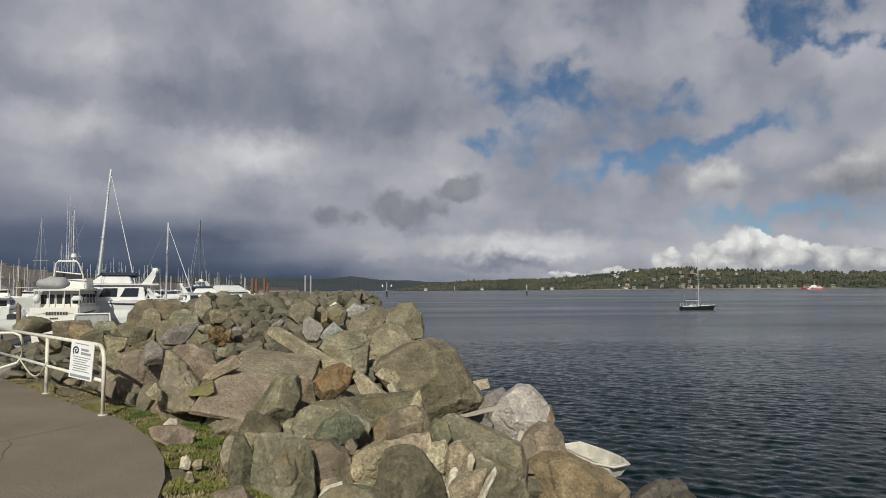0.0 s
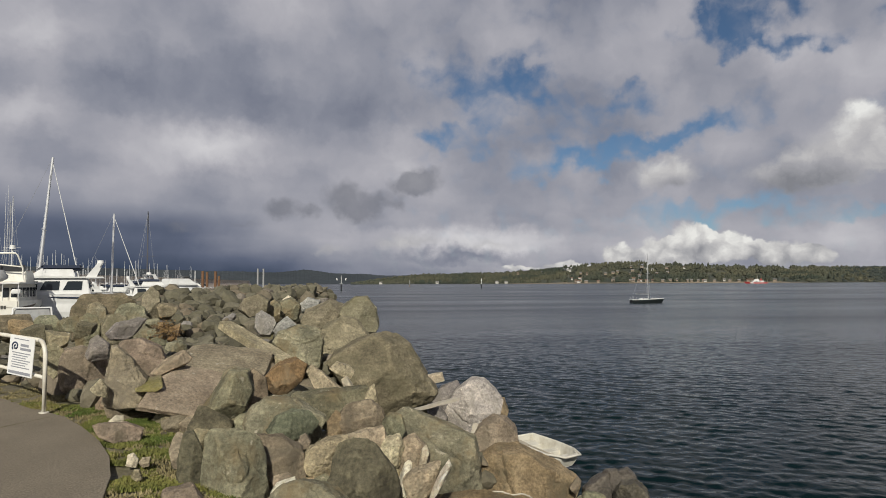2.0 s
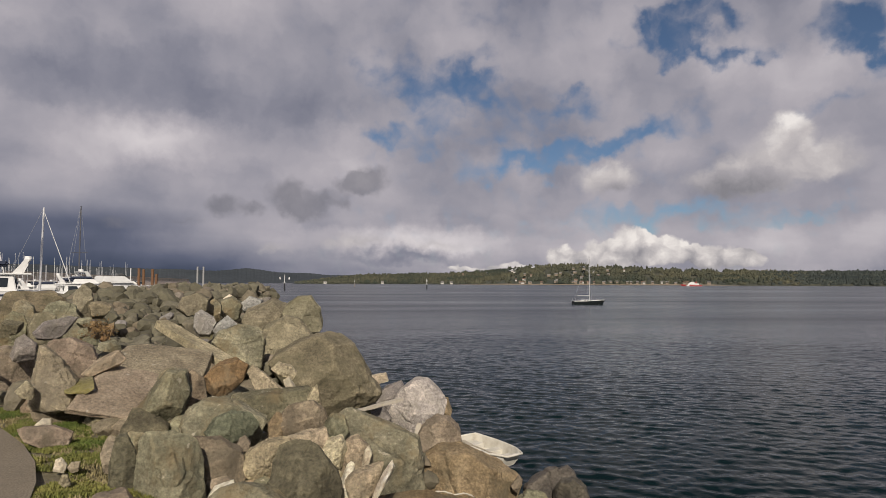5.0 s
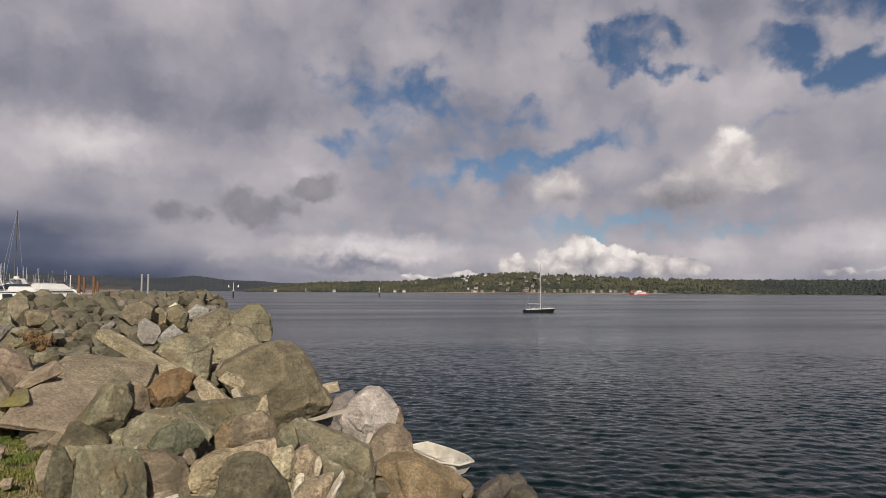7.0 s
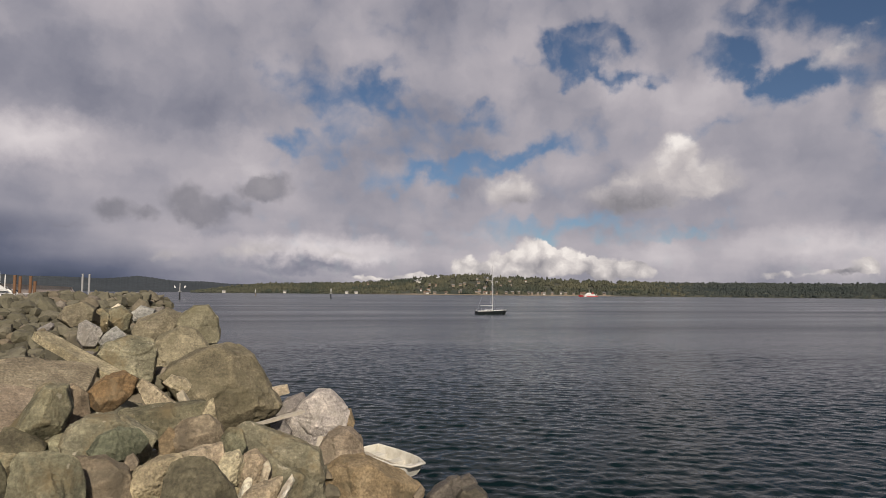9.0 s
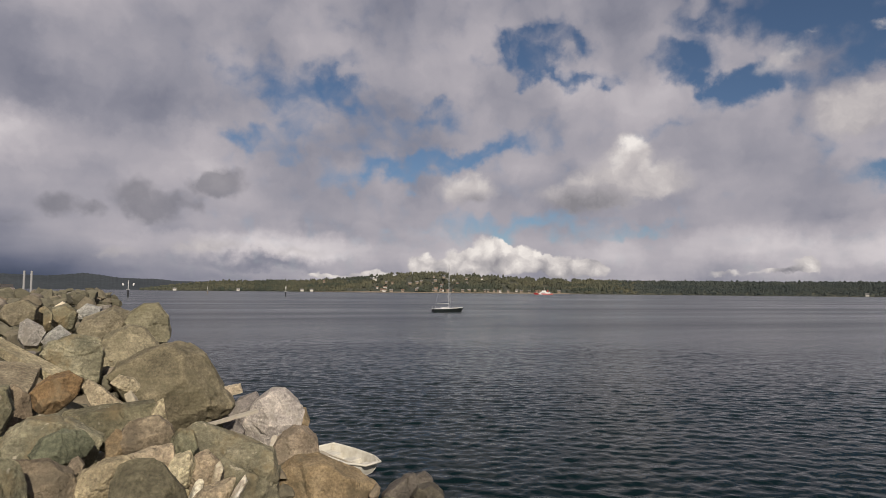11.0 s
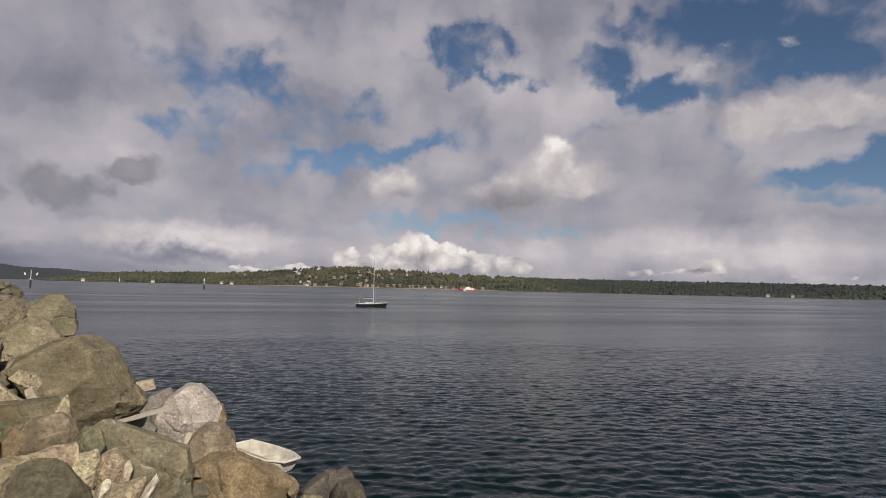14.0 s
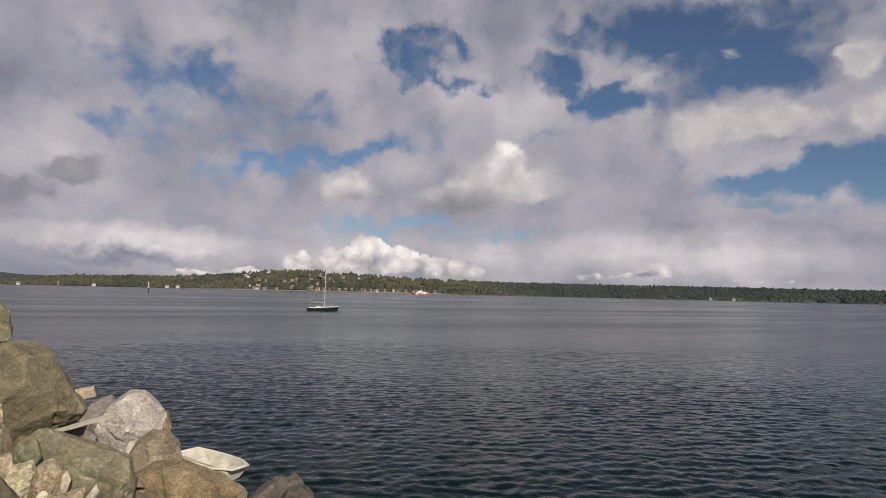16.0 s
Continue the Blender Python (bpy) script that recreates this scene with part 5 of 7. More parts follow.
for k in range(22):
    a = radians(-36.5 + 0.75 * k + rng.uniform(-0.3, 0.3))
    d = rng.uniform(88, 135) if k < 9 else rng.uniform(76, 120)
    hullmat, topmat, label = TOPS[rng.choice((0, 0, 1, 1, 2, 2, 3, 4 if k < 6 else 2))]
    day_boat(pose(d * math.sin(a), d * math.cos(a), WATER, 0, 0, rng.choice((20, 200, -60, 120)) + rng.uniform(-10, 10)), rng.uniform(6.5, 10), hullmat, topmat, label + ", moored")

# distant masts of the outer basin
rng = random.Random(8)
for k in range(105):
    a = radians(rng.uniform(-36, -16.5))
    s = (112 + 160 * math.tan(a)) / (-540 * math.tan(a) - 45)
    d = rng.uniform(0.78, 0.94) * math.hypot(112 + 45 * s, 160 + 540 * s)
    h = rng.uniform(8, 13.5)
    x, y = d * math.sin(a), d * math.cos(a)
    ob = thing("distant_sailing_boat", pose(x, y, WATER, 0, 0, rng.uniform(0, 360)), "distant moored sailing boat with a bare pale mast", "boat", "distant moored boats")
    if k < 1:
        part("hull", hull_mesh(9, 2.9, 1.0, 0.4, 0.8, steps=6), WHITE, ob)
        part("mast", rod((0, 5, 1), (0, 5, 11), 0.075, 0.05, seg=5), ALU, ob)
        hull_data, mast_data = ob.children[0].data, ob.children[1].data
    else:
        for nm, data in (("hull", hull_data), ("mast", mast_data)):
            c = new(nm, data)
            c.parent = ob
            if nm == "mast":
                c.scale = (1, 1, h / 11)


MOLE = stone("mole_stone", (0.22, 0.205, 0.18), (0.33, 0.305, 0.27), (0.44, 0.405, 0.35))
MOLEWALL = stone("mole_wall", (0.30, 0.26, 0.205), (0.42, 0.37, 0.30), (0.52, 0.46, 0.38))


def far_quay():
    """The long low mole behind the outer basin, with parked traffic-coloured sheds left out."""
    bm = bmesh.new()
    rows = []
    for k in range(60):
        s = k / 59
        x, y = -112 - 45 * s, 160 + 540 * s
        n = 0.25 * fbm(k, 0, 0.7, 3)
        w = 5.0
        top = 4.6 + 3.4 * max(0.0, 1 - 9 * s) - 0.8 * s
        rows.append([bm.verts.new(p) for p in ((x + 7, y - 3, WATER - 0.5), (x + 3, y - 1, top * 0.55 + n), (x, y, top + n), (x - 14, y + 6, top + n * 0.4), (x - 20, y + 10, WATER - 0.5))])
    for a, b in zip(rows, rows[1:]):
        for i in range(4):
            bm.faces.new((a[i], a[i + 1], b[i + 1], b[i]))
    wall = bmesh.new()
    for k in range(54):
        s0 = k / 54
        x, y, top = -110 - 45 * s0, 160 + 540 * s0, 4.6 + 3.4 * max(0.0, 1 - 9 * s0) - 0.8 * s0
        add_box(wall, x - 0.4, x + 0.4, y - 5.0, y + 4.9, top - 2.4, top + 1.0)
    tagged(new("wall_far_mole", mesh_of("wall_far_mole", wall, MOLEWALL)), "tan retaining wall along the far mole", "sea wall", kind="structure")
    tagged(new("pavement_far_mole", mesh_of("far_mole", bm, MOLE)), "long low brown mole behind the outer basin", "mole", kind="structure")


far_quay()


# ---- the stranded dinghy ----
def dinghy(m):
    ob = thing("rowing_dinghy", m, "grimy white fibreglass rowing dinghy stranded on the rocks", "dinghy")
    L, B, H, t = 1.75, 1.10, 0.42, 0.035
    bm = bmesh.new()
    steps = 16

    def section(s, inset):
        w = B / 2 * (0.86 + 0.14 * math.sin(math.pi * min(1, s * 1.2))) * (1 - max(0.0, (s - 0.72) / 0.28) ** 3 * 0.42) - inset
        y = s * L + (inset if s < 0.5 else -inset) * (1 if s in (0.0, 1.0) else 0)
        z0 = 0.03 + (0.16 * max(0, s - 0.7) / 0.3) + inset
        lift = 0.07 * s * s
        return [(w * 0.70, y, z0), (w * 0.9, y + 0.05 * (s > 0.9), z0 + 0.12), (w, y + 0.10 * (s > 0.97), H + lift)]

    out, inn = [], []
    for i in range(steps + 1):
        s = i / steps
        for store, inset in ((out, 0.0), (inn, t)):
            q = section(s, inset)
            ring = [(0, q[0][1], q[0][2] - 0.02)] + q
            store.append([bm.verts.new(p) for p in ring] + [bm.verts.new((-x, y, z)) for x, y, z in ring[:0:-1]])
    n = 7
    for rows in (out, inn):
        for a, b in zip(rows, rows[1:]):
            for k in (0, 1, 2, 4, 5, 6):
                bm.faces.new((a[k], a[(k + 1) % n], b[(k + 1) % n], b[k]))
        for row in (rows[0], rows[-1]):
            bm.faces.new(row)
    for a, b, c, d in zip(out, out[1:], inn, inn[1:]):
        for k in (3, 4):
            bm.faces.new((a[k], b[k], d[k], c[k]))
    for k in (0, -1):
        bm.faces.new((out[k][3], out[k][4], inn[k][4], inn[k][3]))
    part("shell", bm, DINGHY, ob)
    rim = []
    for i in range(steps + 1):
        rim.append(section(i / steps, -0.01)[2])
    loop = [(x, y, z) for x, y, z in rim] + [(x * 0.9, y + 0.07, z) for x, y, z in rim[-1:]] + [(-x * 0.9, y + 0.07, z) for x, y, z in rim[-1:]] + [(-x, y, z) for x, y, z in reversed(rim)] + [rim[0]]
    part("gunwale", tube(loop, 0.03, 8), DINGHY, ob, smooth=True)
    part("stern_seat", box(-0.43, 0.43, 0.05, 0.42, 0.05, 0.29, bevel=0.02), DINGHY, ob)
    part("thwart", box(-0.50, 0.50, 0.8, 1.05, 0.10, 0.30, bevel=0.02), DINGHY, ob)
    part("bow_seat", box(-0.36, 0.36, 1.36, 1.6, 0.2, 0.33, bevel=0.02), DINGHY, ob)
    oar = part("oar", rod((0.2, 0.6, 0.40), (0.33, 1.68, 0.47), 0.02), DRIFT, ob)
    part("blade", box(-0.06, 0.06, -0.2, 0.2, -0.01, 0.01, pose(0.185, 0.42, 0.39, 0, 0, -5), bevel=0.004), DRIFT, oar)


dinghy(pose(2.60, 14.35, WATER + 0.06, -5, 0, -150) @ Matrix.Scale(0.84, 4))


def board(name, p, q, w, t, mat, label, category):
    p, q = Vector(p), Vector(q)
    d = q - p
    m = Matrix.Translation((p + q) / 2) @ d.to_track_quat("X", "Z").to_matrix().to_4x4()
    bm = bmesh.new()
    bmesh.ops.create_grid(bm, x_segments=12, y_segments=2, size=0.5)
    bmesh.ops.solidify(bm, geom=list(bm.faces), thickness=1.0)
    for v in bm.verts:
        e = 1 - 0.25 * abs(2 * v.co.x) ** 6
        v.co = Vector((v.co.x * d.length, v.co.y * w * e + 0.02 * noise.noise(v.co * 4 + p), v.co.z * t + 0.012 * noise.noise(v.co * 5 + q)))
    ob = new(name, mesh_of(name, bm, mat))
    ob.matrix_world = m
    tagged(ob, label, category)


# ---- grass at the path's edge ----
def build_grass():
    rng = random.Random(3)
    for name, mat, count, label in (("grass", GRASS, 60000, "short green grass and weeds between path and rocks"), ("dry_grass", DRYGRASS, 26000, "straw-coloured dry grass between the rocks")):
        co, faces = [], []
        made = 0
        while made < count:
            s = rng.random()
            y = 4.6 + (5.2 if name == "grass" else 8.6) * s
            x = -2.05 - (y - 4.9) * 0.53 + rng.random() ** 1.3 * 1.35 - 0.02
            if y > 8.4:
                x = -4.05 - (y - 8.4) * 1.02 + rng.random() ** 1.2 * 1.1
            den = fbm(x, y, 2.1, 3, 5.0 if name == "grass" else 20.0)
            if den < rng.uniform(-0.12, 0.24):
                continue
            made += 1
            z = ground_z(x, y) + 0.004
            h = rng.uniform(0.012, 0.045)
            th = rng.uniform(0, 6.283)
            lean = rng.uniform(0.1, 0.9) * h
            w = rng.uniform(0.004, 0.010)
            c, q = math.cos(th), math.sin(th)
            k = len(co)
            co += [(x - q * w, y + c * w, z), (x + q * w, y - c * w, z), (x + c * lean * 0.4 + q * w * 0.7, y + q * lean * 0.4 - c * w * 0.7, z + h * 0.6), (x + c * lean * 0.4 - q * w * 0.7, y + q * lean * 0.4 + c * w * 0.7, z + h * 0.6), (x + c * lean, y + q * lean, z + h)]
            faces += [(k, k + 1, k + 2, k + 3), (k + 3, k + 2, k + 4)]
        me = bpy.data.meshes.new(name)
        me.from_pydata(co, [], faces)
        me.materials.append(mat)
        tagged(new(name, me), label, "grass", kind="stuff")


build_grass()


# ---- rocks ----
BALLS = {}


def ball(sub):
    if sub not in BALLS:
        bm = bmesh.new()
        bmesh.ops.create_icosphere(bm, subdivisions=sub, radius=1.0)
        bm.verts.ensure_lookup_table()
        BALLS[sub] = (np.array([v.co[:] for v in bm.verts]), [tuple(v.index for v in f.verts) for f in bm.faces])
        bm.free()
    return BALLS[sub]


SHAPES = {
    # tilt of the six sides, trimmed corners, sharpness of the arrises, relief
    "block": (0.36, 9, 220, 0.020),
    "round": (0.46, 17, 90, 0.024),
    "slab": (0.12, 10, 160, 0.014),
    "wedge": (0.40, 8, 220, 0.020),
}


def rock_points(seed, kind, sub, size):
    tilt, chips, power, relief = SHAPES[kind]
    d, faces = ball(sub)
    rng = np.random.RandomState(seed)
    planes = []
    for axis in range(3):
        for s in (-1, 1):
            n = np.zeros(3)
            n[axis] = s
            n += rng.uniform(-tilt, tilt, 3)
            planes.append(n / np.linalg.norm(n) / rng.uniform(0.92, 1.0))
    if kind == "wedge":
        for s in (-1, 1):
            n = np.array((s * 0.8, 0, -0.62))
            planes.append(n / np.linalg.norm(n) / 0.72)
    coarse = ball(3)[0]
    for _ in range(chips):
        g = np.maximum(coarse @ np.array(planes).T, 1e-6).max(1)
        pts = coarse / g[:, None]
        n = rng.normal(size=3)
        n /= np.linalg.norm(n)
        planes.append(n / ((pts @ n).max() * rng.uniform(0.66, 0.95)))
    g = np.maximum(d @ np.array(planes).T, 0)
    top = g.max(1)
    r = 1 / (top * ((g / top[:, None]) ** power).sum(1) ** (1 / power))
    pts = d * r[:, None] * (np.array(size) / 2)
    if sub >= 3:
        m = float(np.mean(size))
        off = Vector(rng.uniform(-50, 50, 3))
        k1, k2, k3 = 1.9 / m, 5.5 / m, 15.0 / m
        bump = []
        for p in pts:
            v = Vector(p)
            step = noise.noise(v * k2 + off)
            # broken ledges, a few cracks and a coarse grain
            t = noise.noise(v * (2.6 / m) - off) * 3.2
            ledge = math.floor(t) + min(1.0, (t - math.floor(t)) * 5)
            crack = max(0.0, 0.09 - abs(noise.noise(v * (1.7 / m) + 2 * off))) / 0.09
            bump.append(0.5 * noise.noise(v * k1 + off) + 0.30 * ledge - 0.9 * crack + 0.35 * (0.5 - abs(step)) + 0.2 * noise.noise(v * k3 + off))
        pts = pts + d * (np.array(bump) * relief * m)[:, None]
    ext = pts.max(0) - pts.min(0)
    pts = (pts - (pts.max(0) + pts.min(0)) / 2) * (np.array(size) / ext)
    return pts, faces


ROCK_LABELS = {
    "stone_olive_grey": "rough olive-grey armour boulder on the breakwater",
    "stone_grey": "rough grey armour boulder on the breakwater",
    "stone_lilac_grey": "pale lilac-grey veined boulder on the breakwater",
    "stone_slate_grey": "flat slate-grey boulder on the breakwater",
    "stone_rust_brown": "rust-orange stained boulder on the breakwater",
    "stone_ochre_brown": "ochre-brown rounded boulder near the waterline",
    "stone_jade_green": "smooth dark jade-green boulder on the breakwater",
    "stone_dark_layered": "dark grey layered block on the breakwater",
    "stone_wet_dark": "dark wet rock at the water's edge",
    "stone_mossy": "mossy olive boulder on the breakwater",
    "concrete_broken": "broken concrete chunk with exposed aggregate",
    "concrete_weathered_face": "grey-brown piece of weathered concrete standing on edge",
    "concrete_pale_face": "small pale piece of broken concrete",
}


def rock(x, y, z, w, d, h, yaw, roll, kind, mat, seed, sub=5, tip=0.0):
    """One boulder: its middle, its width, depth and height, its turn, its lean sideways and its tip towards the back."""
    pts, faces = rock_points(seed, kind, sub, (w, d, h))
    me = bpy.data.meshes.new("rock")
    me.from_pydata(pts.tolist(), [], faces)
    me.materials.append(mat)
    me.polygons.foreach_set("use_smooth", [sub >= 4] * len(me.polygons))
    ob = new("rock", me)
    ob.matrix_world = Matrix.Translation((x, y, z)) @ pose(0, 0, 0, 0, 0, yaw) @ pose(0, 0, 0, tip, roll, 0)
    return tagged(ob, ROCK_LABELS[mat.name], "rock", "breakwater rocks")


def slab(p, u, v, thick, mat, seed, label):
    """A broken concrete slab: the middle of its top, and its two half sides as vectors."""
    u, v = Vector(u), Vector(v)
    n = u.cross(v).normalized()
    v = n.cross(u).normalized() * v.length
    pts, faces = rock_points(seed, "slab", 5, (2 * u.length, 2 * v.length, thick))
    me = bpy.data.meshes.new("concrete_slab")
    me.from_pydata(pts.tolist(), [], faces)
    me.materials.append(mat)
    me.polygons.foreach_set("use_smooth", [True] * len(me.polygons))
    ob = new("concrete_slab", me)
    ux, vx = u.normalized(), v.normalized()
    m = Matrix((ux, vx, n)).transposed().to_4x4()
    m.translation = Vector(p) - n * thick / 2
    ob.matrix_world = m
    return tagged(ob, label, "concrete slab")


def hewn(x, y, z, yaw, deep, mat, seed, sides, fronts, sub=5):
    """One broken stone: the turn and distance of its sides, and the slopes and reach of its front faces."""
    d, faces = ball(sub)
    rng = np.random.RandomState(seed)
    planes = [np.array((0, 1, 0)) / (0.9 * deep)]
    for turn, dist in sides:
        dist *= 1.05
        c, s = math.cos(radians(turn)), math.sin(radians(turn))
        planes.append(np.array((c, -rng.uniform(-0.05, 0.22), s)) / dist)
        planes.append(np.array((c, 0.6, s)) / dist)
    for a, b, reach in fronts:
        n = np.array((a, -1.0, b))
        planes.append(n / np.linalg.norm(n) / (deep * reach))
    size = max(dist for turn, dist in sides)
    small = min(dist for turn, dist in sides)
    # corners knocked off
    coarse = ball(3)[0]
    for _ in range(2):
        n = rng.normal(size=3) * (1, 0.5, 1) - (0, 1.2, 0)
        n /= np.linalg.norm(n)
        g = np.maximum(coarse @ np.array(planes).T, 1e-6).max(1)
        planes.append(n / (((coarse / g[:, None]) @ n).max() * rng.uniform(0.80, 0.95)))
    g = np.maximum(d @ np.array(planes).T, 0)
    top = g.max(1)
    power = 700
    r = 1 / (top * ((g / top[:, None]) ** power).sum(1) ** (1 / power))
    pts = d * r[:, None]
    off = Vector(rng.uniform(-50, 50, 3))
    k = 0.55 / size
    bump = []
    for p in pts:
        v = Vector(p)
        crack = max(0.0, 0.035 - abs(noise.noise(v * (1.1 * k) + 2 * off))) / 0.035
        fold = 0.5 - abs(noise.noise(v * (3.4 * k) + off))
        # flat breaks of two sizes, each tilted its own way
        broken = 0.0
        for freq, amount in ((2.4, 0.55), (5.5, 0.28)):
            q = v * (freq * k) + off
            home = noise.voronoi(q)[1][0]
            broken += amount * (0.5 * noise.cell(home * 31.7) + (q - home).dot(noise.cell_vector(home * 17.3)) * 1.6)
        bump.append(0.5 * noise.noise(v * k + off) + broken - 1.3 * crack + 0.35 * fold + 0.22 * noise.noise(v * (9 * k) + off) + 0.14 * noise.noise(v * (22 * k) + off))
    pts = pts + d * (np.array(bump) * 0.026 * (size + small))[:, None]
    me = bpy.data.meshes.new("rock")
    me.from_pydata(pts.tolist(), [], faces)
    me.materials.append(mat)
    me.polygons.foreach_set("use_smooth", [False] * len(me.polygons))
    ob = new("rock", me)
    ob.matrix_world = pose(x, y, z, 0, 0, yaw)
    return tagged(ob, ROCK_LABELS[mat.name], "rock", "breakwater rocks")


hewn(-1.48, 6.12, -0.10, 14, 0.38, ROCK_GREEN, 400, [(-97, 0.39), (3, 0.277), (18, 0.315), (70, 0.409), (88, 0.432), (118, 0.48), (180, 0.262)], [(-1.3, 0.25, 0.62), (0.05, 0.15, 0.8), (0.75, 0.1, 0.75), (0.2, 0.9, 0.8)])
hewn(-1.89, 6.22, -0.04, 17, 0.20, ROCK_DARK, 401, [(-180, 0.109), (-74, 0.265), (4, 0.114), (26, 0.17), (99, 0.34), (169, 0.124)], [(-0.5, 0.2, 0.8), (0.5, 0.1, 0.8)])
hewn(-1.77, 5.63, -0.19, 17, 0.24, ROCK_GREY, 402, [(-99, 0.159), (7, 0.179), (34, 0.171), (96, 0.193), (172, 0.175)], [(-0.1, 0.7, 0.8), (0.4, 0, 0.9)], sub=4)
hewn(-1.15, 6.55, -0.03, 10, 0.29, ROCK_GREY, 403, [(-165, 0.199), (-93, 0.209), (-63, 0.271), (-16, 0.273), (20, 0.216), (55, 0.19), (86, 0.215)], [(-0.2, 0.8, 0.7), (0.1, -0.05, 0.8), (0.7, 0.2, 0.8)])
hewn(-0.77, 5.85, -0.29, 7, 0.33, ROCK_GREEN, 404, [(-95, 0.184), (17, 0.337), (59, 0.253), (79, 0.232), (98, 0.248), (139, 0.315), (168, 0.353)], [(-0.2, 0.8, 0.7), (0.2, 0.2, 0.9)])
hewn(-0.34, 6.19, -0.24, 3, 0.42, ROCK_DARK, 405, [(-94, 0.371), (-11, 0.345), (-4, 0.328), (23, 0.33), (39, 0.333), (80, 0.435), (108, 0.453), (171, 0.295), (178, 0.287)], [(-0.1, 0.12, 0.85), (1.0, 0.2, 0.72), (0, 1.0, 0.75)])
hewn(-0.72, 6.66, -0.05, 6, 0.23, CONCRETE_OLD, 406, [(-164, 0.233), (-144, 0.229), (-91, 0.171), (-36, 0.18), (-5, 0.196), (94, 0.175), (113, 0.156), (143, 0.18)], [(-0.1, 0.45, 0.8), (0.3, -0.1, 0.8)], sub=4)
hewn(-0.33, 6.89, 0.04, 3, 0.19, CONCRETE_OLD, 407, [(-146, 0.188), (-92, 0.124), (-34, 0.172), (14, 0.205), (99, 0.115), (106, 0.113)], [(0, 0.7, 0.8), (-0.3, 0.1, 0.8)])
hewn(-0.74, 6.56, -0.30, 6, 0.15, CONCRETE_OLD, 408, [(-179, 0.151), (-102, 0.093), (5, 0.135), (91, 0.098)], [(0, 0.1, 0.8)], sub=4)
hewn(-1.05, 6.21, -0.19, 10, 0.09, CONCRETE_PALE, 409, [(-88, 0.054), (-65, 0.038), (1, 0.099), (104, 0.04), (146, 0.063)], [(-0.16666666666666666, 0.45, 0.85), (0.25, -0.15, 0.9)], sub=4)
hewn(-1.14, 7.31, 0.12, 9, 0.23, ROCK_JADE, 410, [(-141, 0.239), (-99, 0.16), (-74, 0.149), (-38, 0.22), (42, 0.218), (81, 0.165), (112, 0.16), (148, 0.208)], [(-0.2, 0.7, 0.8), (0.1, -0.2, 0.9), (0.7, 0.1, 0.85)])
hewn(-1.31, 7.69, 0.07, 10, 0.42, ROCK_GREEN, 411, [(-165, 0.404), (-115, 0.293), (-72, 0.302), (-16, 0.423), (55, 0.319), (68, 0.294), (92, 0.297), (122, 0.344), (145, 0.378)], [(-0.35, 0.55, 0.8), (0.3, 0.2, 0.9), (-0.2, -0.5, 0.9)])
hewn(-0.98, 7.03, 0.00, 8, 0.09, ROCK_GREY, 412, [(-145, 0.067), (-81, 0.074), (-10, 0.063), (36, 0.065), (115, 0.076), (158, 0.062)], [(-0.08333333333333333, 0.45, 0.85), (0.125, -0.15, 0.9)], sub=4)
hewn(-0.70, 7.47, 0.02, 5, 0.14, ROCK_BROWN, 413, [(-175, 0.086), (-93, 0.173), (3, 0.078), (53, 0.176), (140, 0.133)], [(-0.3333333333333333, 0.45, 0.85), (0.5, -0.15, 0.9)], sub=4)
hewn(-0.40, 7.59, 0.11, 3, 0.26, ROCK_GREY, 414, [(-179, 0.229), (-92, 0.19), (-81, 0.183), (-18, 0.265), (21, 0.237), (51, 0.223), (99, 0.2), (146, 0.243)], [(-0.05, 0.75, 0.72), (0, 0, 0.85), (0.8, 0.2, 0.8)])
hewn(-0.83, 8.36, 0.13, 6, 0.38, ROCK_GREEN, 415, [(-136, 0.329), (-116, 0.286), (-73, 0.264), (-32, 0.381), (29, 0.464), (93, 0.206), (95, 0.21), (149, 0.471)], [(0.05, 0.65, 0.75), (-0.1, -0.1, 0.9)])
hewn(-0.32, 8.19, 0.24, 2, 0.13, CONCRETE_OLD, 416, [(-153, 0.073), (-43, 0.12), (11, 0.06), (126, 0.125), (150, 0.091)], [(-0.25, 0.45, 0.85), (0.375, -0.15, 0.9)], sub=4)
hewn(-0.06, 7.55, 0.03, 0, 0.18, ROCK_GREEN, 417, [(-177, 0.128), (-122, 0.144), (-36, 0.127), (20, 0.135), (78, 0.15), (140, 0.137)], [(0.3333333333333333, 0.45, 0.85), (-0.5, -0.15, 0.9)], sub=4)
hewn(-0.06, 6.80, -0.04, 0, 0.18, CONCRETE_OLD, 418, [(-140, 0.128), (-102, 0.145), (-17, 0.119), (21, 0.126), (104, 0.14), (157, 0.128)], [(-0.3, 0.4, 0.8), (0.4, -0.2, 0.85)], sub=4)
hewn(0.15, 6.90, -0.12, -1, 0.23, CONCRETE_OLD, 419, [(-125, 0.175), (-73, 0.174), (-13, 0.169), (24, 0.165), (44, 0.164), (111, 0.193), (158, 0.151), (166, 0.158)], [(-0.25, 0.35, 0.8), (0.6, 0.1, 0.85)], sub=4)
hewn(0.26, 6.71, -0.09, -2, 0.08, CONCRETE_PALE, 420, [(-100, 0.09), (-16, 0.04), (25, 0.064), (138, 0.062), (169, 0.038)], [(-0.4166666666666667, 0.45, 0.85), (-0.625, -0.15, 0.9)], sub=4)
hewn(0.04, 6.55, -0.29, -0, 0.16, CONCRETE_PALE, 421, [(-67, 0.13), (-7, 0.073), (69, 0.209), (158, 0.045)], [(0.16666666666666666, 0.45, 0.85), (-0.25, -0.15, 0.9)], sub=4)
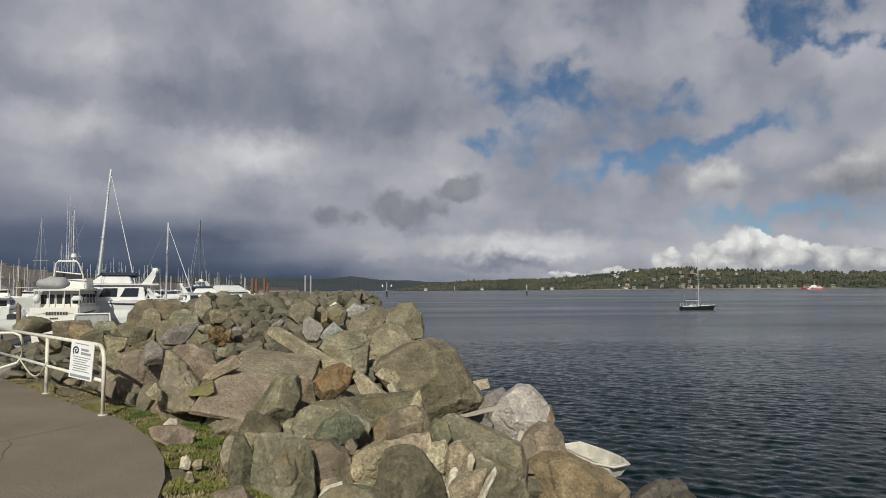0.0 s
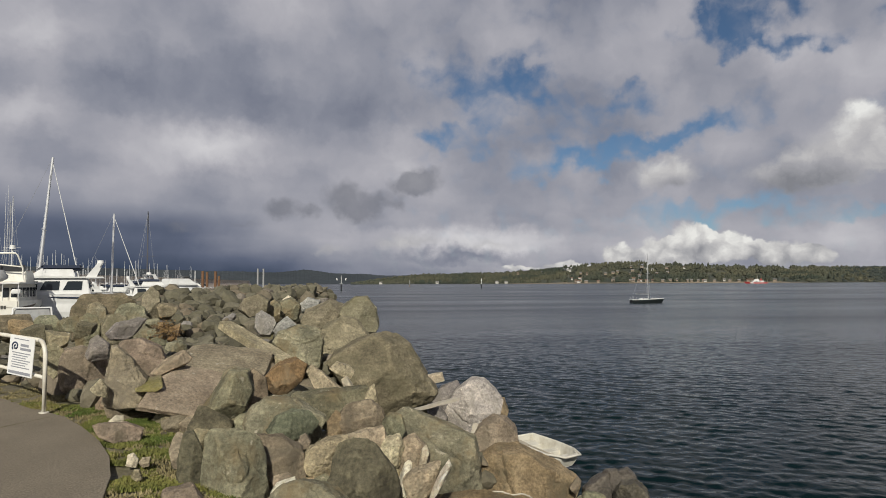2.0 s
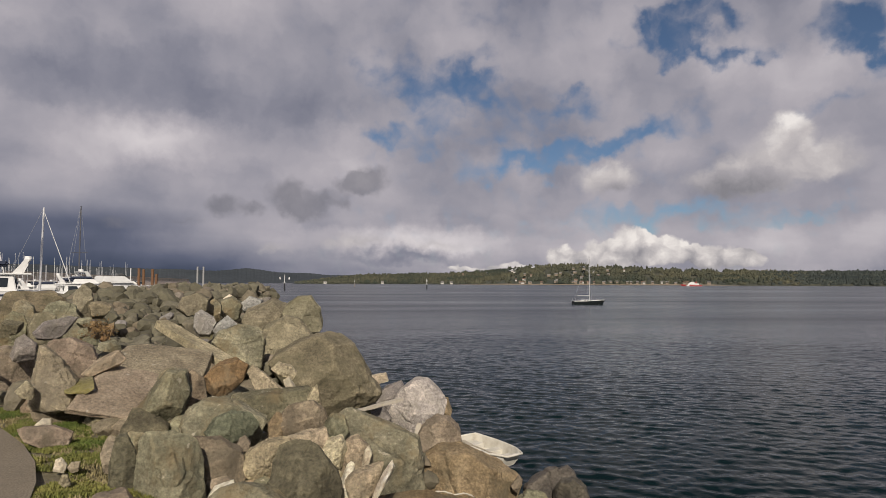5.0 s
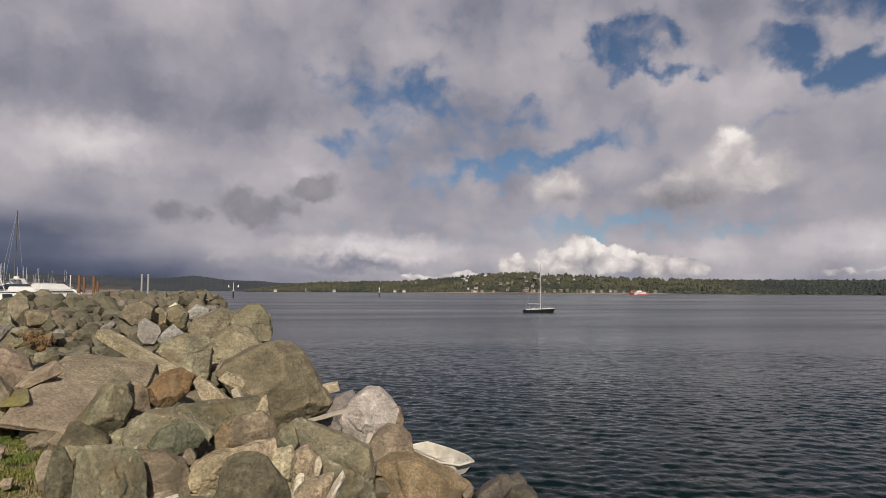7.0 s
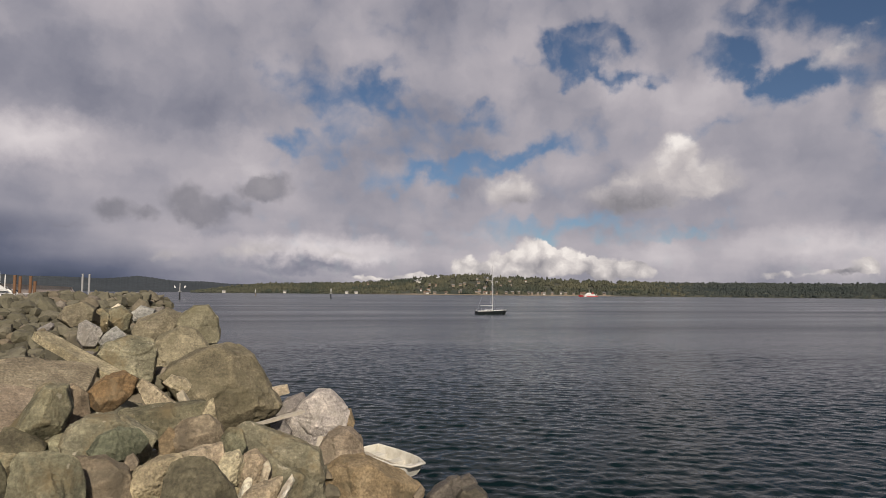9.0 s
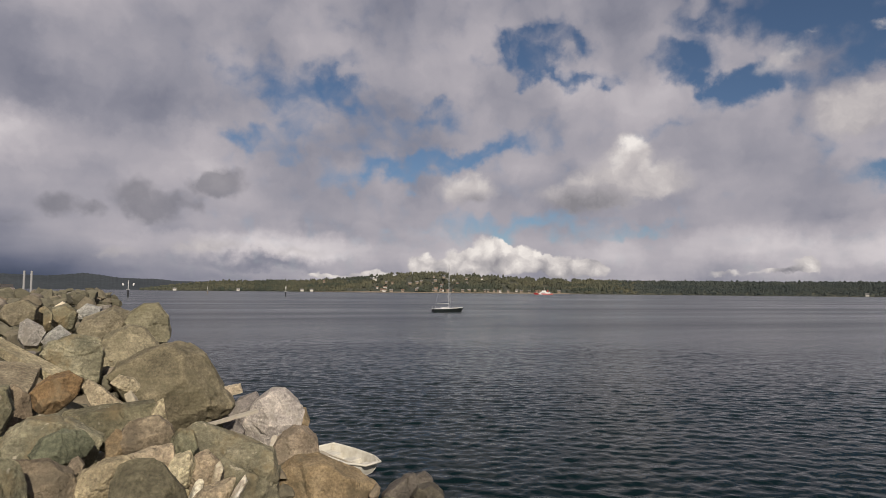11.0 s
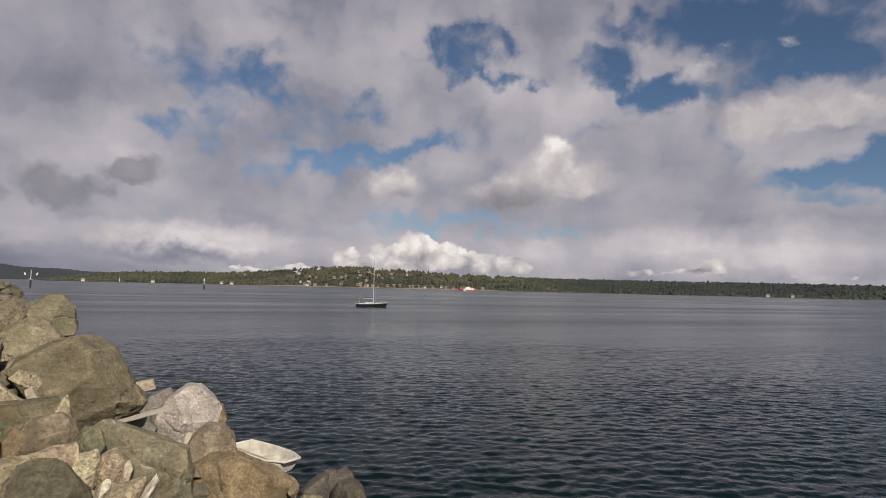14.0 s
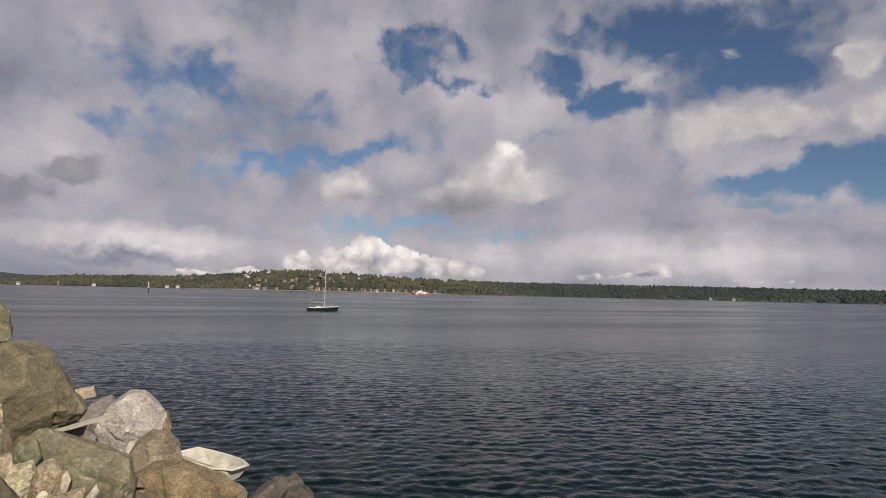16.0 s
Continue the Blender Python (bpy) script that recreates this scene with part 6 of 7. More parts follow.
hewn(0.23, 6.40, -0.22, -2, 0.20, CONCRETE_OLD, 422, [(-158, 0.168), (-91, 0.144), (-42, 0.132), (-11, 0.14), (105, 0.121), (133, 0.132)], [(-0.2, 0.5, 0.8), (0.4, -0.1, 0.85)], sub=4)
hewn(0.40, 6.29, -0.20, -4, 0.16, CONCRETE_PALE, 423, [(-68, 0.115), (-34, 0.04), (-27, 0.04), (23, 0.14), (144, 0.045), (154, 0.036)], [(-0.3333333333333333, 0.45, 0.85), (0.5, -0.15, 0.9)], sub=4)
hewn(0.52, 7.98, -0.61, -4, 0.69, ROCK_GREEN, 424, [(-165, 0.368), (-164, 0.359), (-91, 0.697), (-3, 0.45), (16, 0.495), (67, 0.549), (132, 0.857)], [(-0.2, 0.35, 0.8), (0.25, 0.1, 0.8), (0.1, 0.9, 0.8)])
hewn(0.70, 6.86, -0.75, -6, 0.40, ROCK_BROWN, 425, [(-90, 0.213), (8, 0.607), (79, 0.296), (96, 0.246), (99, 0.256), (163, 0.602)], [(0, 0.7, 0.8), (0.2, 0.1, 0.9)])
hewn(2.01, 10.81, -1.73, -11, 0.93, ROCK_BROWN, 426, [(-169, 0.735), (-162, 0.712), (-89, 0.684), (-25, 0.771), (14, 0.922), (61, 0.669), (65, 0.649), (66, 0.649), (96, 0.741), (117, 0.801), (132, 0.848)], [(-0.7, 0.3, 0.78), (0.15, 0.55, 0.85), (0.3, -0.2, 0.9), (0.9, 0.2, 0.85)])
hewn(1.77, 12.17, -1.18, -8, 0.49, ROCK_GREY, 427, [(-123, 0.417), (-83, 0.328), (-25, 0.401), (9, 0.397), (42, 0.411), (82, 0.402), (121, 0.352), (143, 0.342), (162, 0.383)], [(-0.3, 0.4, 0.85), (0.4, 0.1, 0.85)])
hewn(1.53, 13.71, -0.87, -6, 0.70, ROCK_LILAC, 428, [(-154, 0.61), (-131, 0.619), (-76, 0.476), (-60, 0.41), (-15, 0.543), (29, 0.579), (48, 0.565), (87, 0.552), (125, 0.45), (138, 0.43), (155, 0.458)], [(-0.75, 0.15, 0.75), (0.25, 0.45, 0.75), (0.2, -0.35, 0.85)])
hewn(2.17, 14.24, -1.11, -9, 0.28, ROCK_BROWN, 429, [(-98, 0.249), (-16, 0.187), (20, 0.199), (77, 0.286), (165, 0.16)], [(-0.16666666666666666, 0.45, 0.85), (0.25, -0.15, 0.9)])
hewn(0.98, 14.37, -0.87, -4, 0.46, ROCK_SLATE, 430, [(-180, 0.323), (-80, 0.344), (-37, 0.21), (28, 0.453), (108, 0.288), (137, 0.222)], [(-0.2, 0.7, 0.8), (0.2, -0.2, 0.8)])
hewn(0.80, 13.38, -1.05, -3, 0.26, ROCK_SLATE, 431, [(-164, 0.201), (-109, 0.142), (-12, 0.197), (37, 0.161), (118, 0.17)], [(0.16666666666666666, 0.45, 0.85), (-0.25, -0.15, 0.9)], sub=4)
hewn(0.80, 14.98, -0.51, -3, 0.20, CONCRETE_PALE, 432, [(-142, 0.216), (-83, 0.113), (-74, 0.115), (19, 0.221), (100, 0.109), (139, 0.182)], [(-0.08333333333333333, 0.45, 0.85), (0.125, -0.15, 0.9)])
hewn(3.26, 10.29, -1.75, -18, 0.53, ROCK_WET, 433, [(-86, 0.437), (-15, 0.318), (48, 0.584), (103, 0.418), (121, 0.377), (146, 0.363), (175, 0.356)], [(-0.2, 0.7, 0.8), (0.3, 0.1, 0.9)])
hewn(3.45, 9.70, -1.67, -20, 0.38, ROCK_WET, 434, [(-85, 0.316), (-1, 0.282), (16, 0.282), (46, 0.343), (102, 0.38), (150, 0.305), (174, 0.264)], [(-0.5, 0.3, 0.8), (0.4, 0.4, 0.85)])
hewn(2.80, 9.50, -1.70, -16, 0.36, ROCK_GREEN, 435, [(-86, 0.258), (0, 0.277), (29, 0.283), (82, 0.304), (133, 0.297), (174, 0.26)], [(0, 0.9, 0.8)])
hewn(2.76, 10.24, -1.50, -15, 0.13, ROCK_GREY, 436, [(-138, 0.091), (-22, 0.059), (36, 0.101), (143, 0.064)], [(-0.25, 0.45, 0.85), (0.375, -0.15, 0.9)], sub=4)
hewn(-1.62, 9.67, 0.32, 9, 0.35, ROCK_RUST, 437, [(-160, 0.285), (-133, 0.275), (-103, 0.28), (-47, 0.205), (-39, 0.199), (-15, 0.256), (55, 0.298), (104, 0.224), (127, 0.208), (139, 0.218)], [(-0.35, 0.3, 0.75), (0.55, 0.25, 0.8), (0.0, -0.6, 0.85)])
hewn(-1.09, 9.64, 0.25, 6, 0.26, CONCRETE_OLD, 438, [(-150, 0.119), (-92, 0.164), (-65, 0.215), (48, 0.098), (58, 0.116), (141, 0.262)], [(-0.5, 0.3, 0.8), (0.3, 0.5, 0.85)])
hewn(-0.83, 9.97, 0.36, 5, 0.17, CONCRETE_OLD, 439, [(-125, 0.095), (-110, 0.094), (-32, 0.157), (39, 0.121), (73, 0.096), (133, 0.149)], [(-0.1, 0.6, 0.8), (0.2, -0.3, 0.85)], sub=4)
hewn(-0.75, 9.87, 0.18, 4, 0.12, CONCRETE_PALE, 440, [(-159, 0.064), (-85, 0.079), (32, 0.055), (128, 0.093)], [(-0.4166666666666667, 0.45, 0.85), (-0.625, -0.15, 0.9)], sub=4)
hewn(-0.32, 13.00, -0.10, 1, 1.04, ROCK_MOSS, 441, [(-148, 0.78), (-118, 0.68), (-106, 0.697), (-83, 0.764), (-67, 0.859), (-30, 1.082), (29, 0.738), (45, 0.798), (99, 0.767), (108, 0.757), (119, 0.805), (147, 0.944)], [(-0.25, 0.5, 0.78), (0.45, 0.3, 0.85), (0.1, -0.12, 0.82), (-0.6, -0.1, 0.9), (0.35, -0.75, 0.88)])
hewn(-1.21, 14.35, 0.31, 5, 0.70, ROCK_MOSS, 442, [(-179, 0.538), (-107, 0.588), (-71, 0.512), (-4, 0.552), (39, 0.582), (76, 0.607), (120, 0.547), (151, 0.518)], [(-0.6, 0.3, 0.8), (0.25, 0.35, 0.8)])
hewn(-0.92, 15.57, 0.81, 3, 0.57, ROCK_MOSS, 443, [(-167, 0.42), (-91, 0.473), (-28, 0.451), (9, 0.428), (37, 0.463), (90, 0.51), (126, 0.478), (161, 0.437)], [(-0.3, 0.5, 0.85), (0.5, 0.2, 0.85)])
hewn(-1.85, 12.87, 0.47, 8, 0.53, ROCK_GREEN, 444, [(-132, 0.329), (-122, 0.302), (-101, 0.367), (-6, 0.4), (24, 0.401), (79, 0.357), (111, 0.38), (146, 0.476)], [(-0.3, 0.7, 0.8), (0.3, 0.1, 0.85)])
hewn(-1.76, 16.10, 0.82, 6, 0.54, ROCK_MOSS, 445, [(-151, 0.569), (-91, 0.388), (-65, 0.352), (8, 0.533), (82, 0.43), (112, 0.351), (157, 0.47)], [(-0.2, 0.6, 0.85), (0.4, 0.1, 0.85)])
hewn(-2.82, 14.22, 0.79, 11, 0.28, ROCK_LILAC, 446, [(-150, 0.214), (-97, 0.243), (-27, 0.215), (26, 0.215), (58, 0.21), (124, 0.269), (177, 0.19)], [(-0.4, 0.4, 0.8), (0.4, 0.1, 0.8)])
hewn(-2.36, 14.00, 0.72, 10, 0.27, ROCK_LILAC, 447, [(-147, 0.226), (-82, 0.172), (-23, 0.193), (46, 0.201), (128, 0.169), (149, 0.174)], [(0.3333333333333333, 0.45, 0.85), (-0.5, -0.15, 0.9)])
hewn(-2.23, 16.85, 1.09, 8, 0.27, ROCK_LILAC, 448, [(-158, 0.23), (-77, 0.168), (-18, 0.222), (72, 0.19), (129, 0.186)], [(0.08333333333333333, 0.45, 0.85), (-0.125, -0.15, 0.9)])
hewn(-2.56, 15.79, 1.03, 9, 0.34, ROCK_GREEN, 449, [(-133, 0.237), (-66, 0.271), (-12, 0.244), (46, 0.247), (110, 0.264), (166, 0.249)], [(-0.16666666666666666, 0.45, 0.85), (0.25, -0.15, 0.9)])
hewn(-2.63, 16.09, 1.27, 9, 0.13, CONCRETE_PALE, 450, [(-106, 0.07), (-67, 0.08), (59, 0.078), (126, 0.083)], [(-0.4166666666666667, 0.45, 0.85), (-0.625, -0.15, 0.9)], sub=4)
hewn(-2.84, 15.14, 1.00, 11, 0.27, ROCK_GREEN, 451, [(-130, 0.228), (-72, 0.238), (-3, 0.185), (44, 0.232), (118, 0.233), (165, 0.187)], [(0.16666666666666666, 0.45, 0.85), (-0.25, -0.15, 0.9)])
hewn(-3.13, 14.67, 1.17, 12, 0.33, ROCK_MOSS, 452, [(-131, 0.28), (-71, 0.203), (-10, 0.298), (60, 0.271), (106, 0.208), (154, 0.273)], [(-0.08333333333333333, 0.45, 0.85), (0.125, -0.15, 0.9)])
hewn(-2.05, 7.99, 0.25, 14, 0.45, ROCK_GREEN, 453, [(-150, 0.44), (-58, 0.19), (-20, 0.267), (19, 0.36), (85, 0.382), (143, 0.175), (147, 0.189)], [(-0.45, 0.5, 0.75), (0.7, 0.3, 0.8), (0.25, -0.75, 0.62)])
hewn(-2.08, 8.65, 0.37, 14, 0.26, ROCK_GREEN, 454, [(-142, 0.214), (-110, 0.206), (-45, 0.201), (4, 0.187), (76, 0.217), (111, 0.209), (160, 0.183)], [(-0.8, 0.2, 0.7), (0.4, 0.2, 0.8)])
hewn(-1.90, 8.90, 0.27, 12, 0.24, ROCK_GREY, 455, [(-133, 0.187), (-45, 0.201), (8, 0.163), (49, 0.195), (128, 0.216), (169, 0.162)], [(-0.3, 0.4, 0.8), (0.5, 0.1, 0.8)])
hewn(-3.46, 8.63, 0.45, 22, 0.34, CONCRETE_SMOOTH, 456, [(-107, 0.326), (-61, 0.315), (-8, 0.268), (32, 0.235), (47, 0.263), (93, 0.433), (172, 0.199), (173, 0.198)], [(-0.55, 0.15, 0.7), (0.35, 0.35, 0.75)])
hewn(-3.51, 9.36, 0.63, 21, 0.36, ROCK_GREY, 457, [(-155, 0.242), (-94, 0.263), (-20, 0.323), (21, 0.273), (63, 0.251), (95, 0.276), (139, 0.342)], [(-0.4, 0.5, 0.8), (0.3, 0.2, 0.8)])
hewn(-3.03, 9.11, 0.58, 18, 0.24, ROCK_GREY, 458, [(-121, 0.222), (-65, 0.092), (-38, 0.141), (42, 0.226), (117, 0.098), (137, 0.113)], [(-0.3, 0.9, 0.8), (0.1, 0, 0.9)])
hewn(-3.58, 8.26, 0.39, 23, 0.13, CONCRETE_OLD, 459, [(-136, 0.078), (-112, 0.078), (-3, 0.082), (44, 0.08), (137, 0.087)], [(-0.3, 0.6, 0.8), (0.5, 0.0, 0.8)], sub=4)
hewn(-4.74, 10.37, 0.31, 25, 0.42, ROCK_GREY, 460, [(-121, 0.35), (-95, 0.358), (-4, 0.332), (21, 0.337), (71, 0.364), (101, 0.401), (160, 0.36), (180, 0.317)], [(-0.4, 0.3, 0.8), (0.5, 0.1, 0.8)])
hewn(-3.01, 7.41, 0.06, 22, 0.17, ROCK_GREY, 461, [(-147, 0.165), (-118, 0.124), (-89, 0.115), (-13, 0.233), (64, 0.121), (87, 0.104), (112, 0.175)], [(-0.1, 1.1, 0.75), (0.2, 0.1, 0.85)])
hewn(-3.37, 8.24, 0.03, 22, 0.07, CONCRETE_PALE, 462, [(-119, 0.059), (-83, 0.043), (10, 0.071), (80, 0.051), (132, 0.052)], [(-0.08333333333333333, 0.45, 0.85), (0.125, -0.15, 0.9)], sub=4)
hewn(-2.47, 6.39, 0.01, 21, 0.07, CONCRETE_PALE, 463, [(-109, 0.053), (-12, 0.052), (37, 0.049), (102, 0.067), (169, 0.048)], [(-0.3333333333333333, 0.45, 0.85), (0.5, -0.15, 0.9)], sub=4)
hewn(-2.27, 5.98, -0.01, 21, 0.06, CONCRETE_OLD, 464, [(-135, 0.04), (-67, 0.048), (19, 0.034), (83, 0.05), (159, 0.04)], [(0.25, 0.45, 0.85), (-0.375, -0.15, 0.9)], sub=4)
hewn(-2.35, 6.38, -0.00, 20, 0.06, ROCK_GREY, 465, [(-152, 0.047), (-79, 0.044), (-8, 0.042), (87, 0.044), (140, 0.044)], [(0.0, 0.45, 0.85), (0.0, -0.15, 0.9)], sub=4)
hewn(-2.07, 6.43, 0.08, 18, 0.11, ROCK_GREY, 466, [(-169, 0.073), (-97, 0.143), (3, 0.059), (68, 0.157), (159, 0.079)], [(-0.3, 0.6, 0.8)], sub=4)
hewn(-7.31, 16.99, 0.80, 23, 0.77, ROCK_MOSS, 467, [(-171, 0.74), (-92, 0.541), (3, 0.738), (18, 0.742), (51, 0.724), (89, 0.598), (109, 0.683), (152, 0.747), (176, 0.714)], [(-0.15, 0.75, 0.7), (-0.6, 0.2, 0.8), (0.5, 0.1, 0.85)])
hewn(-6.97, 15.40, 0.57, 24, 0.36, ROCK_GREEN, 468, [(-172, 0.255), (-93, 0.357), (-4, 0.258), (19, 0.269), (65, 0.379), (123, 0.375), (164, 0.27)], [(0.08333333333333333, 0.45, 0.85), (-0.125, -0.15, 0.9)])
hewn(-6.40, 15.43, 0.57, 23, 0.39, ROCK_MOSS, 469, [(-173, 0.276), (-93, 0.365), (-12, 0.291), (10, 0.291), (57, 0.372), (102, 0.396), (156, 0.307)], [(-0.16666666666666666, 0.45, 0.85), (0.25, -0.15, 0.9)])
hewn(-5.97, 15.81, 0.57, 21, 0.37, ROCK_GREEN, 470, [(-173, 0.259), (-78, 0.286), (5, 0.28), (42, 0.289), (95, 0.334), (155, 0.289)], [(-0.4166666666666667, 0.45, 0.85), (-0.625, -0.15, 0.9)])
hewn(-7.11, 16.10, 0.83, 24, 0.35, ROCK_GREEN, 471, [(-173, 0.233), (-92, 0.368), (-18, 0.253), (16, 0.262), (48, 0.333), (114, 0.369), (163, 0.256)], [(0.16666666666666666, 0.45, 0.85), (-0.25, -0.15, 0.9)])
hewn(-6.36, 16.19, 0.80, 21, 0.46, ROCK_GREEN, 472, [(-169, 0.35), (-92, 0.348), (-12, 0.355), (16, 0.366), (74, 0.371), (107, 0.39), (156, 0.356)], [(-0.08333333333333333, 0.45, 0.85), (0.125, -0.15, 0.9)])
hewn(-6.14, 16.82, 1.05, 20, 0.37, ROCK_MOSS, 473, [(-170, 0.274), (-81, 0.403), (-9, 0.244), (10, 0.253), (47, 0.396), (139, 0.331), (169, 0.227)], [(-0.3333333333333333, 0.45, 0.85), (0.5, -0.15, 0.9)])
hewn(-4.31, 10.77, 0.94, 22, 0.24, ROCK_SLATE, 474, [(-144, 0.252), (-92, 0.168), (-55, 0.139), (-33, 0.169), (81, 0.2), (104, 0.127), (139, 0.169)], [(-0.1, 1.2, 0.8), (0.1, 0, 0.9)])
hewn(-4.38, 9.98, 0.70, 24, 0.20, ROCK_SLATE, 475, [(-136, 0.167), (-79, 0.162), (-6, 0.145), (48, 0.153), (126, 0.173), (164, 0.133)], [(-0.2, 1.0, 0.8), (0.3, 0, 0.9)], sub=4)
slab((-2.71, 8.68, 0.35), (0.37, 0.01, -0.10), (0.08, 0.55, 0.21), 0.13, CONCRETE_SMOOTH, 301, "large tilted slab of broken concrete on the rocks")
slab((-2.57, 9.95, 0.51), (0.64, 0.06, -0.13), (-0.18, 0.73, 0.24), 0.24, CONCRETE_ROUGH, 302, "rough broken concrete slab with exposed gravel")
slab((-3.15, 8.59, 0.43), (0.15, 0.06, 0.04), (-0.09, 0.24, 0.04), 0.09, ROCK_YELLOWMOSS, 303, "flat stone ledge grown over with yellow-green moss")
board("concrete_slab", (-2.93, 11.43, 1.02), (-1.68, 10.77, 0.39), 0.34, 0.12, CONCRETE_OLD, "long broken concrete slab resting on boulders", "concrete slab")
rock(-2.29, 18.50, 0.92, 0.73, 0.60, 0.68, 14, 0, "wedge", ROCK_SLATE, 28, tip=-12)
rock(-4.40, 12.28, 0.76, 0.23, 0.19, 0.20, 36, 0, "block", ROCK_GREEN, 32, tip=-5)
rock(-4.30, 12.53, 0.83, 0.26, 0.20, 0.21, 20, 20, "block", ROCK_RUST, 33, tip=-13)
rock(-4.24, 12.13, 0.63, 0.27, 0.20, 0.20, 21, -20, "block", ROCK_GREEN, 34, tip=-11)
rock(-4.15, 12.36, 0.67, 0.23, 0.19, 0.20, 17, 0, "wedge", ROCK_RUST, 35, tip=-15)
rock(-4.64, 12.83, 0.90, 0.26, 0.20, 0.21, 37, 0, "block", ROCK_GREEN, 36, tip=2)
rock(-4.20, 12.77, 0.79, 0.22, 0.19, 0.24, 0, 0, "block", ROCK_RUST, 37, tip=8)
rock(-5.80, 11.71, 0.70, 0.37, 0.32, 0.37, 35, 0, "block", ROCK_GREEN, 84, tip=3)
rock(-6.20, 11.96, 0.75, 0.34, 0.31, 0.40, 43, 0, "block", ROCK_DARK, 85, tip=0)
rock(-6.90, 12.32, 0.86, 0.71, 0.51, 0.50, 20, 0, "round", ROCK_MOSS, 86, tip=-10)
rock(-6.19, 11.74, 0.78, 0.37, 0.33, 0.39, 8, 0, "block", ROCK_DARK, 87, tip=6)
rock(-6.64, 12.19, 0.87, 0.46, 0.36, 0.38, 30, 0, "round", ROCK_BROWN, 88, tip=-2)
rock(-6.95, 11.78, 0.72, 0.44, 0.36, 0.39, 54, 0, "block", ROCK_GREEN, 89, tip=0)
rock(-8.28, 13.35, 0.96, 0.75, 0.46, 0.39, 51, 0, "round", ROCK_MOSS, 90, tip=4)
rock(-5.22, 10.46, 0.49, 0.35, 0.38, 0.57, 8, 0, "block", ROCK_GREEN, 92, tip=1)
rock(-3.92, 12.03, 0.54, 0.34, 0.23, 0.22, 41, 0, "block", ROCK_GREEN, 95, tip=3)
rock(-5.70, 16.64, 0.99, 0.47, 0.38, 0.43, 34, 0, "block", ROCK_DARK, 102, tip=-14)
rock(-6.37, 13.22, 0.89, 0.40, 0.32, 0.34, 26, 0, "block", ROCK_GREEN, 104, tip=-6)
rock(-5.85, 12.79, 0.80, 0.41, 0.30, 0.31, 20, 0, "block", ROCK_DARK, 105, tip=9)
rock(-6.75, 13.26, 0.89, 0.50, 0.34, 0.32, 26, 0, "block", ROCK_GREEN, 106, tip=7)
board("driftwood_plank", (0.20, 10.50, -0.35), (0.99, 10.96, -0.25), 0.11, 0.04, DRIFT, "bleached driftwood plank lying across the rocks", "driftwood")
board("driftwood_plank", (0.41, 10.59, -0.48), (0.90, 10.46, -0.71), 0.10, 0.04, DRIFT, "bleached driftwood plank lying across the rocks", "driftwood")
board("timber_piece", (1.33, 12.03, -1.20), (1.43, 12.22, -0.94), 0.10, 0.06, DRIFT, "short weathered timber stuck between boulders", "driftwood")
rope_line = new("rope", mesh_of("rope", tube([(1.08, 9.14, -1.17), (1.10, 9.11, -1.18), (1.13, 9.09, -1.18), (1.15, 9.07, -1.19), (1.18, 9.05, -1.19), (1.21, 9.03, -1.20), (1.24, 9.04, -1.20), (1.28, 9.05, -1.20), (1.32, 9.06, -1.20), (1.36, 9.08, -1.21), (1.40, 9.08, -1.21), (1.43, 9.06, -1.21), (1.46, 9.04, -1.22), (1.49, 9.02, -1.22), (1.51, 9.00, -1.23), (1.54, 8.98, -1.23), (1.57, 8.99, -1.23), (1.61, 9.00, -1.23), (1.64, 9.01, -1.23), (1.67, 9.03, -1.23), (1.70, 9.04, -1.24), (1.73, 9.06, -1.25), (1.76, 9.07, -1.27), (1.79, 9.09, -1.28), (1.81, 9.10, -1.30), (1.84, 9.12, -1.32)], 0.012, 6), ROPE, True))
tagged(rope_line, "thin pale rope lying over the boulders", "rope")



def withered_shrub(x, y, z):
    rng = random.Random(14)
    ob = thing("withered_shrub", pose(x, y, z), "withered rust-brown shrub growing between the boulders", "shrub")
    bm = bmesh.new()
    leaves = bmesh.new()
    for _ in range(46):
        th, up = rng.uniform(0, 6.283), rng.uniform(0.2, 1.3)
        reach = rng.uniform(0.12, 0.34)
        p = Vector((math.cos(th) * math.cos(up), math.sin(th) * math.cos(up), math.sin(up))) * reach
        mid = p * 0.5 + Vector((0, 0, 0.05))
        add_rod(bm, (0, 0, 0), tuple(mid), 0.006, 0.004, 5)
        add_rod(bm, tuple(mid), tuple(p), 0.004, 0.002, 5)
        for _ in range(16):
            q = mid.lerp(p, rng.random()) + Vector((rng.gauss(0, 0.03), rng.gauss(0, 0.03), rng.gauss(0, 0.03)))
            d1 = Vector((rng.gauss(0, 1), rng.gauss(0, 1), rng.gauss(0, 1))).normalized() * rng.uniform(0.012, 0.026)
            d2 = Vector((rng.gauss(0, 1), rng.gauss(0, 1), rng.gauss(0, 1))).normalized() * 0.012
            leaves.faces.new([leaves.verts.new(v) for v in (q - d1, q + d2, q + d1, q - d2)])
    part("twigs", bm, WOODPILE, ob)
    part("leaves", leaves, WITHERED, ob, "rust-brown dead leaves")


withered_shrub(-3.67, 10.69, 0.77)


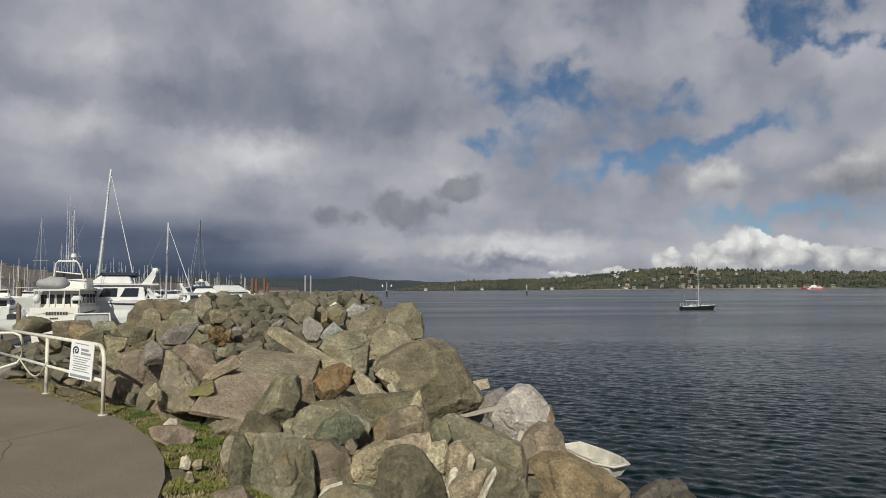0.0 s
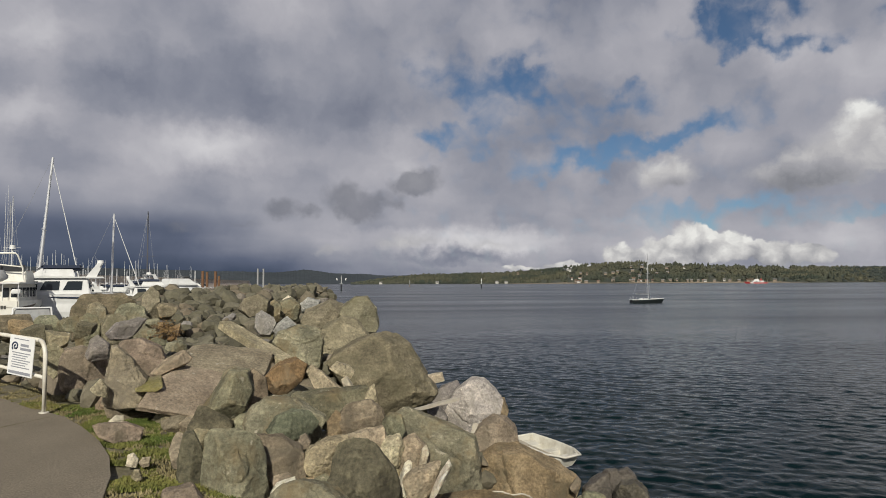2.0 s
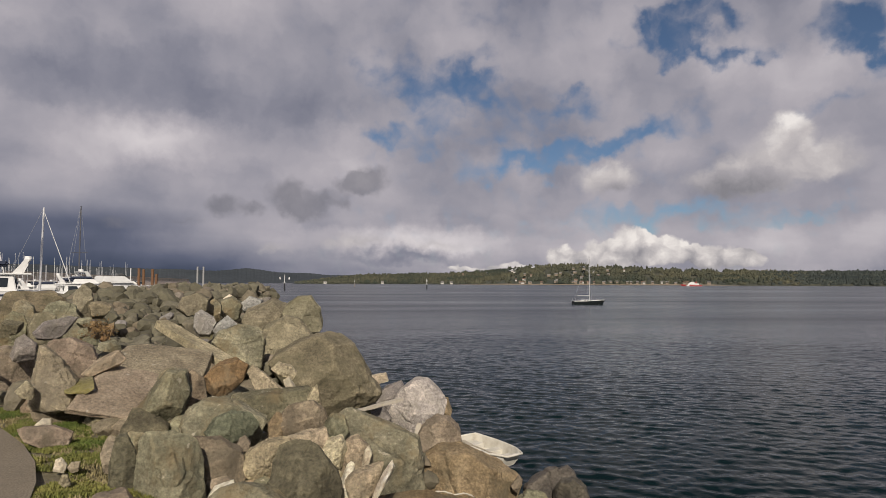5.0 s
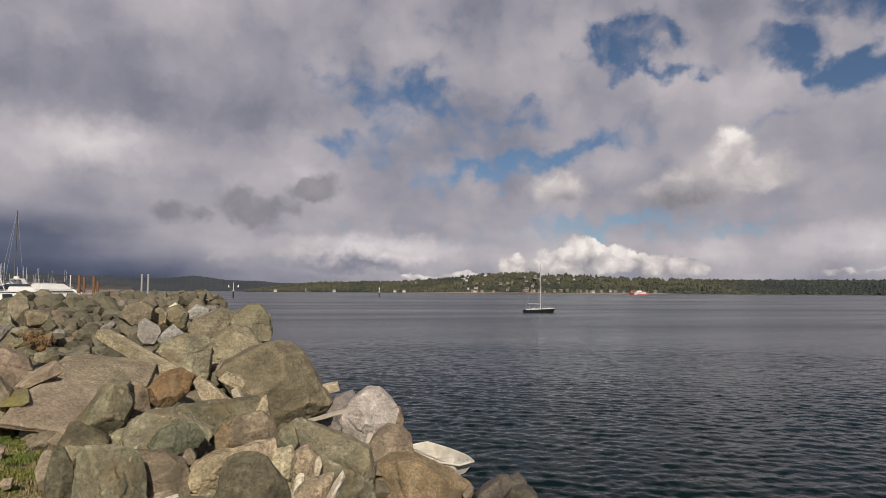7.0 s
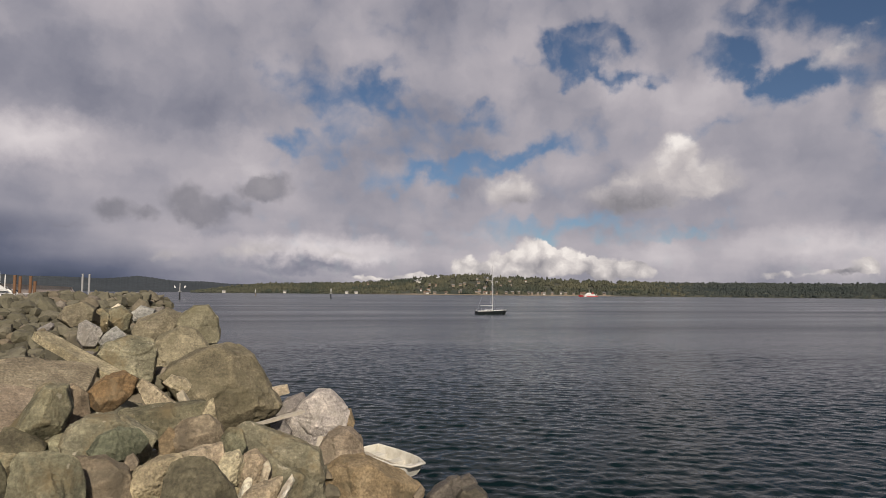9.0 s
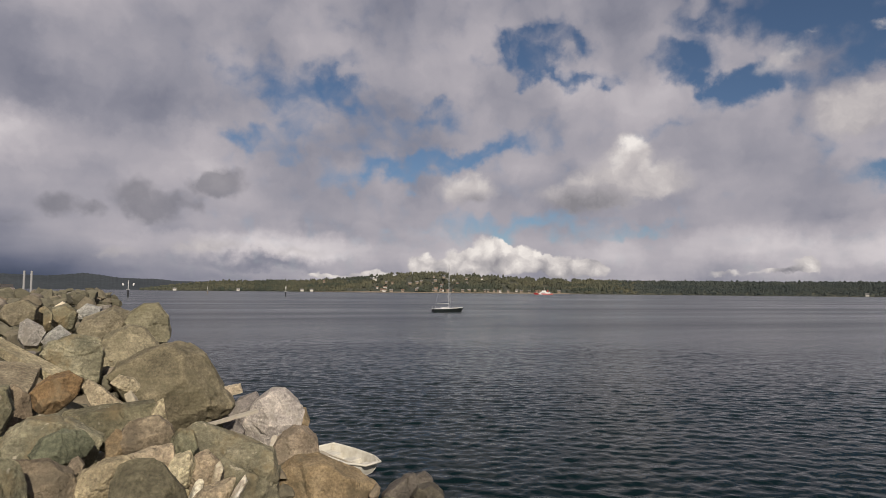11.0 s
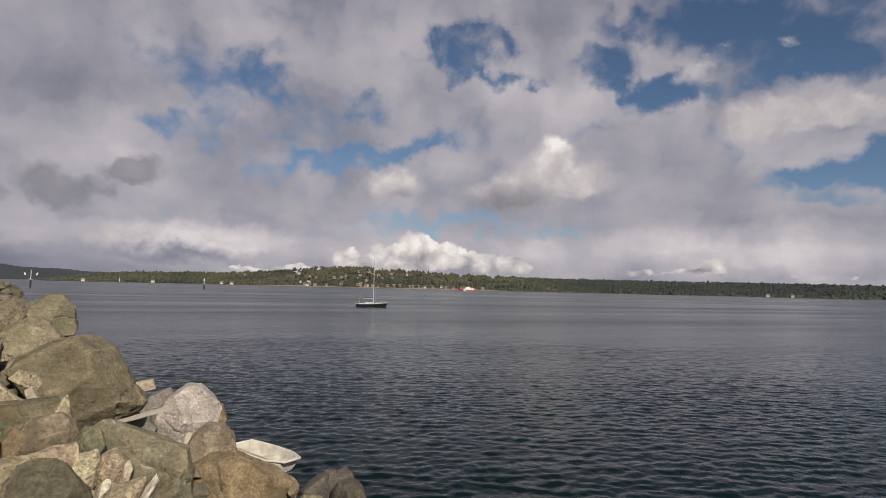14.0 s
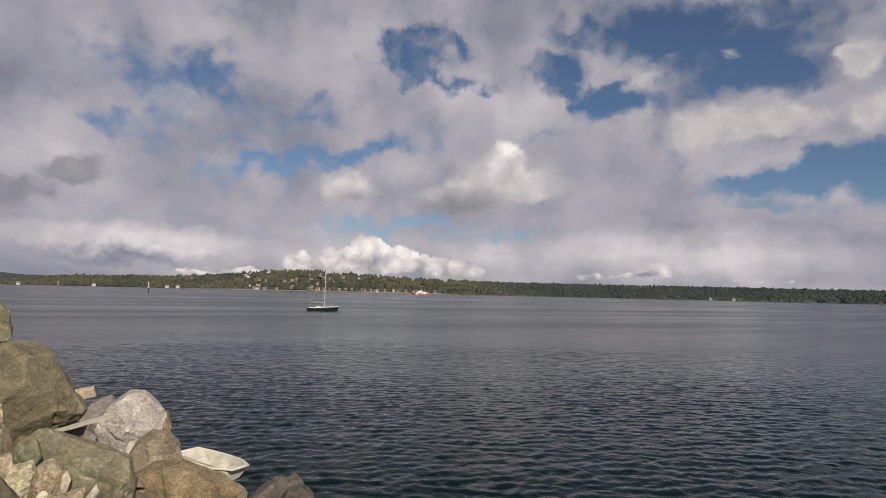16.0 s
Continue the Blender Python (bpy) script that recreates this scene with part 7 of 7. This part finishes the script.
def fill_rocks():
    """Smaller rocks that fill the body of the breakwater between the large ones."""
    rng = random.Random(21)
    mats = [ROCK_GREEN] * 8 + [ROCK_GREY] * 4 + [ROCK_DARK] * 4 + [ROCK_MOSS, ROCK_MOSS, ROCK_LILAC]
    spots = []
    tries = 0
    while len(spots) < 3900 and tries < 130000:
        tries += 1
        y = 5.5 + 52 * rng.random() ** 1.25
        x = rng.uniform(-18, 2.6)
        if y > 12 and x > 0.9 - 0.1 * (y - 12):
            continue
        g = ground_z(x, y)
        if g < -2.3 or (x < -2.2 - (y - 4.9) * 0.53 + 1.3 and y < 8.6) or (y < 13.2 and x < -4.2 - (y - 8.5) * 1.0 + 0.9):
            continue
        near = y < 13.5 and x > -4.6 + (y - 9) * -0.5
        size = rng.uniform(0.22, 0.46) if near else rng.uniform(0.2, 0.42) if y < 18 else rng.uniform(0.22, 0.48) if y < 26 else rng.uniform(0.32, 0.75)
        if any((x - a) ** 2 + (y - b) ** 2 < (0.33 * (size + c)) ** 2 for a, b, c in spots):
            continue
        spots.append((x, y, size))
    spots.sort(key=lambda s: math.hypot(s[0], s[1]))
    far_co, far_faces = [], []
    for k, (x, y, size) in enumerate(spots):
        g = ground_z(x, y)
        near = y < 13.5 and x > -4.6 + (y - 9) * -0.5
        dims = (size * rng.uniform(0.85, 1.3), size * rng.uniform(0.85, 1.3), size * rng.uniform(0.7, 1.05))
        z = g + (rng.uniform(0.1, 0.45) if near else rng.uniform(0.12, 0.5)) * size
        mat = rng.choice(mats) if g > -1.5 else ROCK_WET
        yaw, roll, tip = rng.uniform(0, 360), rng.uniform(-35, 35), rng.uniform(-35, 35)
        kind = rng.choice(["block", "block", "wedge", "round"])
        if k < 185:
            rock(x, y, z, *dims, yaw, roll, kind, mat, 1000 + k, 3, tip)
        else:
            pts, faces = rock_points(1000 + k, kind, 2, dims)
            m = Matrix.Translation((x, y, z)) @ pose(0, 0, 0, tip, roll, yaw)
            mm = np.array(m)
            pts = pts @ mm[:3, :3].T + mm[:3, 3]
            base = len(far_co)
            far_co += pts.tolist()
            far_faces += [tuple(i + base for i in f) for f in faces]
    me = bpy.data.meshes.new("breakwater_rubble")
    me.from_pydata(far_co, [], far_faces)
    me.materials.append(ROCK_FAR)
    tagged(new("breakwater_rubble", me), "olive-grey rubble rocks along the far breakwater", "rubble", kind="stuff")


def far_stone():
    m, nt, b = material("stone_far_mixed")
    g = nt.nodes.new("ShaderNodeNewGeometry")
    n1, n2 = tex(nt, "noise", 1.5, 6, 0.65), tex(nt, "noise", 9, 6, 0.7)
    col = ramp(nt, g.outputs["Random Per Island"], [(0.0, (0.075, 0.067, 0.043)), (0.4, (0.124, 0.113, 0.074)), (0.75, (0.150, 0.136, 0.094)), (0.93, (0.18, 0.145, 0.098)), (1.0, (0.24, 0.222, 0.205))])
    col = mixed(nt, 0.7, col, ramp(nt, n1.outputs["Fac"], [(0.3, (0.25, 0.25, 0.25)), (0.7, (0.72, 0.72, 0.72))]), "OVERLAY")
    col = mixed(nt, 0.5, col, ramp(nt, n2.outputs["Fac"], [(0.3, (0.25, 0.25, 0.25)), (0.7, (0.75, 0.75, 0.75))]), "OVERLAY")
    nt.links.new(col, b.inputs["Base Color"])
    b.inputs["Roughness"].default_value = 0.9
    bumped(nt, b, [(n1.outputs["Fac"], 0.6, 0.15), (n2.outputs["Fac"], 0.7, 0.05)])
    return m


ROCK_FAR = far_stone()
fill_rocks()
